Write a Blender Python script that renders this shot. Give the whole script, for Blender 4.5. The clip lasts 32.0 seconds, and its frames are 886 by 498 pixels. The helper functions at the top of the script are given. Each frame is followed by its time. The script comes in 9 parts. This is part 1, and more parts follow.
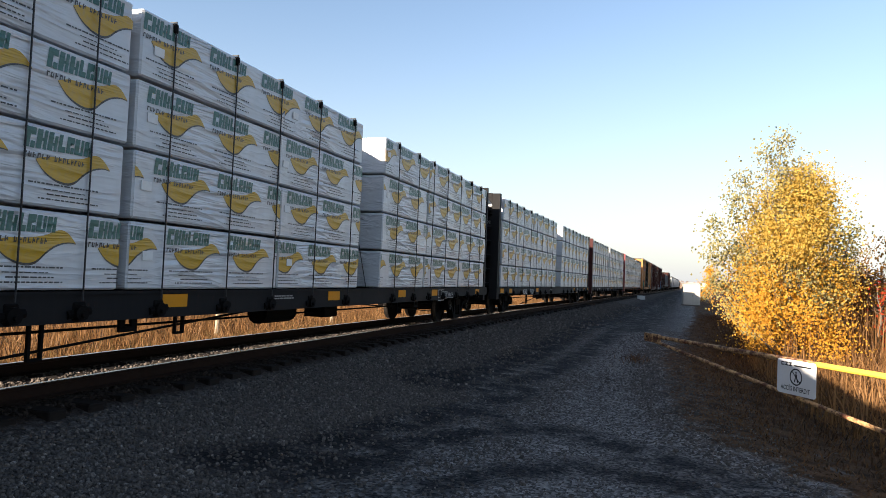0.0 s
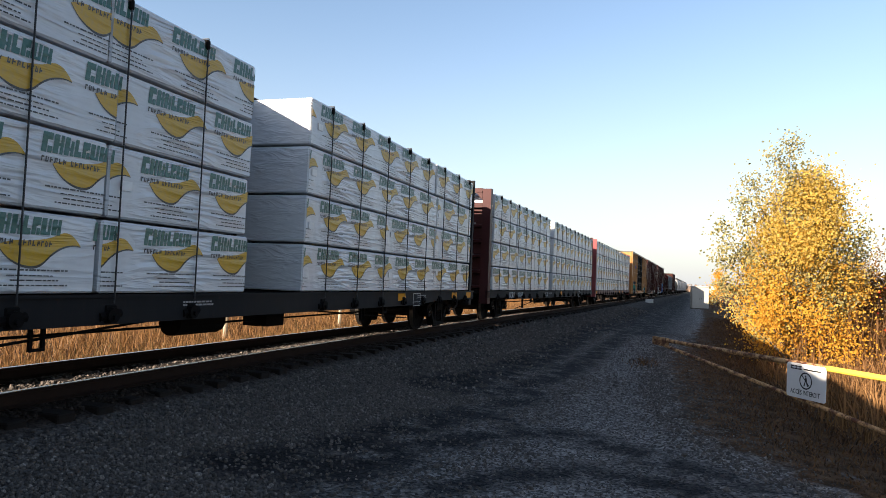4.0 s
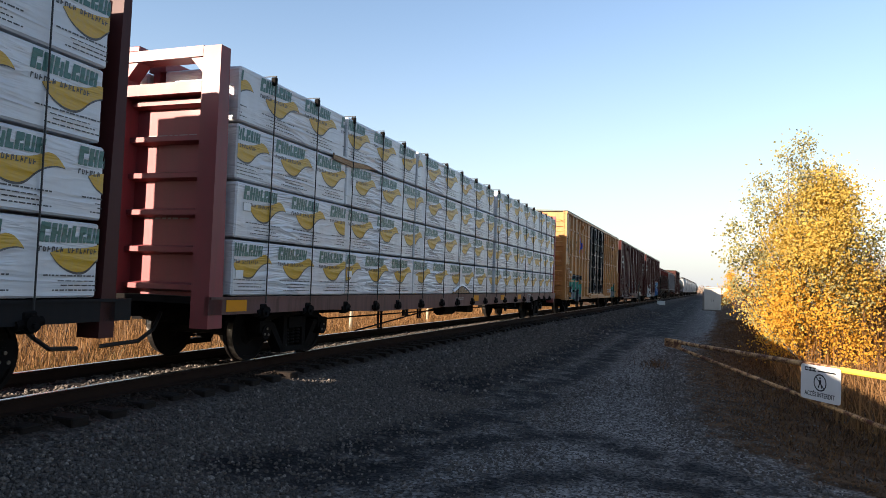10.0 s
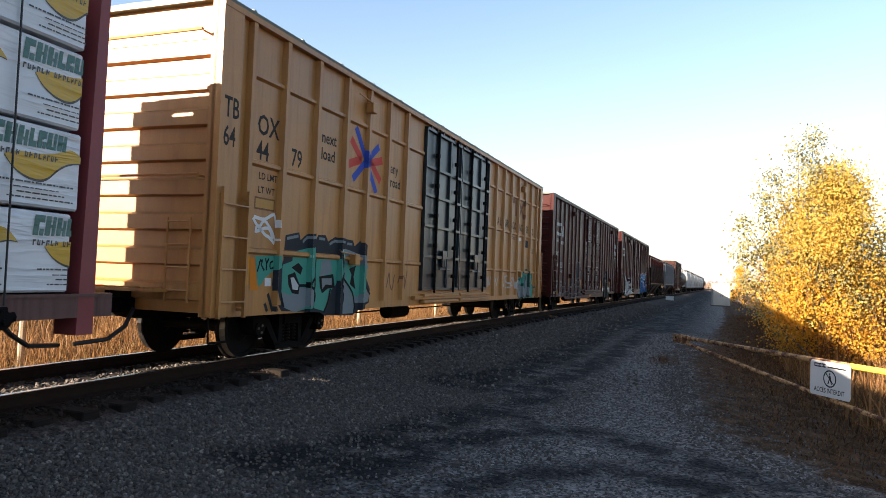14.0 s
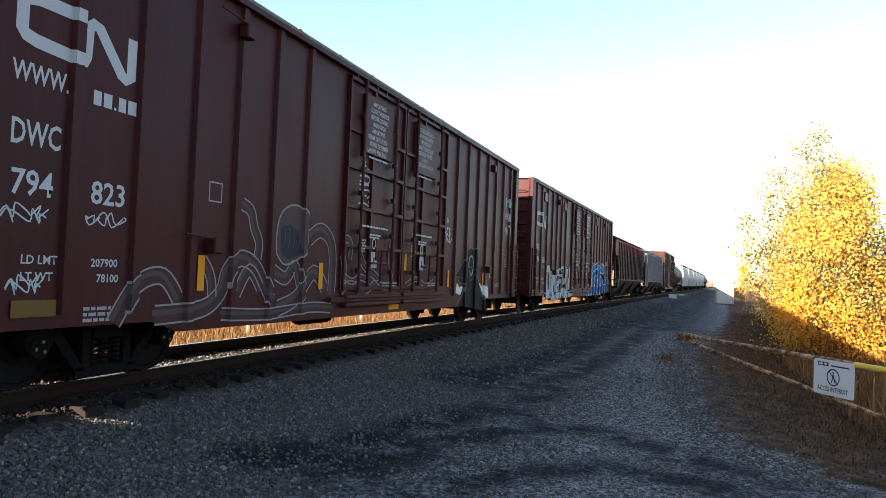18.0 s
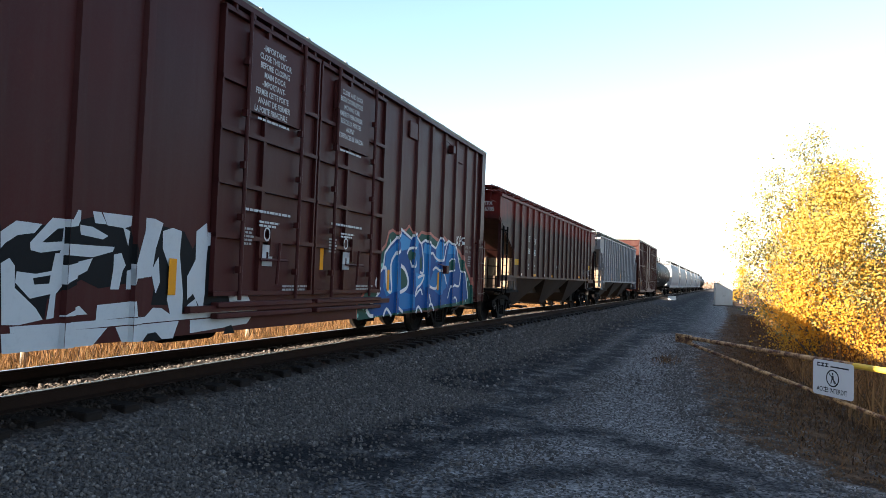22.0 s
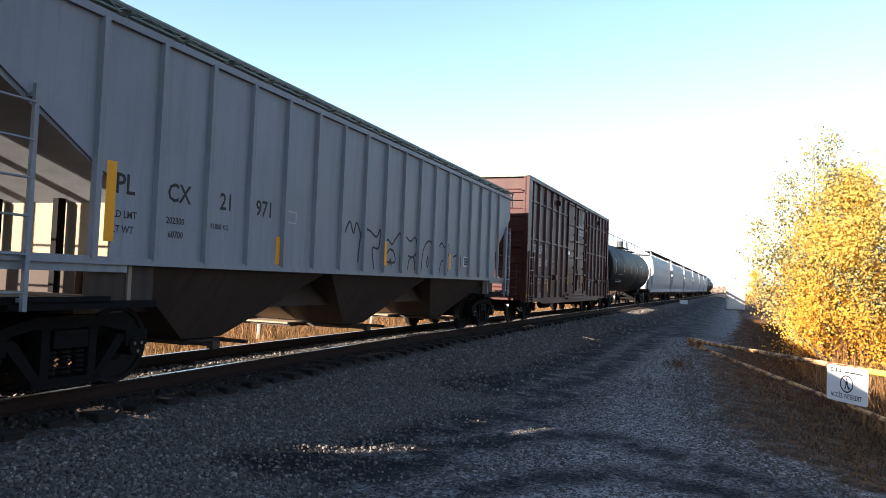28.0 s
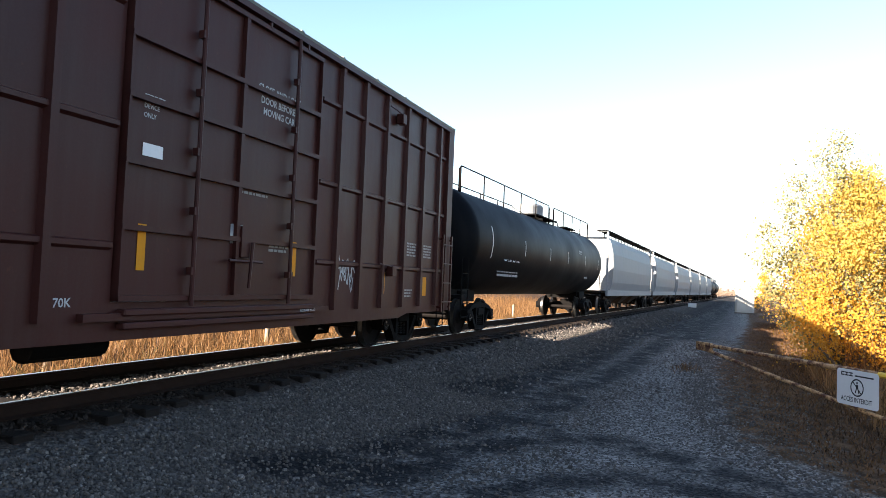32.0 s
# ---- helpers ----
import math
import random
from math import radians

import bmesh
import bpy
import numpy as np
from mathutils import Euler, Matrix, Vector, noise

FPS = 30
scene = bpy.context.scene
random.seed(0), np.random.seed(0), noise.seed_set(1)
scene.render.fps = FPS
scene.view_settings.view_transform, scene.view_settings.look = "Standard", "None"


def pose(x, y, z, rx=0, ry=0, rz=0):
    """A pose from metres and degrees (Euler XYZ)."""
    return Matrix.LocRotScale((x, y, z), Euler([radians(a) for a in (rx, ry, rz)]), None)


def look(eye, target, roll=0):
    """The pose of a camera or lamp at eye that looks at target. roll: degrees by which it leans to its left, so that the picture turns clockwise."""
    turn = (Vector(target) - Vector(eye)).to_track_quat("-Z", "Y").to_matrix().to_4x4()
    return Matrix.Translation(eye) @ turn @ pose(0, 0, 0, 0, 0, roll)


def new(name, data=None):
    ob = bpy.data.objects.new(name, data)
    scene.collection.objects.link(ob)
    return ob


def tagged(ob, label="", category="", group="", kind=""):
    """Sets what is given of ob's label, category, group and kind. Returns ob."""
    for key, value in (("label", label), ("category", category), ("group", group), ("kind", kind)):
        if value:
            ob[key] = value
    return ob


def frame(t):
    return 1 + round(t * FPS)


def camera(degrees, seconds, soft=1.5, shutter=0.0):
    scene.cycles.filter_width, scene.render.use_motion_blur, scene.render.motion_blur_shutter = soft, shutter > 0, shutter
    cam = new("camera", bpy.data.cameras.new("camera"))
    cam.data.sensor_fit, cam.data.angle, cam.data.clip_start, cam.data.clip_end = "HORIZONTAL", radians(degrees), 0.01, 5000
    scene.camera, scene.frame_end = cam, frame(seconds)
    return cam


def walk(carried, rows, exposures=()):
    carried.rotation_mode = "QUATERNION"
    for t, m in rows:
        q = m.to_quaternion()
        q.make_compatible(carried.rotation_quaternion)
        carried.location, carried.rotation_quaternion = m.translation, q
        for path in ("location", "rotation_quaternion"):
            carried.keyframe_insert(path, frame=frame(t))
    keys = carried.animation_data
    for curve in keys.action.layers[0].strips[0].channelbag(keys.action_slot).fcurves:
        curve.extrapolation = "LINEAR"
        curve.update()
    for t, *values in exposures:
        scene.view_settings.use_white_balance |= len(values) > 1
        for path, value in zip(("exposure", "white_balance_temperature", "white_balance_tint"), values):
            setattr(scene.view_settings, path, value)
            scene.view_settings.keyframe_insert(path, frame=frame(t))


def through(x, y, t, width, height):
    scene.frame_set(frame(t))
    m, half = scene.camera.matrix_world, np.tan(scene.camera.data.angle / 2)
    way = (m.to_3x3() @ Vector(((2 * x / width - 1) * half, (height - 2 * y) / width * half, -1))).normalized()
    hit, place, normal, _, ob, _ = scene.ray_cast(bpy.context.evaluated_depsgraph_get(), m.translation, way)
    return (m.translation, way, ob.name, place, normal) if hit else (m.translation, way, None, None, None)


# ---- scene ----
# camera: one eye by the service road, turning a little by hand
cam = camera(64.2, 32.0, soft=0.78, shutter=0.0)
EYE = (0.0, 0.0, 1.357)
walk(cam, [
    (0.0, pose(*EYE, 92.218, -2.379, 15.931)),
    (0.5, pose(*EYE, 91.996, -2.143, 16.039)),
    (1.0, pose(*EYE, 92.073, -2.132, 16.215)),
    (1.5, pose(*EYE, 92.079, -2.369, 16.296)),
    (2.0, pose(*EYE, 92.305, -2.407, 15.970)),
    (2.5, pose(*EYE, 92.501, -2.513, 15.998)),
    (3.0, pose(*EYE, 92.762, -2.399, 16.210)),
    (3.5, pose(*EYE, 92.544, -2.379, 16.420)),
    (5.5, pose(*EYE, 92.405, -2.257, 16.876)),
    (6.0, pose(*EYE, 92.733, -2.401, 17.165)),
    (6.5, pose(*EYE, 92.735, -2.446, 17.309)),
    (7.0, pose(*EYE, 92.795, -2.405, 17.208)),
    (7.5, pose(*EYE, 92.970, -2.223, 17.117)),
    (8.0, pose(*EYE, 92.582, -2.206, 17.366)),
    (8.5, pose(*EYE, 92.258, -2.186, 17.304)),
    (9.0, pose(*EYE, 92.395, -2.258, 17.127)),
    (9.5, pose(*EYE, 92.529, -2.182, 17.226)),
    (10.0, pose(*EYE, 92.659, -2.060, 17.395)),
    (10.5, pose(*EYE, 92.462, -2.171, 17.515)),
    (11.0, pose(*EYE, 92.388, -2.167, 17.640)),
    (11.5, pose(*EYE, 92.267, -2.252, 17.663)),
    (12.0, pose(*EYE, 92.364, -2.178, 17.717)),
    (12.5, pose(*EYE, 92.578, -2.192, 17.613)),
    (13.0, pose(*EYE, 92.539, -2.126, 18.050)),
    (13.5, pose(*EYE, 92.353, -2.185, 18.136)),
    (14.0, pose(*EYE, 92.237, -2.144, 18.039)),
    (14.5, pose(*EYE, 92.293, -1.924, 18.249)),
    (16.5, pose(*EYE, 92.142, -2.083, 18.604)),
    (17.0, pose(*EYE, 91.983, -2.233, 18.454)),
    (17.5, pose(*EYE, 92.085, -2.293, 18.316)),
    (18.0, pose(*EYE, 92.028, -2.285, 18.284)),
    (18.5, pose(*EYE, 92.016, -2.152, 18.297)),
    (19.0, pose(*EYE, 92.003, -2.188, 18.246)),
    (19.5, pose(*EYE, 92.184, -2.232, 17.942)),
    (20.0, pose(*EYE, 92.369, -1.958, 17.903)),
    (20.5, pose(*EYE, 92.439, -1.885, 17.876)),
    (21.0, pose(*EYE, 92.473, -1.789, 18.006)),
    (21.5, pose(*EYE, 92.333, -1.875, 18.223)),
    (22.0, pose(*EYE, 92.251, -2.016, 18.202)),
    (22.5, pose(*EYE, 92.266, -1.988, 18.227)),
    (23.0, pose(*EYE, 92.479, -1.978, 18.385)),
    (23.5, pose(*EYE, 92.434, -2.060, 18.461)),
    (24.0, pose(*EYE, 92.358, -2.108, 18.584)),
    (24.5, pose(*EYE, 92.227, -2.037, 18.765)),
    (26.5, pose(*EYE, 92.248, -2.013, 19.039)),
    (27.0, pose(*EYE, 92.131, -2.068, 18.904)),
    (27.5, pose(*EYE, 92.204, -2.104, 18.883)),
    (28.0, pose(*EYE, 92.474, -2.218, 19.064)),
    (28.5, pose(*EYE, 92.459, -2.190, 19.247)),
    (29.0, pose(*EYE, 92.540, -2.298, 19.478)),
    (29.5, pose(*EYE, 92.825, -2.413, 19.470)),
    (30.0, pose(*EYE, 92.914, -2.254, 19.425)),
    (30.5, pose(*EYE, 92.631, -2.368, 19.793)),
    (31.0, pose(*EYE, 92.570, -2.407, 19.722)),
    (31.5, pose(*EYE, 92.582, -2.291, 19.675)),
    (32.0, pose(*EYE, 92.701, -2.226, 19.676)),
], exposures=[(0.0, 2.02, 6400, 13), (10.0, 2.02, 6350, 13), (12.0, 1.98, 6380, 13), (13.0, 2.04, 6400, 13), (14.0, 2.36, 6500, 13), (14.5, 2.40, 6500, 12), (16.5, 2.45, 6150, 11), (18.0, 2.90, 6300, 11), (20.0, 2.84, 6300, 11), (24.0, 2.82, 6150, 11), (26.5, 2.92, 6100, 11), (27.0, 2.88, 6050, 11), (28.0, 2.66, 5900, 11), (30.0, 2.66, 5950, 11), (32.0, 2.84, 6100, 11)])

# world, sun
SUN_EL, SUN_X, SUN_Y = radians(17.9), -0.64, -0.768
world = bpy.data.worlds.new("evening_sky")
scene.world = world
world.use_nodes = True
wn = world.node_tree
sky = wn.nodes.new("ShaderNodeTexSky")
sky.sky_type, sky.sun_disc, sky.sun_elevation = "NISHITA", False, SUN_EL
sky.sun_rotation = math.atan2(SUN_X, SUN_Y)
sky.dust_density, sky.air_density, sky.ozone_density = 0.6, 1.0, 1.0
# a thin evening haze that whitens the whole horizon
way = wn.nodes.new("ShaderNodeTexCoord")
height = wn.nodes.new("ShaderNodeSeparateXYZ")
wn.links.new(way.outputs["Generated"], height.inputs[0])
veil = wn.nodes.new("ShaderNodeMapRange")
veil.inputs["From Min"].default_value, veil.inputs["From Max"].default_value = 0.0, 0.50
veil.inputs["To Min"].default_value, veil.inputs["To Max"].default_value = 1.0, 0.0
wn.links.new(height.outputs["Z"], veil.inputs["Value"])
power = wn.nodes.new("ShaderNodeMath")
power.operation, power.inputs[1].default_value = "POWER", 3.0
wn.links.new(veil.outputs[0], power.inputs[0])
haze = wn.nodes.new("ShaderNodeMix")
haze.data_type = "RGBA"
haze.inputs[7].default_value = (3.3, 3.4, 3.35, 1)
wn.links.new(power.outputs[0], haze.inputs[0])
wn.links.new(sky.outputs[0], haze.inputs[6])
wn.links.new(haze.outputs[2], wn.nodes["Background"].inputs[0])
wn.nodes["Background"].inputs[1].default_value = 0.060
lamp = bpy.data.lights.new("sun", "SUN")
lamp.energy, lamp.angle, lamp.color = 5.0, radians(0.53), (1.0, 0.85, 0.66)
sun = new("sun", lamp)
sun.matrix_world = look((0, 0, 0), (-SUN_X * math.cos(SUN_EL), -SUN_Y * math.cos(SUN_EL), -math.sin(SUN_EL)))


# ---------------------------------------------------------------- materials
class Nodes:
    """Short hand for one node material."""

    def __init__(self, name):
        self.mat = bpy.data.materials.new(name)
        self.mat.use_nodes = True
        self.tree = self.mat.node_tree
        self.bsdf = self.tree.nodes["Principled BSDF"]
        self.out = self.tree.nodes["Material Output"]
        self.co = self.tree.nodes.new("ShaderNodeTexCoord").outputs["Object"]

    def add(self, kind, **values):
        n = self.tree.nodes.new(kind)
        for k, v in values.items():
            if k in n.inputs:
                n.inputs[k].default_value = v
        return n

    def link(self, a, b):
        self.tree.links.new(a, b)

    def scaled(self, s):
        n = self.add("ShaderNodeMapping")
        n.inputs["Scale"].default_value = s
        self.link(self.co, n.inputs["Vector"])
        return n.outputs[0]

    def noise(self, scale, detail=4.0, rough=0.55, stretch=None):
        n = self.add("ShaderNodeTexNoise", Scale=scale, Detail=detail, Roughness=rough)
        self.link(self.scaled(stretch) if stretch else self.co, n.inputs["Vector"])
        return n.outputs["Fac"]

    def ramp(self, fac, lo, hi, a=(0, 0, 0, 1), b=(1, 1, 1, 1)):
        n = self.add("ShaderNodeValToRGB")
        e = n.color_ramp.elements
        e[0].position, e[0].color, e[1].position, e[1].color = lo, a, hi, b
        self.link(fac, n.inputs[0])
        return n.outputs[0]

    def mix(self, fac, a, b, blend="MIX"):
        n = self.add("ShaderNodeMix")
        n.data_type, n.blend_type = "RGBA", blend
        for v, s in ((fac, n.inputs[0]), (a, n.inputs[6]), (b, n.inputs[7])):
            if isinstance(v, (int, float)):
                s.default_value = v
            elif isinstance(v, tuple):
                s.default_value = (*v[:3], 1)
            else:
                self.link(v, s)
        return n.outputs[2]

    def bump(self, height, strength, dist=0.01):
        n = self.add("ShaderNodeBump", Strength=strength, Distance=dist)
        self.link(height, n.inputs["Height"])
        self.link(n.outputs[0], self.bsdf.inputs["Normal"])

    def set(self, color=None, rough=None, metal=None):
        for v, key in ((color, "Base Color"), (rough, "Roughness"), (metal, "Metallic")):
            if v is None:
                continue
            if isinstance(v, (int, float)):
                self.bsdf.inputs[key].default_value = v
            elif isinstance(v, tuple):
                self.bsdf.inputs[key].default_value = (*v[:3], 1)
            else:
                self.link(v, self.bsdf.inputs[key])
        return self.mat


def paint(name, color, dirt=(0.09, 0.06, 0.045), amount=0.55, rough=0.42, rust=0.15, fade=1.35, gloss=0.16):
    """Weathered paint on steel: faded patches, streaks that run down, dust and a little rust."""
    n = Nodes(name)
    big = n.ramp(n.noise(0.55, 5), 0.3, 0.75)
    c = n.mix(big, tuple(v * 0.82 for v in color), tuple(min(v * fade, 0.9) for v in color))
    streak = n.ramp(n.noise(3.0, 6, 0.6, (1.0, 2.6, 0.16)), 0.46, 0.74)
    c = n.mix(n.mix(1.0, streak, (amount, amount, amount), "MULTIPLY"), c, dirt)
    fine = n.ramp(n.noise(38.0, 3), 0.42, 0.72)
    c = n.mix(n.mix(1.0, fine, (0.16, 0.16, 0.16), "MULTIPLY"), c, dirt)
    spots = n.ramp(n.noise(7.0, 8, 0.7), 0.63, 0.70)
    c = n.mix(n.mix(1.0, spots, (rust, rust, rust), "MULTIPLY"), c, (0.12, 0.045, 0.018))
    n.bump(n.noise(2.2, 3), 0.25, 0.02)
    n.bsdf.inputs["Specular IOR Level"].default_value = gloss
    return n.set(c, n.mix(big, (rough * 0.85,) * 3, (min(rough + 0.12, 1),) * 3))


def ragged_two_tone(name, color, low_color, line):
    """Car paint that turns darker below a ragged edge near the given height."""
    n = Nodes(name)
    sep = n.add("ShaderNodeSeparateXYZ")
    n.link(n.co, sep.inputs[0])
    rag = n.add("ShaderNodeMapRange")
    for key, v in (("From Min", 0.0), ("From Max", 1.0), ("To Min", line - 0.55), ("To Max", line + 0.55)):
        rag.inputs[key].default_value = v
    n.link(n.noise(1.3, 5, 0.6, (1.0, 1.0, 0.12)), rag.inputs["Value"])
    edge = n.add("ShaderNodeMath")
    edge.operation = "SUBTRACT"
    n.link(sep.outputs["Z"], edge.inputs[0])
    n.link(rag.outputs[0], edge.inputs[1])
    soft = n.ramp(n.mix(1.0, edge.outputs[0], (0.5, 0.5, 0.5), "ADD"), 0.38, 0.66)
    old = n.mix(n.ramp(n.noise(2.4, 6, 0.65), 0.35, 0.7), low_color, tuple(v * 1.9 for v in low_color))
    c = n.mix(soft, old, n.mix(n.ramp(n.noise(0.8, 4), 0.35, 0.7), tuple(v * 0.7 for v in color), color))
    c = n.mix(n.ramp(n.noise(4.0, 6, 0.6, (1.0, 2.6, 0.16)), 0.52, 0.85), c, tuple(v * 0.6 for v in low_color))
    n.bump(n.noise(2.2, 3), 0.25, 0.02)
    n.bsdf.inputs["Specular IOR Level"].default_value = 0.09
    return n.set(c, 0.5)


def flaking(name, color, rust):
    """Old paint that flakes off rusty steel in patches."""
    n = Nodes(name)
    patch = n.ramp(n.noise(7.0, 7, 0.72), 0.44, 0.56)
    c = n.mix(patch, color, rust)
    c = n.mix(n.ramp(n.noise(55.0, 4), 0.55, 0.75), c, tuple(v * 0.45 for v in rust))
    n.bump(patch, 0.5, 0.004)
    n.bsdf.inputs["Specular IOR Level"].default_value = 0.2
    return n.set(c, 0.7)


def flat_paint(name, color, rough=0.6, wear=0.25):
    n = Nodes(name)
    w = n.ramp(n.noise(14.0, 6, 0.65), 0.5, 0.8)
    c = n.mix(n.mix(1.0, w, (wear,) * 3, "MULTIPLY"), color, tuple(v * 0.45 + 0.03 for v in color))
    n.bsdf.inputs["Specular IOR Level"].default_value = 0.14
    return n.set(c, max(rough, 0.55))


def foliage(name, low, high, through=0.4, gloss=0.55):
    """Leaves and blades: every piece has its own tint and lets some light through."""
    n = Nodes(name)
    g = n.add("ShaderNodeNewGeometry")
    c = n.ramp(g.outputs["Random Per Island"], 0.0, 1.0, (*low, 1), (*high, 1))
    n.set(c, gloss)
    n.bsdf.inputs["Specular IOR Level"].default_value = 0.15
    t = n.add("ShaderNodeBsdfTranslucent")
    n.link(c, t.inputs[0])
    m = n.add("ShaderNodeMixShader", Fac=through)
    n.link(n.bsdf.outputs[0], m.inputs[1])
    n.link(t.outputs[0], m.inputs[2])
    n.link(m.outputs[0], n.out.inputs[0])
    return n.mat


def folds(n):
    """Height of a taut wrap: faint sag, and sharp slanting creases that gather in places."""
    gather = n.ramp(n.noise(0.8, 3), 0.40, 0.62, (0.10, 0.10, 0.10, 1))
    crease = None
    for turn, size, seed in ((36, 1.5, 0.0), (-28, 1.3, 4.0), (62, 1.4, 9.0)):
        m = n.add("ShaderNodeMapping")
        m.inputs["Rotation"].default_value = (radians(turn), 0, 0)
        m.inputs["Location"].default_value = (0, seed, seed * 0.7)
        m.inputs["Scale"].default_value = (1, 0.45, 3.4)
        n.link(n.co, m.inputs["Vector"])
        w = n.add("ShaderNodeTexNoise", Scale=size, Detail=3.0, Roughness=0.5, Distortion=0.6)
        n.link(m.outputs[0], w.inputs["Vector"])
        ridge = n.add("ShaderNodeValToRGB")
        e = ridge.color_ramp.elements
        e[0].position, e[0].color, e[1].position, e[1].color = 0.36, (0, 0, 0, 1), 0.64, (0, 0, 0, 1)
        e.new(0.5).color = (1, 1, 1, 1)
        n.link(w.outputs["Fac"], ridge.inputs[0])
        crease = ridge.outputs[0] if crease is None else n.mix(0.5, crease, ridge.outputs[0])
    crease = n.mix(1.0, crease, gather, "MULTIPLY")
    return n.mix(0.25, crease, n.noise(1.3, 3))


def wrap_material():
    n = Nodes("white_lumber_wrap")
    big = n.ramp(n.noise(0.9, 4), 0.3, 0.75)
    c = n.mix(big, (0.51, 0.522, 0.535), (0.63, 0.64, 0.645))
    fine = n.ramp(n.noise(30.0, 5), 0.55, 0.85)
    c = n.mix(n.mix(1.0, fine, (0.14,) * 3, "MULTIPLY"), c, (0.28, 0.28, 0.28))
    dust = n.ramp(n.noise(2.2, 6, 0.7, (1, 1, 0.4)), 0.56, 0.80)
    c = n.mix(n.mix(1.0, dust, (0.25,) * 3, "MULTIPLY"), c, (0.30, 0.29, 0.27))
    n.bump(folds(n), 0.85, 0.06)
    return n.set(c, 0.33)


def ink(name, color):
    """Print on the wrap: the same folds run through it."""
    n = Nodes(name)
    c = n.mix(n.ramp(n.noise(20.0, 4), 0.45, 0.8), color, tuple(v * 0.7 + 0.06 for v in color))
    n.bump(folds(n), 0.5, 0.05)
    return n.set(c, 0.40)


def stone_material(name="crushed_ballast", tint=(0.055, 0.048, 0.043), scale=1.0):
    n = Nodes(name)
    g = n.add("ShaderNodeNewGeometry")
    c = n.add("ShaderNodeValToRGB")
    c.color_ramp.elements[0].color, c.color_ramp.elements[1].color = (0.046, 0.039, 0.035, 1), (0.27, 0.235, 0.205, 1)
    e = c.color_ramp.elements.new(0.82)
    e.color = (0.145, 0.122, 0.104, 1)
    for e in c.color_ramp.elements:
        e.color = (e.color[0] * scale, e.color[1] * scale * scale ** 0.12, e.color[2] * scale * scale ** 0.2, 1)
    n.link(g.outputs["Random Per Island"], c.inputs[0])
    col = n.mix(n.ramp(n.noise(40.0, 4), 0.35, 0.7), c.outputs[0], tint)
    n.bump(n.noise(60.0, 3), 0.4, 0.01)
    n.bsdf.inputs["Specular IOR Level"].default_value = 0.12
    return n.set(col, 0.85)


def ground_material():
    """Road of packed cinders and gravel, ballast beside the track, dry soil under the grass."""
    n = Nodes("earth_and_gravel")
    zone = n.add("ShaderNodeAttribute")
    zone.attribute_name = "zone"
    sep = n.add("ShaderNodeSeparateColor")
    n.link(zone.outputs["Color"], sep.inputs[0])
    grit = n.noise(45.0, 6, 0.7)
    cell = n.add("ShaderNodeTexVoronoi", Scale=17.0)
    n.link(n.co, cell.inputs["Vector"])
    small = n.add("ShaderNodeTexVoronoi", Scale=30.0)
    n.link(n.co, small.inputs["Vector"])
    grey = n.ramp(cell.outputs["Color"], 0.1, 0.95, (0.046, 0.038, 0.034, 1), (0.21, 0.18, 0.158, 1))
    ballast = n.mix(n.ramp(grit, 0.35, 0.7), grey, (0.032, 0.028, 0.026))
    speck = n.ramp(small.outputs["Color"], 0.25, 0.95, (0.062, 0.056, 0.052, 1), (0.36, 0.325, 0.298, 1))
    patch = n.ramp(n.noise(5.0, 8, 0.75), 0.36, 0.66, (0.66, 0.66, 0.66, 1), (1.15, 1.15, 1.14, 1))
    speck = n.mix(1.0, speck, patch, "MULTIPLY")
    # tyre swaths: worn dark cinders, broken up along the way
    broken = n.add("ShaderNodeMath")
    broken.operation = "MULTIPLY"
    n.link(sep.outputs[2], broken.inputs[0])
    n.link(n.ramp(n.noise(1.9, 7, 0.7), 0.30, 0.52), broken.inputs[1])
    road = speck
    soil = n.mix(n.ramp(n.noise(3.0, 6), 0.38, 0.66), (0.034, 0.019, 0.010), (0.120, 0.066, 0.034))
    edge = n.ramp(n.noise(2.3, 5), 0.25, 0.75)

    def soft(channel):
        m = n.add("ShaderNodeMath")
        m.operation = "ADD"
        n.link(channel, m.inputs[0])
        n.link(edge, m.inputs[1])
        return n.ramp(m.outputs[0], 0.7, 1.3)
    c = n.mix(soft(sep.outputs[0]), soil, road)
    c = n.mix(soft(sep.outputs[1]), c, ballast)
    c = n.mix(broken.outputs[0], c, n.mix(0.88, c, (0.009, 0.0094, 0.011)))
    # Dark brown strip from the near rail to past the tie ends.
    dark_brown = n.mix(n.ramp(n.noise(9.0, 5, 0.7), 0.35, 0.7), (0.010, 0.0065, 0.0045), (0.034, 0.022, 0.015))
    c = n.mix(zone.outputs["Alpha"], c, dark_brown)
    h = n.mix(0.5, cell.outputs["Distance"], small.outputs["Distance"])
    n.bump(h, 1.0, 0.045)
    n.bsdf.inputs["Specular IOR Level"].default_value = 0.05
    return n.set(c, 0.9)


def wood(name, a, b):
    n = Nodes(name)
    g = n.noise(6.0, 6, 0.6, (6.0, 0.7, 6.0))
    c = n.mix(n.ramp(g, 0.3, 0.72), a, b)
    n.bump(g, 0.5, 0.01)
    n.bsdf.inputs["Specular IOR Level"].default_value = 0.15
    return n.set(c, 0.85)


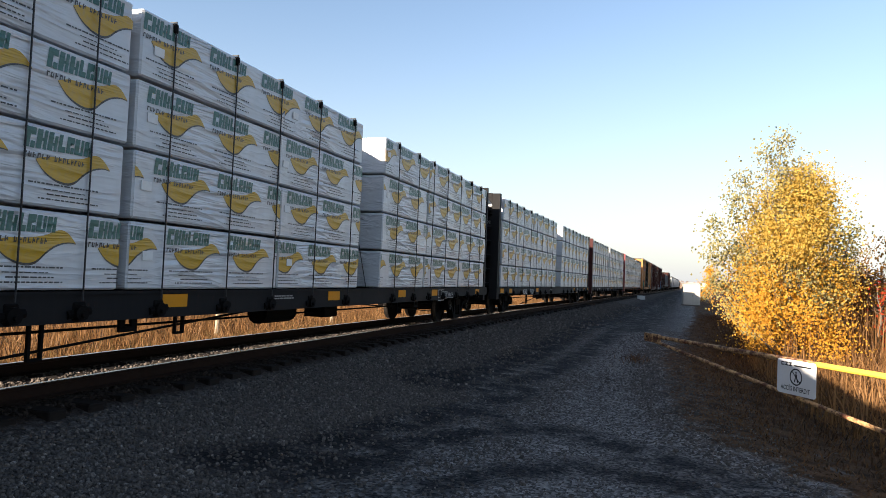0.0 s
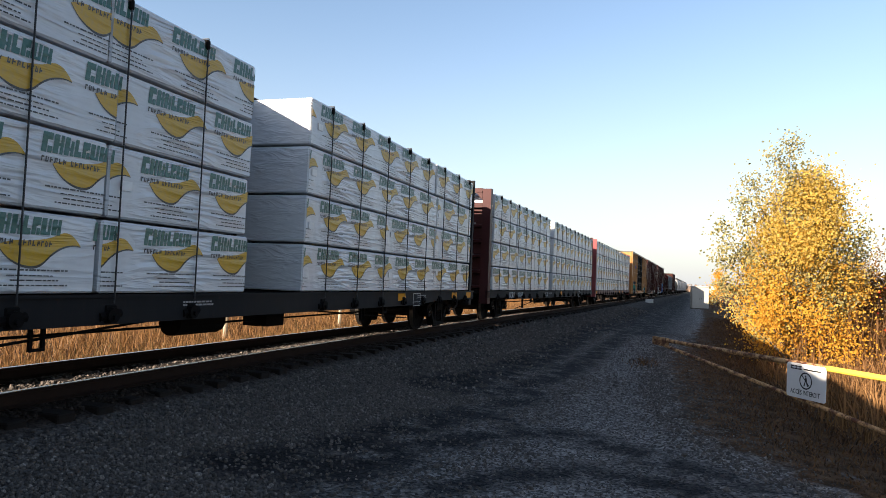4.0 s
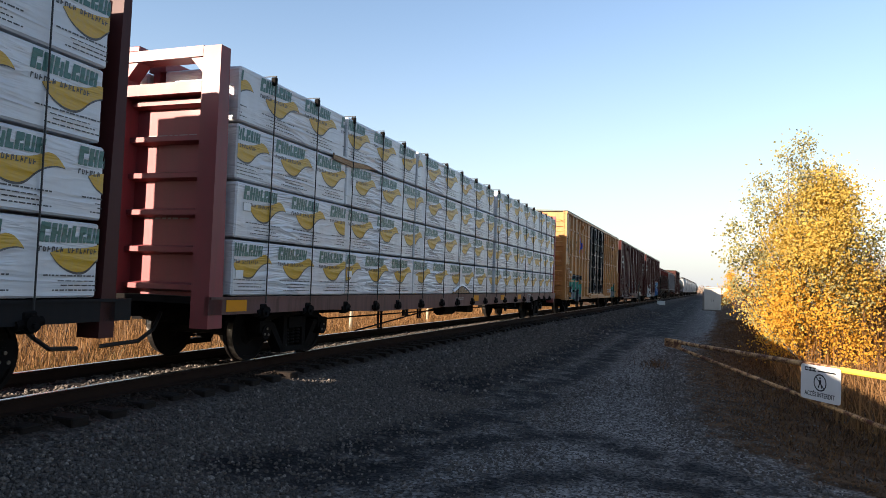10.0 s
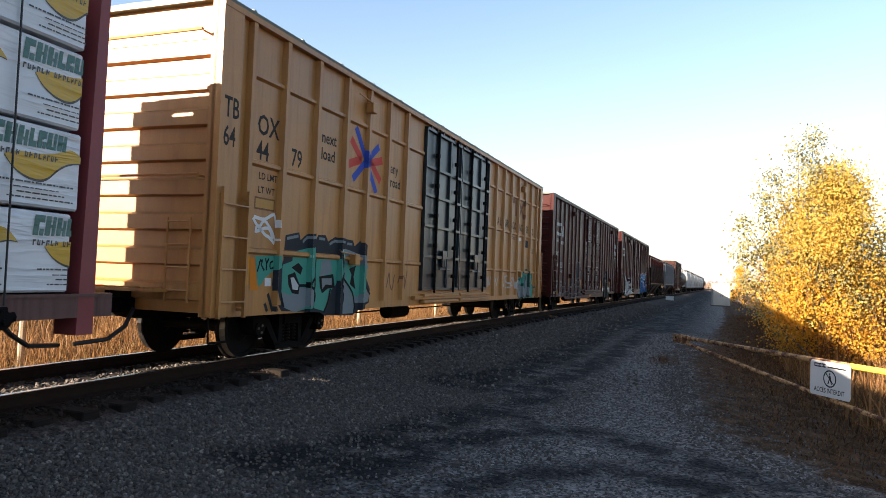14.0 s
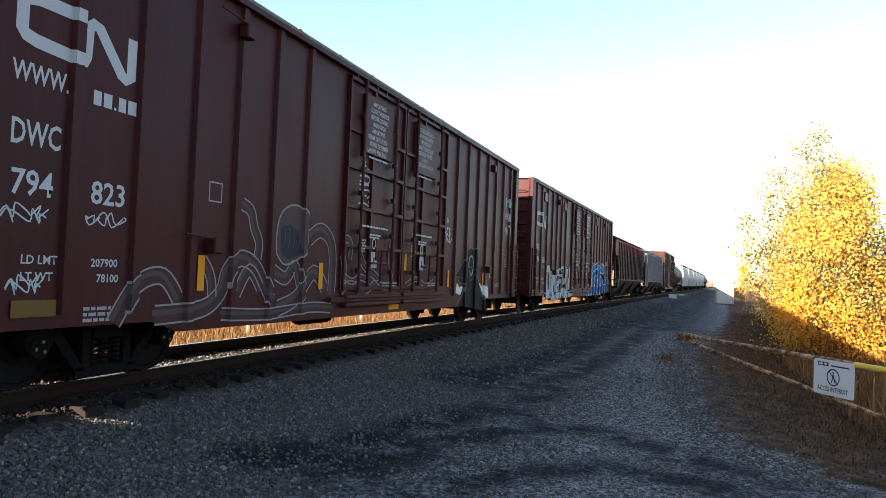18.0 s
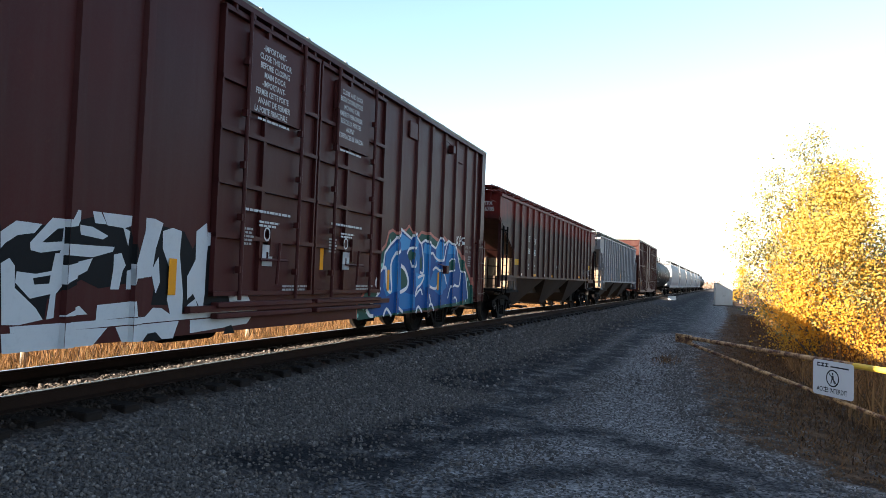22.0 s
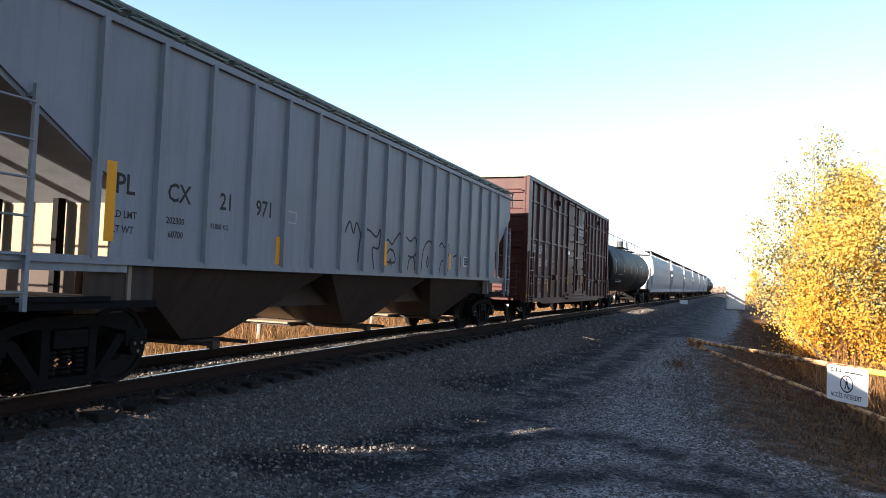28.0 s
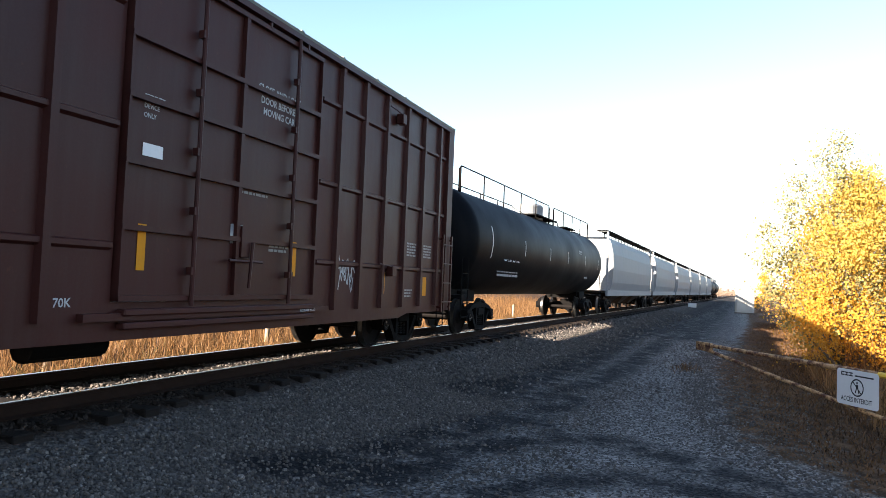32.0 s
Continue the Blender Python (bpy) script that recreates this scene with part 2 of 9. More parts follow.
def steel(name, color, rough, metal, bump=0.3):
    n = Nodes(name)
    g = n.noise(9.0, 6, 0.65)
    c = n.mix(n.ramp(g, 0.3, 0.75), tuple(v * 0.6 for v in color), color)
    n.bump(n.noise(30.0, 4), bump, 0.01)
    n.bsdf.inputs["Specular IOR Level"].default_value = 0.5 if metal else 0.09
    return n.set(c, n.mix(g, (rough * 0.8,) * 3, (min(rough * 1.2, 1),) * 3), metal)


WRAP = wrap_material()
GREEN, YELLOW, BLACK_INK = ink("green_ink", (0.015, 0.10, 0.075)), ink("yellow_ink", (0.50, 0.29, 0.008)), ink("black_ink", (0.02, 0.02, 0.022))
TAG = flat_paint("paper_tag", (0.72, 0.72, 0.70))
STRAP = steel("strap_cable", (0.02, 0.02, 0.022), 0.6, 0.3)
BLACK_CAR = paint("black_car_paint", (0.006, 0.0063, 0.0075), (0.016, 0.013, 0.012), 0.4, 0.7)
MAROON_CAR = paint("maroon_car_paint", (0.048, 0.011, 0.011), (0.030, 0.016, 0.014), 0.45, 0.5, 0.15, 1.35, 0.17)
RED_CAR = paint("red_car_paint", (0.20, 0.036, 0.040), (0.10, 0.05, 0.04), 0.4, 0.5, 0.15, 1.35, 0.35)
PINK_SILL = paint("faded_sill_paint", (0.115, 0.060, 0.053), (0.040, 0.022, 0.018), 0.75, 0.5, 0.5)
YELLOW_CAR = paint("yellow_car_paint", (0.365, 0.168, 0.044), (0.18, 0.070, 0.021), 0.58, 0.44, 0.3, 1.3, 0.40)
BROWN_CAR = paint("brown_car_paint", (0.043, 0.0098, 0.0090), (0.054, 0.028, 0.024), 0.32, 0.44, 0.12, 1.3, 0.09)
RED_BROWN = paint("oxide_red_paint", (0.041, 0.0108, 0.0084), (0.056, 0.031, 0.024), 0.34, 0.44, 0.25)
HOPPER_RED = ragged_two_tone("hopper_red_paint", (0.125, 0.017, 0.013), (0.021, 0.0072, 0.0064), 3.30)
HOPPER_GREY = paint("hopper_grey_paint", (0.168, 0.172, 0.182), (0.10, 0.092, 0.085), 0.45, 0.5, 0.1, 1.15)
# Dusty tan, paled further for the sun on ends that face it.
END_SUNLIT = paint("sunlit_dusty_end_sheet", (0.19, 0.145, 0.10), (0.12, 0.075, 0.045), 0.4, 0.7, 0.05, 1.1)
HOPPER_DUST = paint("dusty_hopper_bay", (0.034, 0.023, 0.017), (0.016, 0.011, 0.008), 0.6, 0.7, 0.2)
SILVER_HOPPER = paint("pale_grey_hopper_paint", (0.235, 0.24, 0.245), (0.15, 0.14, 0.13), 0.35, 0.5, 0.05, 1.12)
TANK_BLACK = paint("tank_black_paint", (0.004, 0.0042, 0.005), (0.012, 0.011, 0.010), 0.35, 0.5, 0.05, 1.35, 0.06)
DOOR_GREEN = paint("dark_green_door_paint", (0.005, 0.014, 0.021), (0.022, 0.019, 0.017), 0.35, 0.33, 0.15, 1.35, 0.45)
ROOF_GREEN = paint("roof_galvanised", (0.12, 0.14, 0.12), (0.08, 0.07, 0.06), 0.5)
DARK = steel("grimy_steel", (0.0062, 0.0052, 0.0048), 0.9, 0.0)
WHEEL = steel("wheel_steel", (0.010, 0.008, 0.0072), 0.8, 0.0)
TREAD = steel("polished_tread", (0.16, 0.15, 0.14), 0.38, 1.0, 0.05)
RAIL = steel("rusty_rail", (0.024, 0.013, 0.009), 0.9, 0.0)
HEAD = steel("polished_rail_head", (0.60, 0.57, 0.53), 0.28, 1.0, 0.05)
TIE = wood("creosoted_tie", (0.006, 0.0045, 0.0035), (0.018, 0.012, 0.009))
STONE, GROUND = stone_material(), ground_material()
STONE_DARK = stone_material("dark_rusty_ballast", (0.016, 0.011, 0.008), 0.26)
WHITE_PAINT = flat_paint("white_stencil", (0.42, 0.42, 0.41))
GREY_STENCIL = flat_paint("grey_stencil", (0.28, 0.27, 0.26), 0.7, 0.6)
DARK_STENCIL = flat_paint("dark_stencil", (0.028, 0.025, 0.023), 0.7, 0.5)
REFLECTOR = flat_paint("amber_reflector", (0.60, 0.24, 0.006), 0.35)
PLACARD = flat_paint("yellow_placard", (0.45, 0.24, 0.015))
GATE_RUST = flaking("rusty_yellow_gate_paint", (0.46, 0.27, 0.12), (0.085, 0.034, 0.018))
GATE_SUNLIT = paint("sunlit_gate_paint", (0.72, 0.45, 0.05), (0.30, 0.15, 0.05), 0.3, 0.5, 0.3)
SIGN_WHITE = flat_paint("white_sign_sheet", (0.55, 0.55, 0.54), 0.4, 0.1)
SIGN_BLACK = flat_paint("black_sign_print", (0.02, 0.02, 0.02))
CABINET = paint("pale_cabinet_paint", (0.38, 0.365, 0.33), (0.26, 0.23, 0.19), 0.3, 0.5, 0.02, 1.1)
LEAF = foliage("yellow_leaves", (0.46, 0.218, 0.022), (0.66, 0.385, 0.055), 0.6)
LEAF_GREEN = foliage("pale_green_leaves", (0.13, 0.125, 0.055), (0.38, 0.32, 0.13), 0.5)
LEAF_PALE = foliage("pale_yellow_leaves", (0.40, 0.260, 0.045), (0.60, 0.44, 0.11), 0.6)
LEAF_RUST = foliage("russet_leaves", (0.078, 0.034, 0.009), (0.21, 0.105, 0.025))
# Distance haze is mixed into this pale brown leaf colour.
FAR_BRUSH = foliage("hazy_far_brush", (0.15, 0.105, 0.075), (0.27, 0.19, 0.135))
LEAF_RED = foliage("red_leaves", (0.22, 0.016, 0.006), (0.32, 0.05, 0.012))
GRASS = foliage("dry_grass", (0.075, 0.036, 0.013), (0.30, 0.158, 0.062), 0.4)
# Brown weed colour, darkened for the train's shade along the verge.
GRASS_SHADED = foliage("shaded_verge_weeds", (0.026, 0.014, 0.007), (0.175, 0.088, 0.036), 0.3)
GRASS_WEED = foliage("mixed_weeds", (0.045, 0.050, 0.014), (0.24, 0.125, 0.050), 0.35)
BARK = wood("grey_bark", (0.08, 0.065, 0.05), (0.18, 0.155, 0.125))
OLD_WOOD = wood("weathered_boards", (0.22, 0.14, 0.08), (0.45, 0.32, 0.2))
POST_WOOD = wood("grey_post", (0.20, 0.16, 0.11), (0.38, 0.31, 0.22))


# ---------------------------------------------------------------- building blocks
class Mesh:
    """Collects boxes, bars and sheets, and makes one mesh of them. oy is added to every y."""

    def __init__(self, oy=0.0):
        self.v, self.f, self.m, self.mats, self.oy = [], [], [], [], oy

    def slot(self, mat):
        if mat not in self.mats:
            self.mats.append(mat)
        return self.mats.index(mat)

    def face(self, pts, mat):
        b = len(self.v)
        self.v += [(p[0], p[1] + self.oy, p[2]) for p in pts]
        self.f.append(tuple(range(b, b + len(pts))))
        self.m.append(self.slot(mat))

    def raw(self, pts, faces, mat):
        b, s = len(self.v), self.slot(mat)
        self.v += [(p[0], p[1] + self.oy, p[2]) for p in pts]
        for q in faces:
            self.f.append(tuple(i + b for i in q))
            self.m.append(s)
        return self

    def box(self, x0, x1, y0, y1, z0, z1, mat):
        p = [(x, y, z) for z in (z0, z1) for y in (y0, y1) for x in (x0, x1)]
        return self.raw(p, [(0, 2, 3, 1), (4, 5, 7, 6), (0, 1, 5, 4), (2, 6, 7, 3), (0, 4, 6, 2), (1, 3, 7, 5)], mat)

    def bbox(self, x0, x1, y0, y1, z0, z1, mat, r=0.02):
        """A box with chamfered edges."""
        ring = []
        for z, k in ((z0, r), (z0 + r, 0), (z1 - r, 0), (z1, r)):
            a, b, c, d = x0 + k, x1 - k, y0 + k, y1 - k
            q = max(r - k, 0)
            ring.append([(a + q, c, z), (b - q, c, z), (b, c + q, z), (b, d - q, z), (b - q, d, z), (a + q, d, z), (a, d - q, z), (a, c + q, z)])
        pts = [p for g in ring for p in g]
        faces = [tuple(range(7, -1, -1)), tuple(range(24, 32))]
        for j in range(3):
            for i in range(8):
                n = (i + 1) % 8
                faces.append((j * 8 + i, j * 8 + n, j * 8 + 8 + n, j * 8 + 8 + i))
        return self.raw(pts, faces, mat)

    def prism(self, poly, axis, a, b, mat):
        """A flat outline pulled along an axis; the outline's two numbers are the other two axes in order."""
        def at(q, w):
            return {"x": (w, q[0], q[1]), "y": (q[0], w, q[1]), "z": (q[0], q[1], w)}[axis]
        n = len(poly)
        pts = [at(q, a) for q in poly] + [at(q, b) for q in poly]
        faces = [tuple(range(n))[::-1], tuple(range(n, 2 * n))] + [(i, (i + 1) % n, n + (i + 1) % n, n + i) for i in range(n)]
        return self.raw(pts, faces, mat)

    def rod(self, p, q, r, mat, sides=6, r2=None):
        p, q = Vector(p), Vector(q)
        d = (q - p).normalized()
        s = d.orthogonal().normalized()
        t = d.cross(s)
        pts = []
        for c, rr in ((p, r), (q, r if r2 is None else r2)):
            pts += [tuple(c + (s * math.cos(2 * math.pi * i / sides) + t * math.sin(2 * math.pi * i / sides)) * rr) for i in range(sides)]
        faces = [tuple(range(sides))[::-1], tuple(range(sides, 2 * sides))] + [(i, (i + 1) % sides, sides + (i + 1) % sides, sides + i) for i in range(sides)]
        return self.raw(pts, faces, mat)

    def lathe(self, profile, axis, mat, seg=24, centre=(0, 0, 0)):
        """profile: (along, radius) pairs round an axis through centre."""
        pts, n = [], len(profile)
        for i in range(seg):
            c, s = math.cos(2 * math.pi * i / seg), math.sin(2 * math.pi * i / seg)
            for a, r in profile:
                o = {"x": (a, r * c, r * s), "y": (r * s, a, r * c), "z": (r * c, r * s, a)}[axis]
                pts.append(tuple(o[j] + centre[j] for j in range(3)))
        faces = []
        for i in range(seg):
            k = (i + 1) % seg
            faces += [(i * n + j, k * n + j, k * n + j + 1, i * n + j + 1) for j in range(n - 1)]
        return self.raw(pts, faces, mat)

    def data(self, name, smooth=False):
        me = bpy.data.meshes.new(name)
        me.from_pydata(self.v, [], self.f)
        for m in self.mats:
            me.materials.append(m)
        me.polygons.foreach_set("material_index", self.m)
        if smooth:
            me.polygons.foreach_set("use_smooth", [True] * len(self.f))
        bm = bmesh.new()
        bm.from_mesh(me)
        bmesh.ops.recalc_face_normals(bm, faces=bm.faces)
        bm.to_mesh(me)
        bm.free()
        return me


def part(name, mesh, parent, label="", m=None, smooth=False):
    """Links a Mesh, or mesh data, as one part under its thing."""
    ob = new(name, mesh.data(name, smooth) if isinstance(mesh, Mesh) else mesh)
    ob.parent = parent
    if m is not None:
        ob.matrix_basis = m
    return tagged(ob, label)


def thing(name, label, category, m=None, group="", kind=""):
    ob = new(name)
    ob.empty_display_size = 0.3
    if m is not None:
        ob.matrix_basis = m
    return tagged(ob, label, category, group, kind)


def solid(name, mesh, label, category, m=None, group="", kind="", smooth=False):
    ob = new(name, mesh.data(name, smooth) if isinstance(mesh, Mesh) else mesh)
    if m is not None:
        ob.matrix_basis = m
    return tagged(ob, label, category, group, kind)


LETTERS = {}


def letters(text, mat, narrow=1.0):
    """The mesh of a line of writing, one unit high, from the built-in font; x runs along it."""
    key = (text, mat.name, narrow)
    if key not in LETTERS:
        c = bpy.data.curves.new("lettering", "FONT")
        c.body, c.size, c.extrude, c.resolution_u, c.offset = text, 1.38, 0.0, 2, 0.022
        ob = bpy.data.objects.new("lettering", c)
        me = bpy.data.meshes.new_from_object(ob)
        bpy.data.objects.remove(ob)
        me.transform(Matrix.Diagonal((narrow, 1, 1, 1)))
        me.materials.clear()
        me.materials.append(mat)
        LETTERS[key] = me
    return LETTERS[key]


def on_side(x, y, z, size=1.0):
    """Pose of writing on the side of a car that faces the road."""
    return Matrix(((0, 0, 1, x), (1, 0, 0, y + 0.04), (0, 1, 0, z), (0, 0, 0, 1))) @ Matrix.Diagonal((size, size, size, 1))


def on_end(x, y, z, size=1.0):
    """Pose of writing on the end of a car that faces along -y."""
    return Matrix(((1, 0, 0, x), (0, 0, -1, y), (0, 1, 0, z), (0, 0, 0, 1))) @ Matrix.Diagonal((size, size, size, 1))


def write(text, parent, pose_, mat, narrow=1.0):
    return part("lettering", letters(text, mat, narrow), parent, "", pose_)


def clip_strip(poly, a, b):
    """The piece of a flat outline (y, z) with y from a to b."""
    for bound, sign in ((a, 1), (b, -1)):
        res = []
        for i, p in enumerate(poly):
            q = poly[(i + 1) % len(poly)]
            inp, inq = (p[0] - bound) * sign >= 0, (q[0] - bound) * sign >= 0
            if inp:
                res.append(p)
            if inp != inq:
                k = (bound - p[0]) / (q[0] - p[0])
                res.append((bound, p[1] + k * (q[1] - p[1])))
        poly = res
        if len(poly) < 3:
            return []
    return poly


def daub(mesh, poly, base, posts, deep, mat, layer=1):
    """Paint laid over a car's side: it follows the side sheet, the proud posts and the posts' flanks. posts: list of (y0, y1)."""
    cuts = sorted({-50.0, 50.0, *[v for p in posts for v in p]})
    lift = layer * 0.0016
    for a, b in zip(cuts, cuts[1:]):
        x = base + lift + (deep if any(p[0] - 1e-6 <= a and b <= p[1] + 1e-6 for p in posts) else 0.0)
        piece = clip_strip(poly, a, b)
        if len(piece) >= 3:
            mesh.face([(x, p[0], p[1]) for p in piece], mat)
    if deep < 0.03:
        return
    for y0, y1 in posts:
        for y, out in ((y0, -1), (y1, 1)):
            zs = []
            for p, q in zip(poly, [*poly[1:], poly[0]]):
                if (p[0] <= y) != (q[0] <= y):
                    zs.append(p[1] + (y - p[0]) / (q[0] - p[0]) * (q[1] - p[1]))
            zs.sort()
            for lo, hi in zip(zs[::2], zs[1::2]):
                mesh.face([(base, y + out * (0.02 + lift), lo), (base + deep, y + out * lift, lo), (base + deep, y + out * lift, hi), (base, y + out * (0.02 + lift), hi)], mat)


def ribbon(path, w):
    """Quads along a bent line of the given width, joined edge to edge."""
    left, right = [], []
    for i, (a, b) in enumerate(path):
        p, q = path[max(i - 1, 0)], path[min(i + 1, len(path) - 1)]
        l = math.hypot(q[0] - p[0], q[1] - p[1]) or 1e-6
        ny, nz = -(q[1] - p[1]) / l * w / 2, (q[0] - p[0]) / l * w / 2
        left.append((a + ny, b + nz))
        right.append((a - ny, b - nz))
    return [[left[i], right[i], right[i + 1], left[i + 1]] for i in range(len(path) - 1)]


def smooth(path, k=4):
    """A soft curve through the given points."""
    res = []
    for i in range(len(path) - 1):
        p0, p1, p2, p3 = path[max(i - 1, 0)], path[i], path[i + 1], path[min(i + 2, len(path) - 1)]
        for j in range(k):
            t = j / k
            res.append(tuple(0.5 * (2 * b + (c - a) * t + (2 * a - 5 * b + 4 * c - d) * t * t + (3 * b - a - 3 * c + d) * t ** 3) for a, b, c, d in zip(p0, p1, p2, p3)))
    return res + [path[-1]]


def stroke(path, w, fill, edge, layer, rim=0.03):
    """A fat soft line of spray paint with its outline under it: (outline, material, layer)."""
    line = smooth(path)
    (a, b), (c, d) = line[0], line[1]
    l = math.hypot(c - a, d - b) or 1e-6
    (e, f), (g, h) = line[-2], line[-1]
    m = math.hypot(g - e, h - f) or 1e-6
    long = [(a - (c - a) / l * rim, b - (d - b) / l * rim)] + line + [(g + (g - e) / m * rim, h + (h - f) / m * rim)]
    res = [(q, edge, layer) for q in ribbon(long, w + 2 * rim)] if edge else []
    return res + [(q, fill, layer + 1) for q in ribbon(line, w)]


# ---------------------------------------------------------------- the track's line
STEP = 0.5
ARC = np.arange(-330.0, 800.0, STEP)
BEND = np.interp(ARC, [-30, -10, 15, 40, 70, 110], [0.0, 0.0023, 0.0024, -0.0002, 0.0001, 0.0])
TURN = np.cumsum(BEND) * STEP
ZERO = int(np.argmin(abs(ARC)))
TURN -= TURN[ZERO]
LINE_X, LINE_Y = np.cumsum(np.sin(TURN)) * STEP, np.cumsum(np.cos(TURN)) * STEP
LINE_X, LINE_Y = LINE_X - LINE_X[ZERO] - 7.20, LINE_Y - LINE_Y[ZERO]


def on_track(s, off=0.0, z=0.0):
    """A point of the track at arc length s, off metres to the right of its middle, and the heading there."""
    x, y, a = (float(np.interp(s, ARC, c)) for c in (LINE_X, LINE_Y, TURN))
    return x + off * math.cos(a), y - off * math.sin(a), z, a


def track_pose(s, half=7.0):
    """A car's pose at arc length s: its trucks stand on the track half its wheelbase ahead and behind."""
    p, q = on_track(s - half), on_track(s + half)
    return pose((p[0] + q[0]) / 2, (p[1] + q[1]) / 2, 0, 0, 0, -math.degrees(math.atan2(q[0] - p[0], q[1] - p[1])))


def gone(t):
    """How far the train has come by t seconds."""
    t = t / 16
    return ((((0.8023 * t - 3.8519) * t + 5.8101) * t + 1.453) * t - 109.0917) * t


# ---------------------------------------------------------------- land
def big_mesh(name, verts, faces, mat, smooth=False):
    """Mesh data from arrays of points and of faces that all have the same number of corners."""
    me = bpy.data.meshes.new(name)
    k = faces.shape[1]
    me.vertices.add(len(verts))
    me.vertices.foreach_set("co", np.ascontiguousarray(verts, dtype=np.float32).ravel())
    me.loops.add(faces.size)
    me.loops.foreach_set("vertex_index", np.ascontiguousarray(faces, dtype=np.int32).ravel())
    me.polygons.add(len(faces))
    me.polygons.foreach_set("loop_start", np.arange(0, faces.size, k, dtype=np.int32))
    me.polygons.foreach_set("use_smooth", np.full(len(faces), smooth))
    me.materials.append(mat)
    me.update()
    me.validate()
    return me


def line_x(y):
    return np.interp(y, LINE_Y, LINE_X)


EDGE_Y = [0.0, 7.6, 8.7, 9.5, 10.6, 13.0, 16.0, 22.0, 26.0, 30.0, 54.0]
EDGE_X = [4.7, 2.3, 1.72, 1.30, 0.80, 0.42, 0.36, 0.40, 0.75, 1.35, 3.40]
EDGE_FAR = 3.40 - float(np.interp(54.0, LINE_Y, LINE_X))


def road_edge(y):
    """x of the verge beside the service road."""
    return np.where(y < 54, np.interp(y, EDGE_Y, EDGE_X), line_x(y) + EDGE_FAR)


def swath(x, y, pts, half):
    """How much a worn wheel swath along a bent line covers each place, 0 to 1."""
    best = np.full(x.shape, 99.0)
    for (ax, ay), (bx_, by_) in zip(pts, pts[1:]):
        ux, uy = bx_ - ax, by_ - ay
        k = np.clip(((x - ax) * ux + (y - ay) * uy) / (ux * ux + uy * uy), 0, 1)
        best = np.minimum(best, np.hypot(x - ax - k * ux, y - ay - k * uy))
    return np.clip(1.6 - best / half, 0, 1)


SWATHS = [([(-3.9, 12.6), (-3.2, 15.0), (-2.9, 19.0), (-2.75, 26.0), (-2.2, 40), (-0.9, 67)], 0.62), ([(-3.1, 12.6), (-2.2, 14.6), (-1.75, 19.5), (-1.35, 27.0), (-0.7, 42)], 0.42),
          ([(-4.0, 6.3), (-3.5, 7.4), (-3.3, 9.0), (-2.9, 10.2), (-2.4, 11.4), (-2.1, 13.5)], 0.42), ([(-3.1, 6.4), (-2.7, 8.3), (-2.1, 9.5), (-1.5, 10.0), (-0.8, 9.8), (-0.1, 9.3), (0.7, 8.5), (1.5, 7.4)], 0.40),
          ([(-2.3, 6.3), (-1.6, 7.5), (-0.6, 8.2), (0.3, 8.0), (1.2, 7.1)], 0.26), ([(-2.9, 11.0), (-2.2, 10.6), (-1.5, 10.0)], 0.22), ([(-1.0, 34), (0.2, 55), (1.8, 85), (5.5, 150), (14, 300)], 1.9)]


def wobble(x, y, scale, seed):
    """Cheap smooth unevenness."""
    r = np.random.RandomState(seed)
    out = np.zeros_like(x)
    for i in range(6):
        a, ph, k = r.uniform(0, 6.28), r.uniform(0, 6.28), scale * r.uniform(0.6, 2.2)
        out += np.sin((x * math.cos(a) + y * math.sin(a)) * k + ph) / 6
    return out


def ground_z(x, y):
    x, y = np.asarray(x, float), np.asarray(y, float)
    d = x - line_x(y)
    z = np.interp(d, [-60, -14, -5, -3.4, -1.9, -1.35, -0.8, -0.55, 0.55, 0.8, 1.16, 1.28, 1.46, 1.75, 2.6, 3.4, 4.2, 5.4], [-0.2, -0.45, -0.85, -0.75, -0.27, -0.20, -0.19, -0.195, -0.195, -0.19, -0.186, -0.225, -0.275, -0.335, -0.50, -0.64, -0.70, -0.73])
    e = x - road_edge(y)
    z = z + np.interp(e, [-0.4, 0.5, 2.6, 4.2, 7, 30], [0, -0.03, -0.20, -0.13, 0.30, 0.5])
    rough = np.interp(np.abs(d), [1.4, 3.5], [0.0, 1.0])
    return z + rough * (0.035 * wobble(x, y, 1.1, 3) + 0.012 * wobble(x, y, 5.0, 4)) + np.clip(np.abs(x) - 60, 0, 400) * 0.004


gx = np.concatenate([-np.geomspace(1500, 12, 26), np.arange(-11.6, -8.3, 0.2), np.arange(-8.3, -4.0, 0.08), np.arange(-4.0, 7.0, 0.2), np.geomspace(7.2, 1500, 34)])
gy = np.concatenate([-np.geomspace(900, 4, 16), np.arange(-3.6, 34, 0.24), np.geomspace(34.4, 2500, 70)])
GX, GY = np.meshgrid(gx, gy)
GZ = ground_z(GX, GY)
nx_, ny_ = len(gx), len(gy)
ii = np.arange(nx_ * ny_).reshape(ny_, nx_)
quads = np.stack([ii[:-1, :-1], ii[:-1, 1:], ii[1:, 1:], ii[1:, :-1]], -1).reshape(-1, 4)
gm = big_mesh("ground", np.stack([GX, GY, GZ], -1).reshape(-1, 3), quads, GROUND, True)
dd, ee = GX - line_x(GY), GX - road_edge(GY)
w_road = np.clip((-ee) / 0.9 + 0.5, 0, 1) * (dd > 0) * np.clip((400 - GY) / 100, 0, 1)
w_bal = np.interp(dd, [-4.2, -3.2, 2.4, 4.8], [0, 1, 1, 0])
w_rut = np.max([swath(GX, GY, p, h) for p, h in SWATHS], axis=0)
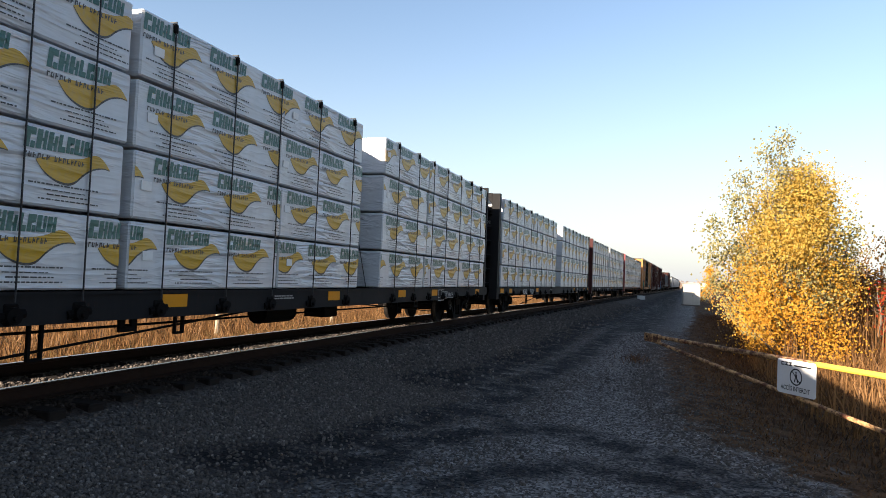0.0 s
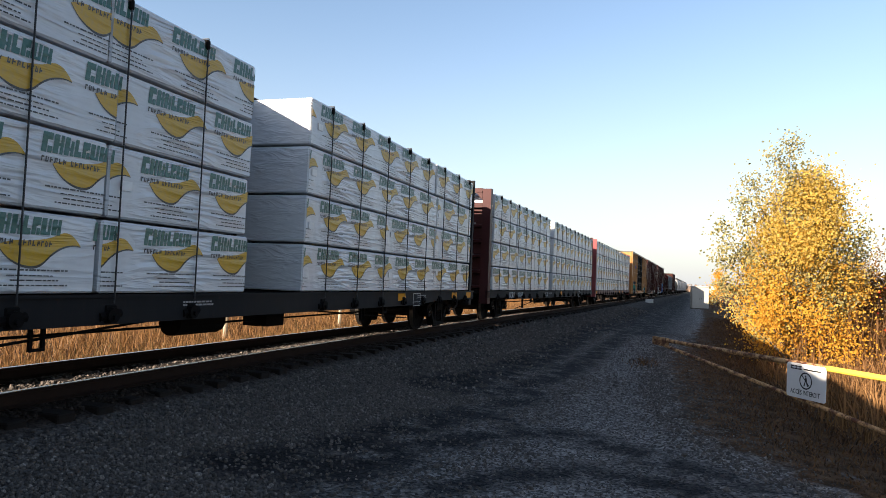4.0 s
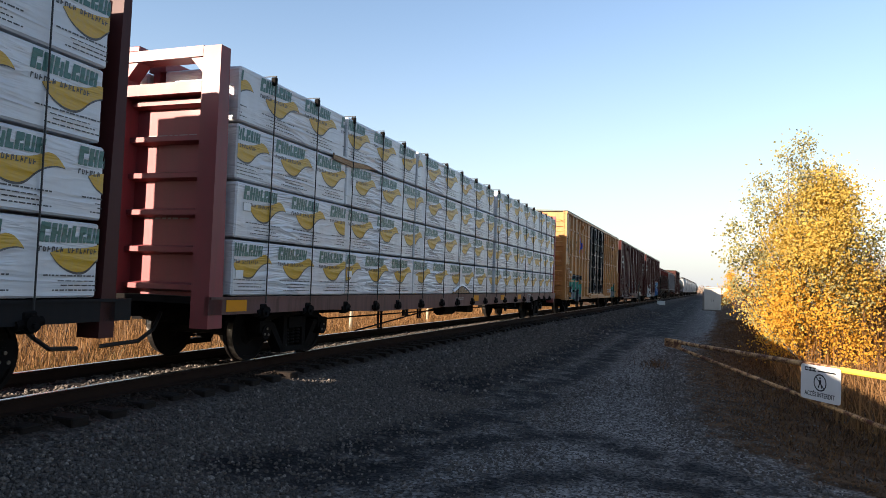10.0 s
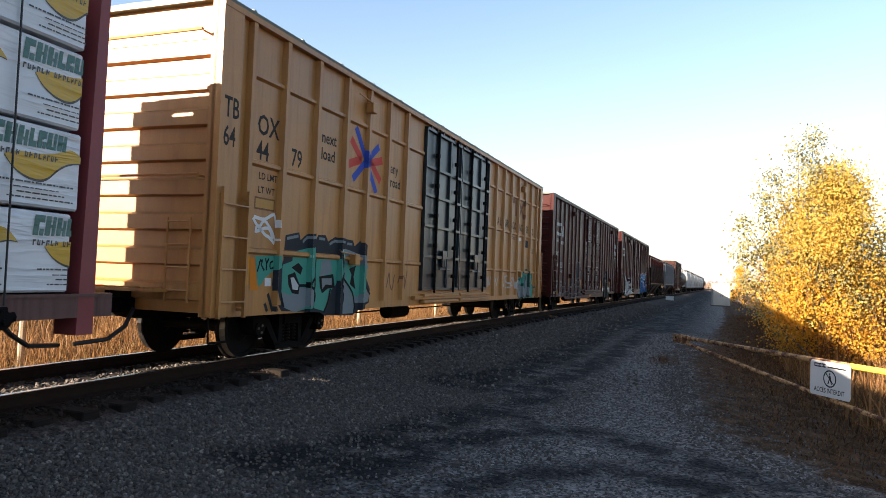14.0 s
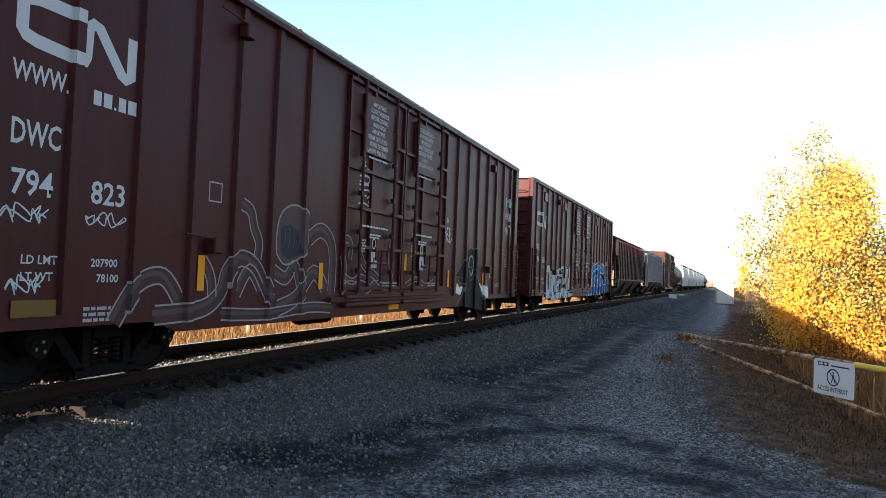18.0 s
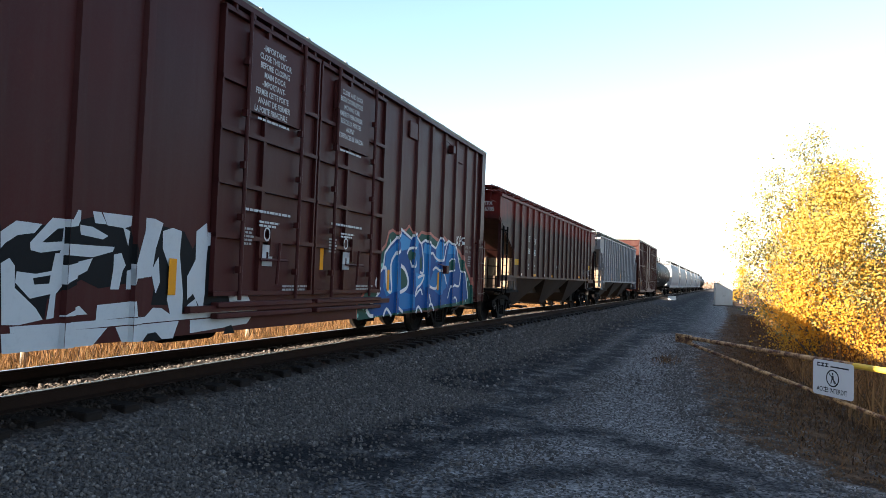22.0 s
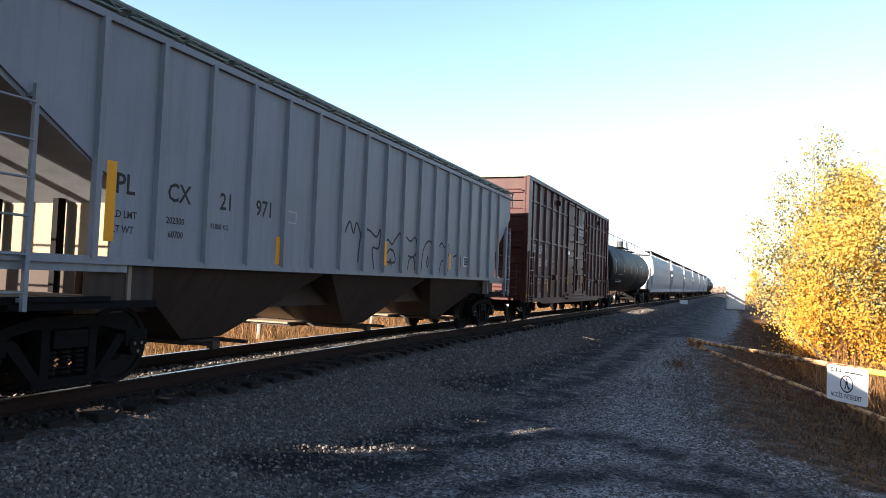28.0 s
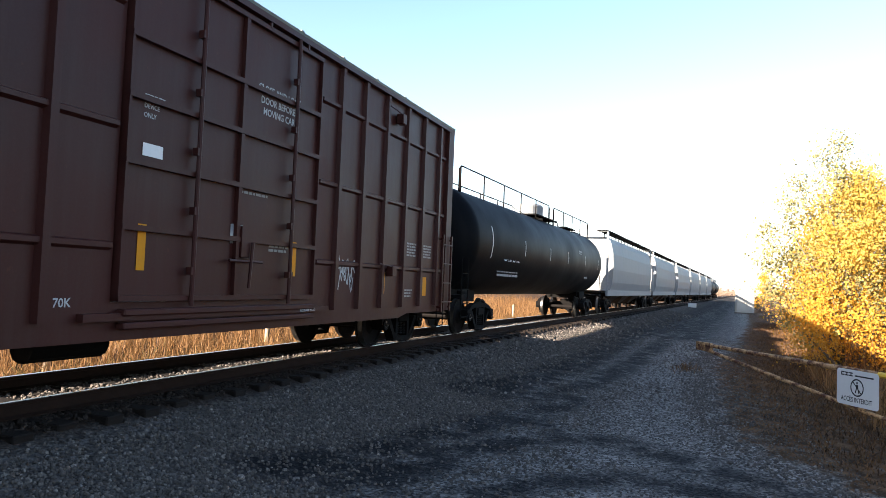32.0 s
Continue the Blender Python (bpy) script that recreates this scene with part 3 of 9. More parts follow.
zone = gm.color_attributes.new("zone", "FLOAT_COLOR", "POINT")
zone.data.foreach_set("color", np.stack([w_road, w_bal, w_rut, np.interp(dd, [0.70, 0.80, 1.25, 1.6], [0, 1, 1, 0])], -1).astype(np.float32).ravel())
ground = tagged(new("ground", gm), "grey cinder road, ballast and dry soil beside a railway", "ground", kind="structure")


def scatter(verts, faces, places, sizes, seed, flat=1.0):
    """Copies of a small shape, each turned and squeezed its own way, as arrays for one mesh."""
    r = np.random.RandomState(seed)
    n, k = len(places), len(verts)
    q = r.normal(size=(n, 4))
    q /= np.linalg.norm(q, axis=1)[:, None]
    w, x, y, z = q.T
    R = np.stack([1 - 2 * (y * y + z * z), 2 * (x * y - z * w), 2 * (x * z + y * w), 2 * (x * y + z * w), 1 - 2 * (x * x + z * z), 2 * (y * z - x * w),
                  2 * (x * z - y * w), 2 * (y * z + x * w), 1 - 2 * (x * x + y * y)], -1).reshape(n, 3, 3)
    v = verts[None] * r.uniform(0.65, 1.2, (n, 1, 3)) * r.uniform(0.8, 1.2, (n, k, 1)) * np.asarray(sizes)[:, None, None]
    v = np.einsum("nij,nkj->nki", R, v)
    v[..., 2] *= flat
    v += places[:, None, :]
    f = faces[None] + (np.arange(n) * k)[:, None, None]
    return v.reshape(-1, 3), f.reshape(-1, faces.shape[1])


g_ = (1 + 5 ** 0.5) / 2
ICO_V = np.array([(-1, g_, 0), (1, g_, 0), (-1, -g_, 0), (1, -g_, 0), (0, -1, g_), (0, 1, g_), (0, -1, -g_), (0, 1, -g_), (g_, 0, -1), (g_, 0, 1), (-g_, 0, -1), (-g_, 0, 1)]) / 1.9
ICO_F = np.array([(0, 11, 5), (0, 5, 1), (0, 1, 7), (0, 7, 10), (0, 10, 11), (1, 5, 9), (5, 11, 4), (11, 10, 2), (10, 7, 6), (7, 1, 8), (3, 9, 4), (3, 4, 2), (3, 2, 6), (3, 6, 8), (3, 8, 9), (4, 9, 5), (2, 4, 11), (6, 2, 10), (8, 6, 7), (9, 8, 1)])


def stones(rs, n, d0, d1, y0, y1, lo, hi, sink=0.3, soft=0.0):
    y = rs.uniform(y0, y1, n)
    x = line_x(y) + rs.uniform(d0, d1, n) + soft * np.abs(rs.normal(0, 0.5, n))
    s = rs.uniform(lo, hi, n) * 0.5
    return np.stack([x, y, ground_z(x, y) + s * sink], -1), s


rs = np.random.RandomState(11)
sets = [stones(rs, 25500, 1.42, 3.5, 1.5, 13, 0.022, 0.052, 0.3, 1.0), stones(rs, 8500, 1.42, 3.4, 13, 30, 0.04, 0.08, 0.3, 1.0), stones(rs, 4500, 1.42, 3.4, 30, 65, 0.07, 0.13, 0.3, 1.0),
        stones(rs, 6500, 3.6, 5.4, 2.0, 15, 0.015, 0.05, 0.15, 0.8), stones(rs, 13000, 5.0, 9.0, 2.5, 17, 0.010, 0.034, 0.2), stones(rs, 5500, 4.0, 8.0, 14, 34, 0.02, 0.055, 0.1),
        stones(rs, 9500, -0.70, 0.70, 2.0, 36, 0.03, 0.065), stones(rs, 1800, -3.2, -1.3, 2.0, 30, 0.05, 0.09), stones(rs, 90, 2.5, 8.0, 3.0, 18, 0.05, 0.09)]
ye = rs.uniform(6.5, 26, 2600)
xe = road_edge(ye) + rs.normal(-0.25, 0.22, len(ye))
sets.append((np.stack([xe, ye, ground_z(xe, ye) + 0.005], -1), rs.uniform(0.012, 0.03, len(ye))))
spots, sizes = np.concatenate([a for a, _ in sets]), np.concatenate([b for _, b in sets])
worn = np.max([swath(spots[:, 0], spots[:, 1], p, h) for p, h in SWATHS], axis=0)
keep = rs.uniform(0, 1, len(spots)) > worn * 0.8
sv, sf = scatter(ICO_V, ICO_F, spots[keep], sizes[keep], 5)
tagged(new("ballast_stones", big_mesh("ballast_stones", sv, sf, STONE)), "crushed grey ballast stones strewn along the track", "gravel", kind="stuff")


dark_sets = [stones(rs, 4200, 0.84, 1.30, 1.5, 22, 0.03, 0.06, 0.15), stones(rs, 2000, 0.84, 1.30, 22, 60, 0.05, 0.08, 0.15)]
sv, sf = scatter(ICO_V, ICO_F, np.concatenate([a for a, _ in dark_sets]), np.concatenate([b for _, b in dark_sets]), 6)
tagged(new("dark_rusty_stones", big_mesh("dark_rusty_stones", sv, sf, STONE_DARK)), "dark rusty brown stones between the tie ends", "gravel", kind="stuff")


# rails and ties
def rail(off):
    prof = [(-0.07, -0.172), (0.07, -0.172), (0.07, -0.16), (0.012, -0.14), (0.012, -0.045), (0.036, -0.035), (0.036, -0.006), (0.028, 0.0), (-0.028, 0.0), (-0.036, -0.006), (-0.036, -0.035), (-0.012, -0.045), (-0.012, -0.14), (-0.07, -0.16)]
    ss = np.concatenate([np.arange(-320, -20, 6), np.arange(-20, 80, 1.0), np.arange(80, 760, 8)])
    m, n = Mesh(), len(prof)
    pts = []
    for s in ss:
        for a, z in prof:
            x, y, zz, _ = on_track(s, off + a, z)
            pts.append((x, y, zz))
    side, top = [], []
    for i in range(len(ss) - 1):
        for j in range(n):
            k = (j + 1) % n
            (top if j in (6, 7, 8) else side).append((i * n + j, i * n + k, (i + 1) * n + k, (i + 1) * n + j))
    m.raw(pts, side, RAIL)
    b = m.slot(HEAD)
    m.f += top
    m.m += [b] * len(top)
    return m


railway = thing("railway_track", "steel rails on dark wooden ties in grey ballast", "railway track", kind="structure")
for off in (-0.76, 0.76):
    part("rail", rail(off), railway, "brown rusty rail with a shiny head")
tie_mesh = Mesh().bbox(-1.38, 1.40, -0.115, 0.115, -0.36, -0.172, TIE, 0.014)
for off in (-0.76, 0.76):
    tie_mesh.box(off - 0.13, off + 0.13, -0.095, 0.095, -0.178, -0.166, RAIL)
tie_data = tie_mesh.data("tie")
rt = random.Random(4)
far_ties = Mesh()
for i in range(560):
    s = -24 + i * 0.535
    x, y, z, a = on_track(s)
    if i < 230:
        part("tie", tie_data, railway, "", pose(x, y, rt.uniform(-0.012, 0.004), rt.uniform(-0.6, 0.6), 0, -math.degrees(a) + rt.uniform(-1.0, 1.0)) @ pose(rt.uniform(-0.06, 0.06), 0, 0))
    else:
        c, d = math.cos(a), math.sin(a)
        pts = [(x + u * c + v * d, y - u * d + v * c, w) for w in (-0.36, -0.178) for u, v in ((-1.32, -0.115), (1.32, -0.115), (1.32, 0.115), (-1.32, 0.115))]
        far_ties.raw(pts, [(4, 5, 6, 7), (0, 1, 5, 4), (1, 2, 6, 5), (2, 3, 7, 6), (3, 0, 4, 7)], TIE)
tagged(part("tie", far_ties, railway), kind="stuff")


# grass
def blades(name, label, places, heights, mat, seed, width=0.011, lean=0.35):
    r = np.random.RandomState(seed)
    n = len(places)
    a = r.uniform(0, 6.283, n)
    w = np.stack([np.cos(a), np.sin(a), np.zeros(n)], -1) * (width * r.uniform(0.6, 1.6, n))[:, None]
    b = a + r.uniform(-1.2, 1.2, n)
    tip = np.stack([np.cos(b), np.sin(b), np.zeros(n)], -1) * (heights * np.abs(r.normal(0, lean, n)))[:, None]
    up = np.stack([np.zeros(n), np.zeros(n), heights], -1)
    v = np.stack([places - w, places + w, places + up * 0.55 + tip * 0.35 + w * 0.8, places + up * 0.55 + tip * 0.35 - w * 0.8, places + up + tip], 1).reshape(-1, 3)
    k = np.arange(n)[:, None] * 5
    f = np.concatenate([np.concatenate([k, k + 1, k + 2], 1), np.concatenate([k, k + 2, k + 3], 1), np.concatenate([k + 3, k + 2, k + 4], 1)])
    return tagged(new(name, big_mesh(name, v, f, mat)), label, "grass", kind="stuff")


def tufts(rs, n, spread, xs, ys):
    """Places that gather in tufts."""
    k = max(n // 14, 1)
    cx, cy = xs(k), ys(k)
    i = rs.randint(0, k, n)
    x, y = cx[i] + rs.normal(0, spread, n), cy[i] + rs.normal(0, spread, n)
    return x, y


rg = np.random.RandomState(21)
yl = lambda k: rg.uniform(0, 75, k)
x, y = tufts(rg, 56000, 0.22, lambda k: np.zeros(k), yl)
x = line_x(y) - 3.0 - rg.exponential(5.0, len(y)) + rg.normal(0, 0.2, len(y))
hl = np.interp(line_x(y) - x, [2.6, 4, 7, 20], [0.10, 0.28, 0.58, 1.1]) * rg.uniform(0.4, 1.3, len(y))
blades("tall_dry_grass", "tall dry golden grass beyond the track", np.stack([x, y, ground_z(x, y) - 0.03], -1), hl, GRASS, 1, 0.009, 0.5)
y = rg.uniform(2, 60, 16000)
x = line_x(y) - 2.9 - rg.exponential(1.8, len(y)) + 0.5 * wobble(y, y * 0.3, 0.9, 12)
blades("low_weeds", "low green and russet weeds along the far edge of the track", np.stack([x, y, ground_z(x, y) - 0.02], -1), rg.uniform(0.08, 0.36, len(y)), GRASS_WEED, 5, 0.012, 0.7)
y = rg.uniform(4, 60, 46000)
e = np.abs(rg.normal(0, 2.6, len(y)))
x = road_edge(y) + 0.15 + e
hr = np.interp(e, [0, 0.5, 2.0, 6.0], [0.02, 0.05, 0.12, 0.55]) * rg.uniform(0.4, 1.3, len(y))
x, y, hr = np.append(x, rg.normal(-0.18, 0.22, 160)), np.append(y, rg.normal(20.3, 0.45, 160)), np.append(hr, rg.uniform(0.05, 0.2, 160))
# Blades near the road take the shade-darkened colour, those beyond the golden one.
near = x - road_edge(y) < 2.6
for nm, lb, pick, mat, wd in (("verge_grass", "brown matted weeds on the verge, colour darkened for shade", near, GRASS_SHADED, 0.009), ("bank_grass", "golden brown grass on the bank behind the gate", ~near, GRASS, 0.010)):
    blades(nm, lb, np.stack([x, y, ground_z(x, y) - 0.02], -1)[pick], hr[pick], mat, 2, wd, 0.9)
y = rg.uniform(7, 48, 17000)
x = road_edge(y) + rg.uniform(2.6, 13, len(y))
blades("bank_meadow", "thick golden dry grass on the bank among the bushes", np.stack([x, y, ground_z(x, y) - 0.02], -1), rg.uniform(0.25, 0.85, len(y)), GRASS, 8, 0.010, 0.5)
y = rg.uniform(22, 60, 6000)
x = road_edge(y) + 3.5 + np.abs(rg.normal(0, 4.0, len(y)))
blades("pale_reeds", "tall pale straw stalks among the bushes", np.stack([x, y, ground_z(x, y)], -1), rg.uniform(0.8, 1.9, len(y)), GRASS, 3, 0.012, 0.2)


# trees
def leaf_cloud(centres, radii, sizes, seed, mat, name):
    """Leaves: folded diamonds, gathered round the given centres."""
    r = np.random.RandomState(seed)
    n = len(centres)
    p = centres + r.normal(size=(n, 3)) * radii[:, None]
    # most leaves turn their faces towards the light
    c = r.normal(size=(n, 3)) + 1.9 * np.array([SUN_X, SUN_Y, 0.35])
    c /= np.linalg.norm(c, axis=1)[:, None]
    a = np.cross(c, r.normal(size=(n, 3)))
    a /= np.linalg.norm(a, axis=1)[:, None]
    b = np.cross(c, a)
    s = sizes[:, None]
    v = np.stack([p - a * s * 0.5, p + b * s * 0.42 + c * s * 0.12, p + a * s * 0.55, p - b * s * 0.42 + c * s * 0.12], 1).reshape(-1, 3)
    k = np.arange(n)[:, None] * 4
    f = np.concatenate([np.concatenate([k, k + 1, k + 2], 1), np.concatenate([k, k + 2, k + 3], 1)])
    return big_mesh(name, v, f, mat)


def limb(m, p, q, r0, r1, rnd, bits=4):
    """A crooked tapering limb; gives back its points."""
    p, q = Vector(p), Vector(q)
    pts = [p]
    for i in range(1, bits + 1):
        k = i / bits
        pts.append(p.lerp(q, k) + Vector([rnd.uniform(-1, 1) for _ in range(3)]) * (q - p).length * 0.035 * (i < bits))
    for i in range(bits):
        m.rod(pts[i], pts[i + 1], r0 + (r1 - r0) * i / bits, BARK, 5, r0 + (r1 - r0) * (i + 1) / bits)
    return pts


def bush(name, label, category, x, y, tips, core, leaves, mats, seed, size=0.07, group="", spread=0.16, stem=0.045, shape=(0.85, 1.0, 0.80, 0.30), clumps=60):
    """tips: ends of the main shoots relative to the foot. core: (half width, height) of the dense part. leaves: (dense, sparse).
    mats: dense leaves low down, leaves at the shoots' ends and, if there is a third, dense leaves higher up. shape: the core's outline, foot to top."""
    rnd, r = random.Random(seed), np.random.RandomState(seed)
    z = float(ground_z(x, y))
    tree = thing(name, label, category, pose(x, y, z), group)
    wood_ = Mesh()
    ends = []
    for t in tips:
        foot = (rnd.uniform(-0.25, 0.25), rnd.uniform(-0.25, 0.25), -0.05)
        line = limb(wood_, foot, t, stem, 0.008, rnd, 6)
        for j in range(2, 7):
            for _ in range(2):
                q = line[min(j, 6)] + Vector((rnd.uniform(-0.5, 0.5), rnd.uniform(-0.5, 0.5), rnd.uniform(0.05, 0.45))) * (1.25 - j * 0.12)
                limb(wood_, line[min(j, 6)], q, 0.010, 0.004, rnd, 2)
                ends.append(q)
        ends += [line[-1]] * 2 + [line[-2].lerp(line[-1], 0.5)]
    part("trunk", wood_, tree, "thin grey stems")
    e = np.array([tuple(v) for v in ends])
    high = e[r.randint(0, len(e), leaves[1])]
    part("crown", leaf_cloud(high, np.full(len(high), spread), r.uniform(0.7, 1.2, len(high)) * size * 1.15, seed + 1, mats[1], "crown"), tree)
    w, hgt = core
    hz = r.uniform(0, 1, clumps) ** 0.8
    ang = r.uniform(0, 6.283, clumps)
    rr = w * np.sqrt(r.uniform(0, 1, clumps)) * np.interp(hz, [0, 0.25, 0.6, 1.0], shape)
    clump = np.stack([rr * np.cos(ang), rr * np.sin(ang), 0.15 + hz * hgt], -1)
    pick = r.randint(0, clumps, leaves[0])
    level = hz[pick] + r.normal(0, 0.12, len(pick))
    for k, mat in enumerate((mats[0], *mats[2:])):
        cen = clump[pick[(level > 0.46) == bool(k)]] if len(mats) > 2 else clump[pick]
        part("crown", leaf_cloud(cen, np.full(len(cen), 0.24 * w / 1.6), r.uniform(0.7, 1.2, len(cen)) * size, seed + 2 + k, mat, "crown"), tree)
    return tree


AX, AY = 0.956, 0.294
TIPS = [(-0.35, 5.80), (-0.95, 5.35), (-1.3, 4.8), (0.25, 5.1), (0.60, 4.4), (-1.7, 4.2), (-2.10, 3.6), (1.30, 3.5), (-2.2, 2.2), (-0.6, 4.9), (0.1, 4.6), (1.1, 2.6), (-1.6, 3.0), (0.7, 3.4), (-2.35, 2.9), (1.5, 2.9)]
TIPS = [(p * 1.15, q * 1.22 - 0.25) for p, q in TIPS]
bush("poplar_sapling", "young poplar with dense yellow leaves and sparse pale top", "tree", 4.45, 23.9,
     [(a * AX + random.Random(i).uniform(-0.4, 0.4) * -AY, a * AY + random.Random(i + 50).uniform(-0.5, 0.5), h) for i, (a, h) in enumerate(TIPS)],
     (2.35, 5.4), (33000, 9500), (LEAF, LEAF_GREEN, LEAF_PALE), 7, 0.072, "", 0.19, 0.045, (0.82, 1.0, 0.66, 0.26), 90)
rb = random.Random(9)
for i, (x, y, h, w, mat, n) in enumerate([(7.0, 26.0, 3.2, 1.6, LEAF_RUST, 3000), (9.2, 28.5, 3.6, 1.9, LEAF_RUST, 3000), (8.2, 33.0, 3.7, 2.0, LEAF_RUST, 3000), (11.9, 31.5, 3.5, 2.1, LEAF_RUST, 2500), (6.2, 32.5, 3.0, 1.7, LEAF, 2600),
                                          (9.9, 41.5, 4.2, 2.5, LEAF_RUST, 2500), (6.6, 45.0, 3.2, 2.1, LEAF, 2400), (14.5, 38.0, 3.7, 2.7, LEAF_RUST, 2500), (5.7, 38.0, 2.2, 1.6, LEAF_RUST, 1800)]):
    tips = [(rb.uniform(-w, w) * 0.8, rb.uniform(-w, w) * 0.8, h * rb.uniform(0.75, 1.15)) for _ in range(6)]
    bush("roadside_bush", "autumn bush with brown and golden leaves" if mat is LEAF_RUST else "low bush with golden autumn leaves", "bush", x, y, tips, (w, h * 0.7), (n, 500), (mat, mat), 30 + i, 0.075, "bushes beside the road", 0.2, 0.03)
bush("sumac_bush", "small bush with red autumn leaves", "bush", 6.95, 24.0, [(0.1, 0, 2.4), (-0.2, 0.1, 2.1), (0.3, 0.1, 2.0)], (0.35, 1.9), (260, 60), (LEAF_RED, LEAF_RED), 77, 0.07)
bush("yellow_tree", "slender tree with yellow leaves behind the cabinet", "tree", 8.6, 104.0, [(rb.uniform(-0.7, 0.7), rb.uniform(-0.7, 0.7), rb.uniform(4.2, 6.2)) for _ in range(7)], (1.6, 4.4), (1800, 300), (LEAF, LEAF), 90, 0.16)
for i, (s, d, h) in enumerate([(14, -15, 4.2), (24, -19, 4.0), (34, -16, 3.6), (8, -19, 4.6), (48, -22, 4.0), (65, -20, 3.6)]):
    x, y, _, _ = on_track(s, d)
    bush("field_shrub", "yellow autumn shrub in the field beyond the track", "bush", x, y, [(rb.uniform(-1.3, 1.3), rb.uniform(-1.3, 1.3), h * rb.uniform(0.7, 1.1)) for _ in range(7)], (1.7, h * 0.75), (2200, 300), (LEAF, LEAF_RUST), 110 + i, 0.10, "shrubs beyond the track", 0.25, 0.03)
# far woods on the horizon
rw = np.random.RandomState(33)
fx, fy = rw.uniform(-160, 170, 900), rw.uniform(220, 420, 900)
keep = abs(fx - line_x(fy) - 4) > 11
fx, fy = fx[keep], fy[keep]
cen = np.repeat(np.stack([fx, fy, ground_z(fx, fy) + rw.uniform(0.3, 4.2, len(fx))], -1), 9, 0)
tagged(new("far_woods", leaf_cloud(cen, np.full(len(cen), 1.1), rw.uniform(0.8, 1.6, len(cen)), 3, LEAF_RUST, "far_woods")), "low brown autumn woods on the horizon", "woods", kind="stuff")

fx, fy = rw.uniform(-120, 330, 1500), rw.uniform(430, 700, 1500)
cen = np.repeat(np.stack([fx, fy, ground_z(fx, fy) + rw.uniform(0.5, 1.0, len(fx)) * (3.2 + 2.6 * wobble(fx, fy * 0, 0.05, 40))], -1), 14, 0)
tagged(new("far_treeline", leaf_cloud(cen, np.full(len(cen), 1.6), rw.uniform(0.7, 1.5, len(cen)), 4, FAR_BRUSH, "far_treeline")), "hazy brown treeline along the horizon", "woods", kind="stuff")


# fence, poles, cabinet, gate
for s, d, h in [(4.0, -5.5, 1.0), (11.0, -5.6, 0.95), (18.5, -5.6, 1.0), (26, -5.7, 0.9), (34, -5.6, 1.0), (44, -5.7, 0.9)]:
    x, y, _, a = on_track(s, d)
    m = Mesh().rod((0, 0, -0.2), (0.02, 0, h), 0.075, POST_WOOD, 9, 0.065)
    m.rod((0.02, 0, h), (0.02, 0, h + 0.03), 0.065, POST_WOOD, 9, 0.03)
    solid("fence_post", m, "weathered grey wooden post in the dry grass", "post", pose(x, y, float(ground_z(x, y))), "posts beyond the track")


cz = float(ground_z(4.3, 83.4))
cab = thing("signal_cabinet", "pale beige steel signal cabinet on a concrete foot", "cabinet", pose(4.98, 81.6, cz, 0, 0, 3))
part("body", Mesh().bbox(-0.88, 0.88, 0, 1.6, 0.10, 2.40, CABINET, 0.02), cab)
part("roof", Mesh().prism([(-0.95, 2.40), (0.95, 2.40), (0.95, 2.45), (0, 2.55), (-0.95, 2.45)], "y", -0.08, 1.68, CABINET), cab)
part("foot", Mesh().box(-0.95, 0.95, -0.05, 1.65, -0.2, 0.10, STONE), cab, "concrete foot")
for a, b in ((-0.82, -0.015), (0.015, 0.82)):
    d = part("door", Mesh().bbox(a, b, -0.022, 0.002, 0.22, 2.31, CABINET, 0.008), cab)
    part("handle", Mesh().rod((b - 0.08 if a < 0 else a + 0.08, -0.03, 1.0), (b - 0.08 if a < 0 else a + 0.08, -0.03, 1.2), 0.012, DARK), d, "dark steel handle")
bx, by = -0.35, 88.0
eq = thing("equipment_box", "low white equipment box beside the track", "box", pose(bx, by, float(ground_z(bx, by))))
part("body", Mesh().bbox(-0.45, 0.45, -0.3, 0.3, 0, 0.42, SIGN_WHITE, 0.02), eq)
part("lid", Mesh().bbox(-0.48, 0.48, -0.33, 0.33, 0.42, 0.47, SIGN_WHITE, 0.015), eq)


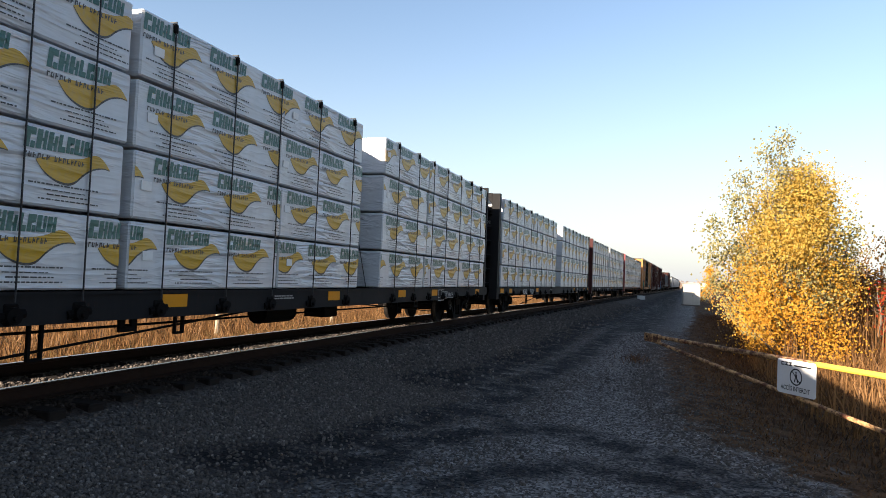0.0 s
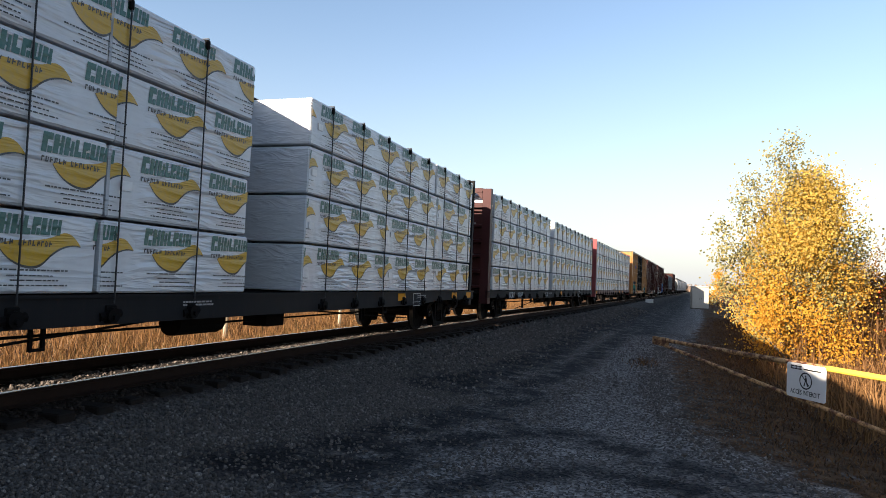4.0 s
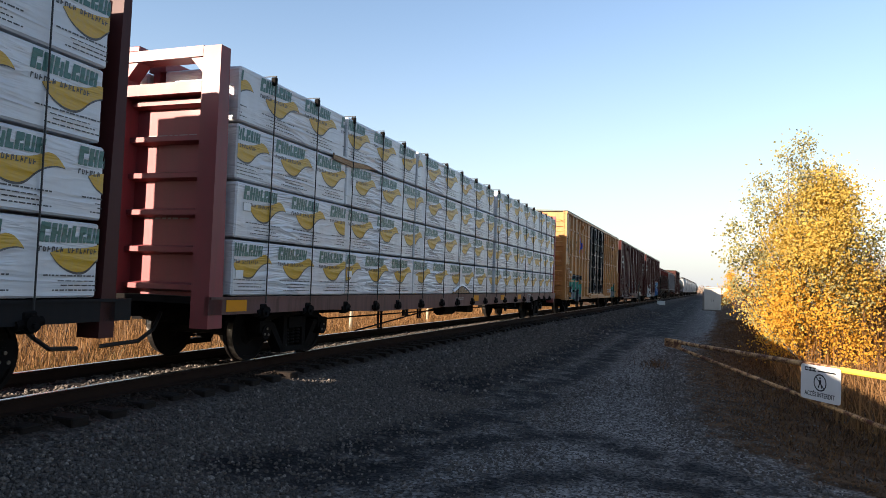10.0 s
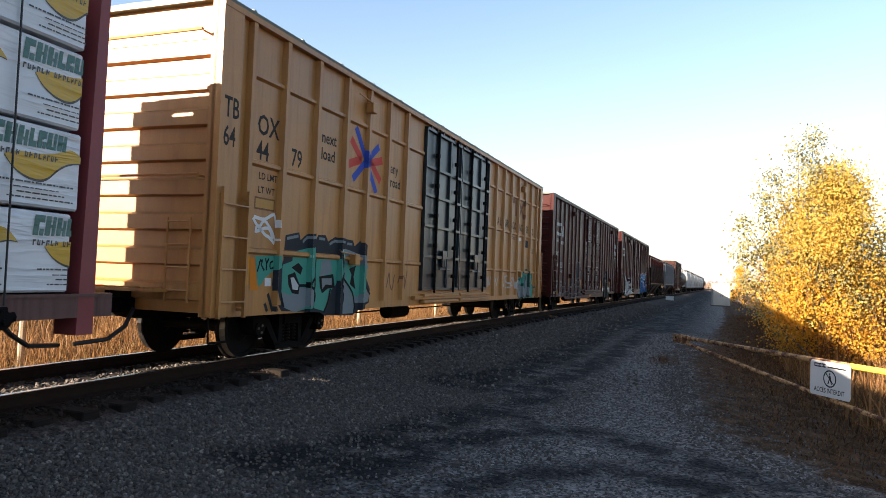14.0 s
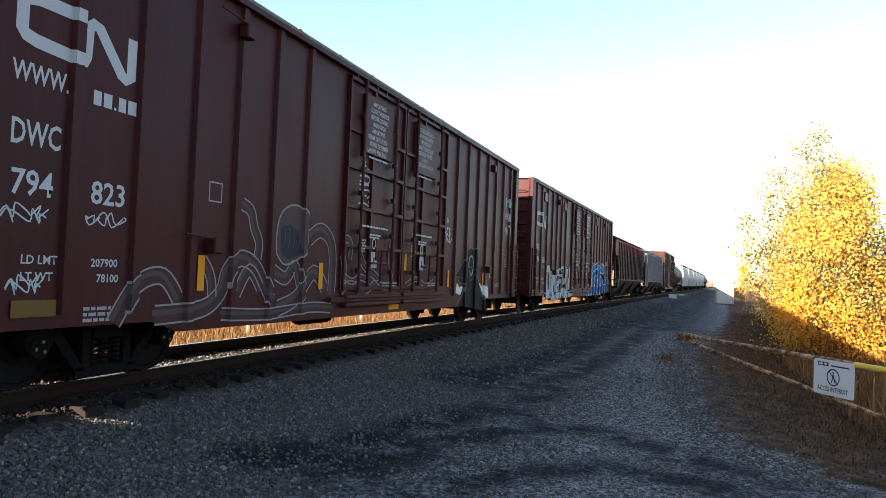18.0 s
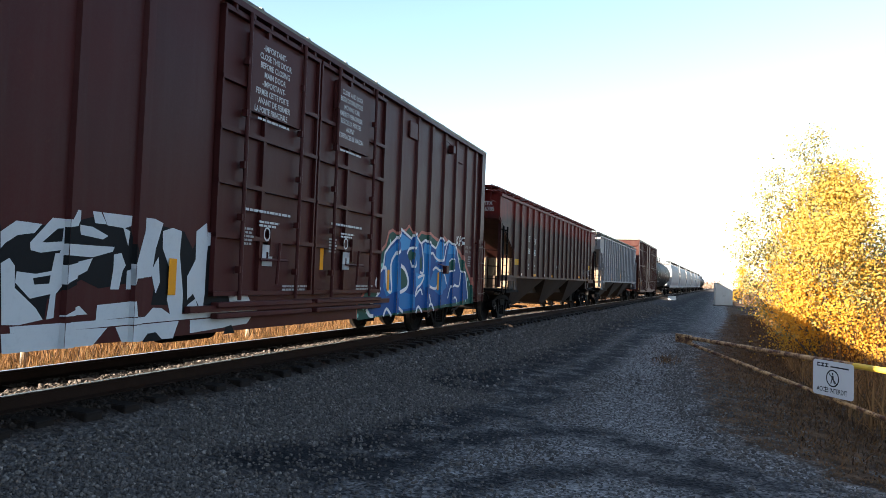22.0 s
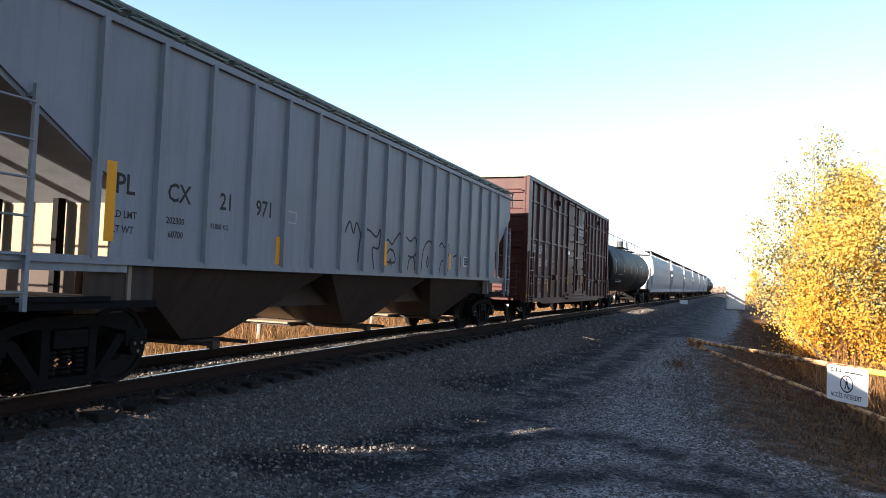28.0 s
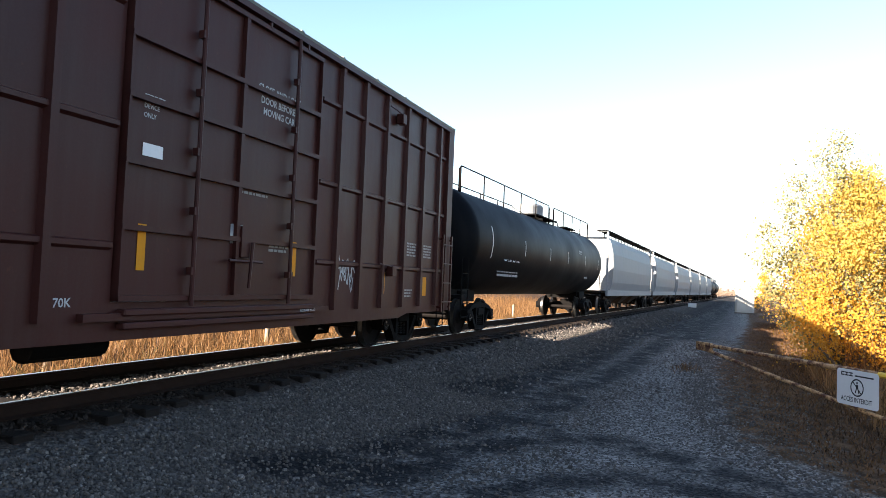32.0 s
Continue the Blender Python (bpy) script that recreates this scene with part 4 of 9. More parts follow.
def gate():
    """Swing gate: two tubes that meet at the free end, with a sign."""
    tip, post = Vector((0.06, 13.75)), Vector((4.42, 6.38))
    along = (post - tip).normalized()
    rz = math.degrees(math.atan2(along.y, along.x))
    g = thing("swing_gate", "open triangular swing gate of rusty yellow steel tube", "gate", pose(tip.x, tip.y, 0, 0, 0, rz))
    length = (post - tip).length
    zt = 0.425
    top = Mesh().rod((0.18, 0, zt), (2.3, 0, zt - 0.005), 0.035, GATE_RUST, 10)
    part("top_rail", top, g, "rusty end of the top tube")
    part("top_rail", Mesh().rod((2.3, 0, zt - 0.005), (4.15, 0, zt - 0.008), 0.036, GATE_RUST, 10), g, "rusty yellow top tube")
    # This end's brighter yellow paints in the sun that reaches past the sign.
    part("top_rail", Mesh().rod((4.15, 0, zt - 0.008), (length, 0, zt - 0.01), 0.037, GATE_SUNLIT, 10), g, "yellow top tube, brightened for the sun on it")
    part("brace", Mesh().rod((0.16, 0, zt - 0.075), (length, 0, zt - 1.03), 0.029, GATE_RUST, 10), g, "rusty lower tube")
    part("end_plate", Mesh().bbox(-0.04, 0.45, -0.026, 0.026, zt - 0.11, zt + 0.045, GATE_RUST, 0.006).rod((0.05, -0.03, zt - 0.02), (0.05, 0.03, zt - 0.02), 0.018, DARK), g, "rusty latch plate")
    gz = float(ground_z(post.x, post.y))
    part("post", Mesh().rod((length + 0.06, 0, gz - 0.2), (length + 0.06, 0, 0.62), 0.075, GATE_RUST, 12).rod((length + 0.06, 0, 0.62), (length + 0.06, 0, 0.67), 0.075, GATE_RUST, 12, 0.02), g)
    for z in (zt, zt - 1.0):
        part("hinge", Mesh().box(length - 0.04, length + 0.08, -0.03, 0.03, z - 0.04, z + 0.04, DARK), g)
    # sign: it hangs on the tubes and faces the road's mouth
    sx, sz, w, h = 3.50, zt + 0.005, 0.70, 0.46
    sg = thing("no_entry_sign", "white sheet sign with black no-entry writing on the gate", "sign", pose(tip.x, tip.y, 0, 0, 0, rz))
    c, out = 0.04, []
    for qx, qz, a0 in ((w - c, h - c, 0), (c, h - c, 90), (c, c, 180), (w - c, c, 270)):
        out += [(sx + qx + c * math.cos(radians(a0 + k * 30)), sz - h + qz + c * math.sin(radians(a0 + k * 30))) for k in range(4)]
    part("sheet", Mesh().prism(out, "y", -0.055, -0.050, SIGN_WHITE), sg)
    face = lambda x, z, s: Matrix(((1, 0, 0, sx + x), (0, 0, -1, -0.057), (0, 1, 0, sz - h + z), (0, 0, 0, 1))) @ Matrix.Diagonal((s, s, s, 1))
    write("ACCÈS INTERDIT", sg, face(0.075, 0.05, 0.064), SIGN_BLACK, 0.78)
    bars = Mesh()
    for i, wd in enumerate((0.058, 0.058, 0.064)):
        x0 = 0.075 + i * 0.068
        bars.box(sx + x0, sx + x0 + wd, -0.0565, -0.0555, sz - 0.085, sz - 0.069, SIGN_BLACK).box(sx + x0, sx + x0 + wd, -0.0565, -0.0555, sz - 0.049, sz - 0.034, SIGN_BLACK)
        bars.box(sx + x0 + (0.0 if i == 0 else wd * 0.4), sx + x0 + (0.012 if i == 0 else wd * 0.65), -0.0565, -0.0555, sz - 0.069, sz - 0.049, SIGN_BLACK)
    bars.box(sx + 0.31, sx + 0.62, -0.0565, -0.0555, sz - 0.080, sz - 0.062, SIGN_BLACK)
    part("marking", bars, sg, "black printed mark and line")
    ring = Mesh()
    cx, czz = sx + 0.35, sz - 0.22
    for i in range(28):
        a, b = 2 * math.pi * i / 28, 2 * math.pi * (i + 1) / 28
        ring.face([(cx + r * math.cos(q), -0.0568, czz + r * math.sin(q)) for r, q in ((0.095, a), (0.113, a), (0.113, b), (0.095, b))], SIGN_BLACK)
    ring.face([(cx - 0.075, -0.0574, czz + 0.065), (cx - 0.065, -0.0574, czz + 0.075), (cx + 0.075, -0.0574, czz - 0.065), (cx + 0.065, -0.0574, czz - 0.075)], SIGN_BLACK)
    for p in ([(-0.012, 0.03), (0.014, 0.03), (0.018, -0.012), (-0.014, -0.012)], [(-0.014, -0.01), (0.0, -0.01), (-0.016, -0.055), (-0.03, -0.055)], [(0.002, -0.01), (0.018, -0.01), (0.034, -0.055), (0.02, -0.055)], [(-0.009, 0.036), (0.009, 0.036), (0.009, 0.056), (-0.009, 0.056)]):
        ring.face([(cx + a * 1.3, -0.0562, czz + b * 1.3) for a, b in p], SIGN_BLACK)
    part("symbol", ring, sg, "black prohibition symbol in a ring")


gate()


# ---------------------------------------------------------------- trucks and couplers
WHEEL_R = 0.457


def wheelset_data():
    m = Mesh().rod((-0.95, 0, 0), (0.95, 0, 0), 0.075, WHEEL, 10)
    for sgn in (-1, 1):
        def at(prof):
            return [(sgn * a, r) for a, r in prof]
        m.lathe(at([(0.685, 0.49), (0.715, 0.485), (0.728, WHEEL_R)]), "x", WHEEL, 28)
        m.lathe(at([(0.728, WHEEL_R), (0.825, WHEEL_R - 0.006)]), "x", TREAD, 28)
        m.lathe(at([(0.825, WHEEL_R - 0.006), (0.828, 0.395), (0.80, 0.385), (0.785, 0.20), (0.83, 0.15), (0.84, 0.0)]), "x", WHEEL, 28)
        m.lathe(at([(0.685, 0.49), (0.685, 0.39), (0.71, 0.38), (0.73, 0.18), (0.69, 0.13), (0.69, 0.0)]), "x", WHEEL, 28)
        m.rod((sgn * 0.86, 0, 0), (sgn * 1.14, 0, 0), 0.115, DARK, 12)
        for k in range(3):
            a = 2.1 * k
            m.rod((sgn * 1.13, 0.06 * math.cos(a), 0.06 * math.sin(a)), (sgn * 1.155, 0.06 * math.cos(a), 0.06 * math.sin(a)), 0.02, TREAD, 6)
    return m.data("wheelset")


def truck_data():
    """Three-piece truck: two cast side frames with springs, and the bolster."""
    m = Mesh()
    for s in (-1, 1):
        x0, x1 = sorted((s * 0.92, s * 1.10))
        m.prism([(-0.98, 0.50), (-0.80, 0.62), (-0.45, 0.70), (0.45, 0.70), (0.80, 0.62), (0.98, 0.50), (0.98, 0.62), (0.72, 0.74), (0.42, 0.82), (-0.42, 0.82), (-0.72, 0.74), (-0.98, 0.62)], "x", x0, x1, DARK)
        m.prism([(-0.78, 0.60), (-0.62, 0.60), (-0.30, 0.16), (-0.42, 0.16)], "x", x0, x1, DARK)
        m.prism([(0.78, 0.60), (0.62, 0.60), (0.30, 0.16), (0.42, 0.16)], "x", x0, x1, DARK)
        m.box(x0, x1, -0.42, 0.42, 0.10, 0.19, DARK)
        for y in (-0.29, 0.29):
            m.box(x0, x1, y - 0.05, y + 0.05, 0.19, 0.72, DARK)
        for y in (-0.17, 0.0, 0.17):
            for k in range(6):
                z = 0.22 + k * 0.052
                m.lathe([(z, 0.045), (z + 0.014, 0.068), (z + 0.03, 0.068), (z + 0.045, 0.045)], "z", WHEEL, 8, (s * 1.02, y, 0))
        for y in (-0.89, 0.89):
            m.box(min(s * 0.90, s * 1.12), max(s * 0.90, s * 1.12), y - 0.16, y + 0.16, 0.46, 0.64, DARK)
    m.box(-1.12, 1.12, -0.21, 0.21, 0.50, 0.68, DARK)
    m.rod((0, 0, 0.66), (0, 0, 0.80), 0.2, DARK, 14)
    for y in (-0.36, 0.36):
        m.box(-0.8, 0.8, y - 0.05, y + 0.05, 0.32, 0.44, DARK)
        for s in (-0.76, 0.76):
            m.box(s - 0.05, s + 0.05, y - (0.10 if y < 0 else -0.02), y + (0.10 if y > 0 else -0.02), 0.26, 0.5, DARK)
    return m.data("truck")


WHEELSET, TRUCK = wheelset_data(), truck_data()
SPIN = []


def trucks(car, length, ys, spin=True):
    for y in ys:
        t = part("truck", TRUCK, car, "black grimy truck with coil springs", pose(0, y - length / 2, 0))
        for dy in (-0.89, 0.89):
            w = part("wheelset", WHEELSET, t, "steel wheels on an axle", pose(0, dy, WHEEL_R))
            if spin:
                SPIN.append((w, dy))


def couplers(car, length, reach, sill=True):
    """Centre sill, draft boxes, knuckles, hoses."""
    if sill:
        part("centre_sill", Mesh(-length / 2).box(-0.19, 0.19, 0.3, length - 0.3, 0.62, 0.98, DARK), car)
    for y, s in ((0.0, -1), (length, 1)):
        m = Mesh(-length / 2)
        m.box(-0.22, 0.22, min(y, y - s * 0.5), max(y, y - s * 0.5), 0.66, 1.02, DARK)
        m.box(-0.10, 0.10, min(y, y + s * (reach - 0.22)), max(y, y + s * (reach - 0.22)), 0.72, 0.92, DARK)
        e = y + s * (reach - 0.12)
        m.bbox(-0.17, 0.17, min(e - 0.16, e + 0.12), max(e - 0.16, e + 0.12), 0.68, 0.99, DARK, 0.04)
        m.rod((-1.2, y + s * 0.06, 0.83), (0.2, y + s * 0.10, 0.86), 0.015, DARK)
        pts = [(0.3, y, 0.78), (0.36, y + s * 0.2, 0.55), (0.34, y + s * 0.45, 0.40), (0.22, y + s * (reach - 0.06), 0.36)]
        for a, b in zip(pts, pts[1:]):
            m.rod(a, b, 0.028, STRAP, 6)
        part("coupler", m, car, "black steel coupler with air hose")


def ladder(mesh, x, y0, y1, z0, z1, n, mat, r=0.014):
    """A ladder that stands off a side: two stiles and n rungs."""
    for y in (y0, y1):
        mesh.box(x - 0.01, x + 0.035, y - 0.022, y + 0.022, z0, z1, mat)
    for i in range(n):
        z = z0 + (z1 - z0) * (i + 0.5) / n
        mesh.rod((x + 0.03, y0, z), (x + 0.03, y1, z), r, mat, 5)
    for z in (z0 + 0.1, z1 - 0.1):
        for y in (y0, y1):
            mesh.box(x - 0.09, x, y - 0.02, y + 0.02, z - 0.02, z + 0.02, mat)


def placed(label, name, u0, length, category="freight car"):
    """A car's foot at its middle, with the place it takes in the train."""
    car = thing(name, label, category, track_pose(u0 + length / 2, length * 0.37), "cars of the train")
    TRAIN.append((car, u0 + length / 2, length * 0.37))
    return car


TRAIN = []


def small_print(mesh, x, y, z, rows, w, h, mat, seed, gap=1.7):
    """Lines of writing too small to read: rows of short bars."""
    r = random.Random(seed)
    for i in range(rows):
        zz, yy = z - i * h * gap, y
        end = y + w * r.uniform(0.75, 1.0)
        while yy < end:
            l = min(r.uniform(1.2, 4.0) * h, end - yy)
            mesh.face([(x, yy, zz), (x, yy + l, zz), (x, yy + l, zz + h), (x, yy, zz + h)], mat)
            yy += l + h * 0.55


def badge(car, L, items, x=1.4615):
    """Small flat marks on a side: (y0, y1, z0, z1, material)."""
    for y0, y1, z0, z1, mat in items:
        m = Mesh(-L / 2)
        m.face([(x, y0, z0), (x, y1, z0), (x, y1, z1), (x, y0, z1)], mat)
        part("marking", m, car, "amber reflector strip" if mat is REFLECTOR else "painted panel")


# ---------------------------------------------------------------- lumber on centre-beam flat cars
PITCH = 1.24


def motif_shapes():
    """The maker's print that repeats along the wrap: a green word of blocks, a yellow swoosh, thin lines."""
    shapes = []
    r = random.Random(5)

    def bar(y0, y1, z0, z1, lean, mat, layer):
        shapes.append(([(y0 + lean * (z0 - 0.55), z0), (y1 + lean * (z0 - 0.55), z0), (y1 + lean * (z1 - 0.55), z1), (y0 + lean * (z1 - 0.55), z1)], mat, layer))

    # bold slanted blocks: a heavy stem, a lighter one, feet and caps, and a link between them
    q = 0.0
    for i, w in enumerate((0.135, 0.135, 0.125, 0.10, 0.105, 0.125, 0.12)):
        bot, top, k = 0.545 + 0.004 * i, 0.742 - 0.003 * i, 0.12
        bar(q + 0.004, q + w * 0.48, bot, top, k, GREEN, 2)
        bar(q + w * (0.48, 0.62, 0.62, 0.48, 0.48, 0.64, 0.60)[i], q + w * 0.90, (top - 0.07, bot, bot, bot, top - 0.075, bot, top - 0.10)[i], (top, top, top - 0.03, bot + 0.06, top, top, top)[i], k, GREEN, 2)
        if i in (0, 4, 6):
            bar(q + w * 0.56, q + w * 0.92, bot, bot + 0.065, k, GREEN, 2)
        link = (None, 0.08, 0.05, None, 0.085, 0.0, 0.07)[i]
        if link is not None:
            bar(q + w * 0.48, q + w * 0.66, bot + link, bot + link + 0.03, k, GREEN, 2)
        q += w - 0.002
    # the small line under the word
    q = 0.02
    for i in range(15):
        w = r.uniform(0.030, 0.042)
        if i != 6:
            bar(q, q + w * 0.36, 0.452, 0.506, 0.1, BLACK_INK, 3)
            bar(q + w * 0.36, q + w * 0.86, *((0.490, 0.506), (0.452, 0.466), (0.472, 0.488))[i % 3], 0.1, BLACK_INK, 3)
            if i % 2:
                bar(q + w * 0.62, q + w * 0.86, 0.462, 0.500, 0.1, BLACK_INK, 3)
        q += w + 0.012
    n = 26
    ts = [0.15 + 0.94 * i / n for i in range(n + 1)]
    soft = smooth([(0.15, 0.445), (0.25, 0.345), (0.38, 0.282), (0.52, 0.260), (0.63, 0.290), (0.74, 0.385), (0.84, 0.446), (0.93, 0.474), (1.01, 0.484), (1.09, 0.474)])
    high = smooth([(0.15, 0.446), (0.30, 0.492), (0.50, 0.503), (0.70, 0.535), (0.80, 0.574), (0.88, 0.600), (0.96, 0.588), (1.03, 0.540), (1.09, 0.476)])
    low = [(a, float(np.interp(a, *zip(*soft)))) for a in ts]
    up = [(a, float(np.interp(a, *zip(*high)))) for a in ts]
    for i in range(n):
        a, b = low[i], low[i + 1]
        e, f = (0.010 + 0.016 * math.sin(math.pi * min(1.0, k / n * 1.05)) for k in (i, i + 1))
        shapes.append(([a, b, up[i + 1], up[i]], YELLOW, 1))
        shapes.append(([(a[0], a[1] - e), (b[0], b[1] - f), b, a], BLACK_INK, 1))
    for z, w0, w1, h in ((0.215, 0.08, 0.95, 0.016), (0.165, 0.26, 0.78, 0.010), (0.118, 0.30, 0.82, 0.014), (0.070, 0.20, 0.93, 0.014)):
        q = w0
        while q < w1:
            w = r.uniform(0.02, 0.085)
            shapes.append(([(q, z), (q + w, z), (q + w, z + h), (q, z + h)], BLACK_INK, 1))
            q += w + 0.013
    return shapes


MOTIF = motif_shapes()
YS = [i for i, q in enumerate(MOTIF) if q[1] is YELLOW]
SWOOSH = set(range(YS[0], YS[-1] + 2))


def motif(y0, y1):
    """The print, cut to the stretch of wrap that shows it."""
    key = (round(y0, 2), round(y1, 2))
    if key not in PRINTS:
        out = []
        for nm, test in (("green_lettering", lambda i, mat: mat is GREEN), ("yellow_swoosh", lambda i, mat: i in SWOOSH), ("fine_print", lambda i, mat: mat is BLACK_INK and i not in SWOOSH)):
            m = Mesh()
            for i, (poly, mat, layer) in enumerate(MOTIF):
                bit = clip_strip(poly, *key) if test(i, mat) else ()
                if len(bit) >= 3:
                    m.face([(0.0012 * layer, a, b) for a, b in bit], mat)
            if m.f:
                out.append((nm, m.data(nm)))
        PRINTS[key] = out
    return PRINTS[key]


PRINTS, PACKS = {}, {}


def pack_data(length, height):
    key = (round(length, 2), round(height, 2))
    if key not in PACKS:
        m = Mesh().bbox(-0.66, 0.66, 0, length, 0, height, WRAP, 0.022)
        PACKS[key] = m.data("lumber_pack")
    return PACKS[key]


def lumber_load(car, length, groups, tiers, seed, z0=1.06, pitch=0.815):
    """groups: runs of packs as (start, end, count). Packs on the road's side carry the print; a second row lies on the far side."""
    r = random.Random(seed)
    for y0, y1, count in groups:
        w = (y1 - y0) / count
        for t in range(tiers):
            cuts = [y0 + w * i + (0 if i in (0, count) else r.uniform(-0.12, 0.12)) for i in range(count + 1)]
            for a, b in zip(cuts, cuts[1:]):
                l, h = round(b - a - 0.02, 1), 0.778
                jut = r.uniform(-0.02, 0.015)
                p = part("lumber_pack", pack_data(l, h), car, "white wrapped lumber pack with green and yellow print", pose(0.82 + jut, a - length / 2, z0 + t * pitch))
                y = -PITCH + 0.155 * r.randint(0, 7)
                while y < l:
                    data = motif(max(0.01 - y, 0.0), min(l - 0.01 - y, 1.2)) if l - 0.06 > y and y > -1.15 else None
                    for nm, dt in data or ():
                        tagged(part(nm, dt, p, "", pose(0.663, y, 0)), kind="stuff" if nm == "fine_print" else "")
                    y += PITCH
                if r.random() < 0.8:
                    tg = Mesh()
                    yy, zz = r.uniform(0.05, 0.25), h * r.uniform(0.28, 0.55)
                    tg.box(0, 0.006, yy, yy + 0.17, zz, zz + 0.11, TAG)
                    part("tag", tg, p, "", pose(0.668, 0, 0))
                part("lumber_pack", pack_data(l, h), car, "white wrapped lumber pack", pose(-0.82, a - length / 2, z0 + t * pitch))


STRAP_DATA = {}


def straps(car, length, ys, top, mat):
    """Tie-down cables with corner guards and the winches under the deck."""
    if top not in STRAP_DATA:
        m = Mesh()
        m.rod((1.512, 0, 0.95), (1.512, 0, top - 0.03), 0.010, STRAP, 5)
        m.rod((1.512, 0, top - 0.03), (0.1, 0, top - 0.02), 0.008, STRAP, 5)
        g = Mesh().bbox(1.44, 1.522, -0.035, 0.035, top - 0.17, top - 0.05, DARK, 0.012)
        w = Mesh().rod((1.38, 0, 0.82), (1.53, 0, 0.82), 0.085, DARK, 12).bbox(1.36, 1.485, -0.10, 0.10, 0.72, 0.95, DARK, 0.03).rod((1.45, -0.15, 0.80), (1.45, 0.15, 0.84), 0.055, DARK, 8).rod((1.52, 0, 0.80), (1.56, 0, 0.80), 0.03, DARK, 8)
        STRAP_DATA[top] = (m.data("strap"), g.data("corner_guard"), w.data("winch"))
    a, b, c = STRAP_DATA[top]
    for y in ys:
        s = part("strap", a, car, "black tie-down cable", pose(0, y - length / 2, 0))
        part("corner_guard", b, s, "black corner guard")
        part("winch", c, car, "black cable winch", pose(0, y - length / 2, 0))


def bulkhead(car, length, y, s, top, mat):
    """End wall of a centre-beam car: tapered posts, ribbed sheet, cross beams with openings at the top. s: the way it faces."""
    new_ = lambda: Mesh(-length / 2)
    yi = y - s * (0.20 if s < 0 else 0.12)
    ya, yb = sorted((y - s * (0.30 if s < 0 else 0.10), y - s * (0.36 if s < 0 else 0.14)))
    wall = part("bulkhead", new_().box(-1.17, 1.17, ya, yb, 1.0, top - 0.62, mat), car, "ribbed steel end bulkhead")
    for x in (-1.30, 1.32):
        part("corner_post", new_().prism([(y, 0.62), (yi - s * 0.10, 0.62), (yi, top), (y, top)], "x", x - 0.14, x + 0.15, mat), wall, "tapered corner post")
    for i in range(6):
        z = 1.12 + i * (top - 1.85) / 5
        a, b = y - s * 0.30, y - s * 0.16
        part("rib", new_().prism([(a, z - 0.03), (b, z + 0.0), (b, z + 0.07), (a, z + 0.10)], "x", -1.17, 1.17, mat), wall)
    a, b = sorted((y - s * 0.30, y - s * 0.02))
    part("post", new_().box(-0.40, -0.16, a, b, 0.95, top - 0.13, mat), wall)
    cap = new_().box(-1.16, 1.16, a, b, top - 0.13, top + 0.02, mat)
    cap.bbox(-0.20, 0.06, a, b, top + 0.02, top + 0.10, mat, 0.01)
    part("cross_beam", cap, wall)
    part("cross_beam", new_().box(-1.16, 1.16, a, b, top - 0.62, top - 0.46, mat), wall)
    for x0, x1 in ((-1.16, -0.94), (1.16, 0.94), (-0.16, 0.04)):
        part("gusset", new_().prism([(x0, top - 0.13), (x1, top - 0.13), (x0, top - 0.36)], "y", a + 0.02, b - 0.02, mat), wall)
    l = new_()
    q = y + s * 0.03
    for x in (-1.12, -0.72):
        l.rod((x, q, 0.75), (x, q, top - 0.4), 0.016, mat, 5)
    for i in range(9):
        l.rod((-1.12, q, 0.95 + i * 0.36), (-0.72, q, 0.95 + i * 0.36), 0.014, mat, 5)
    part("ladder", l, wall, "steel ladder")
    return wall


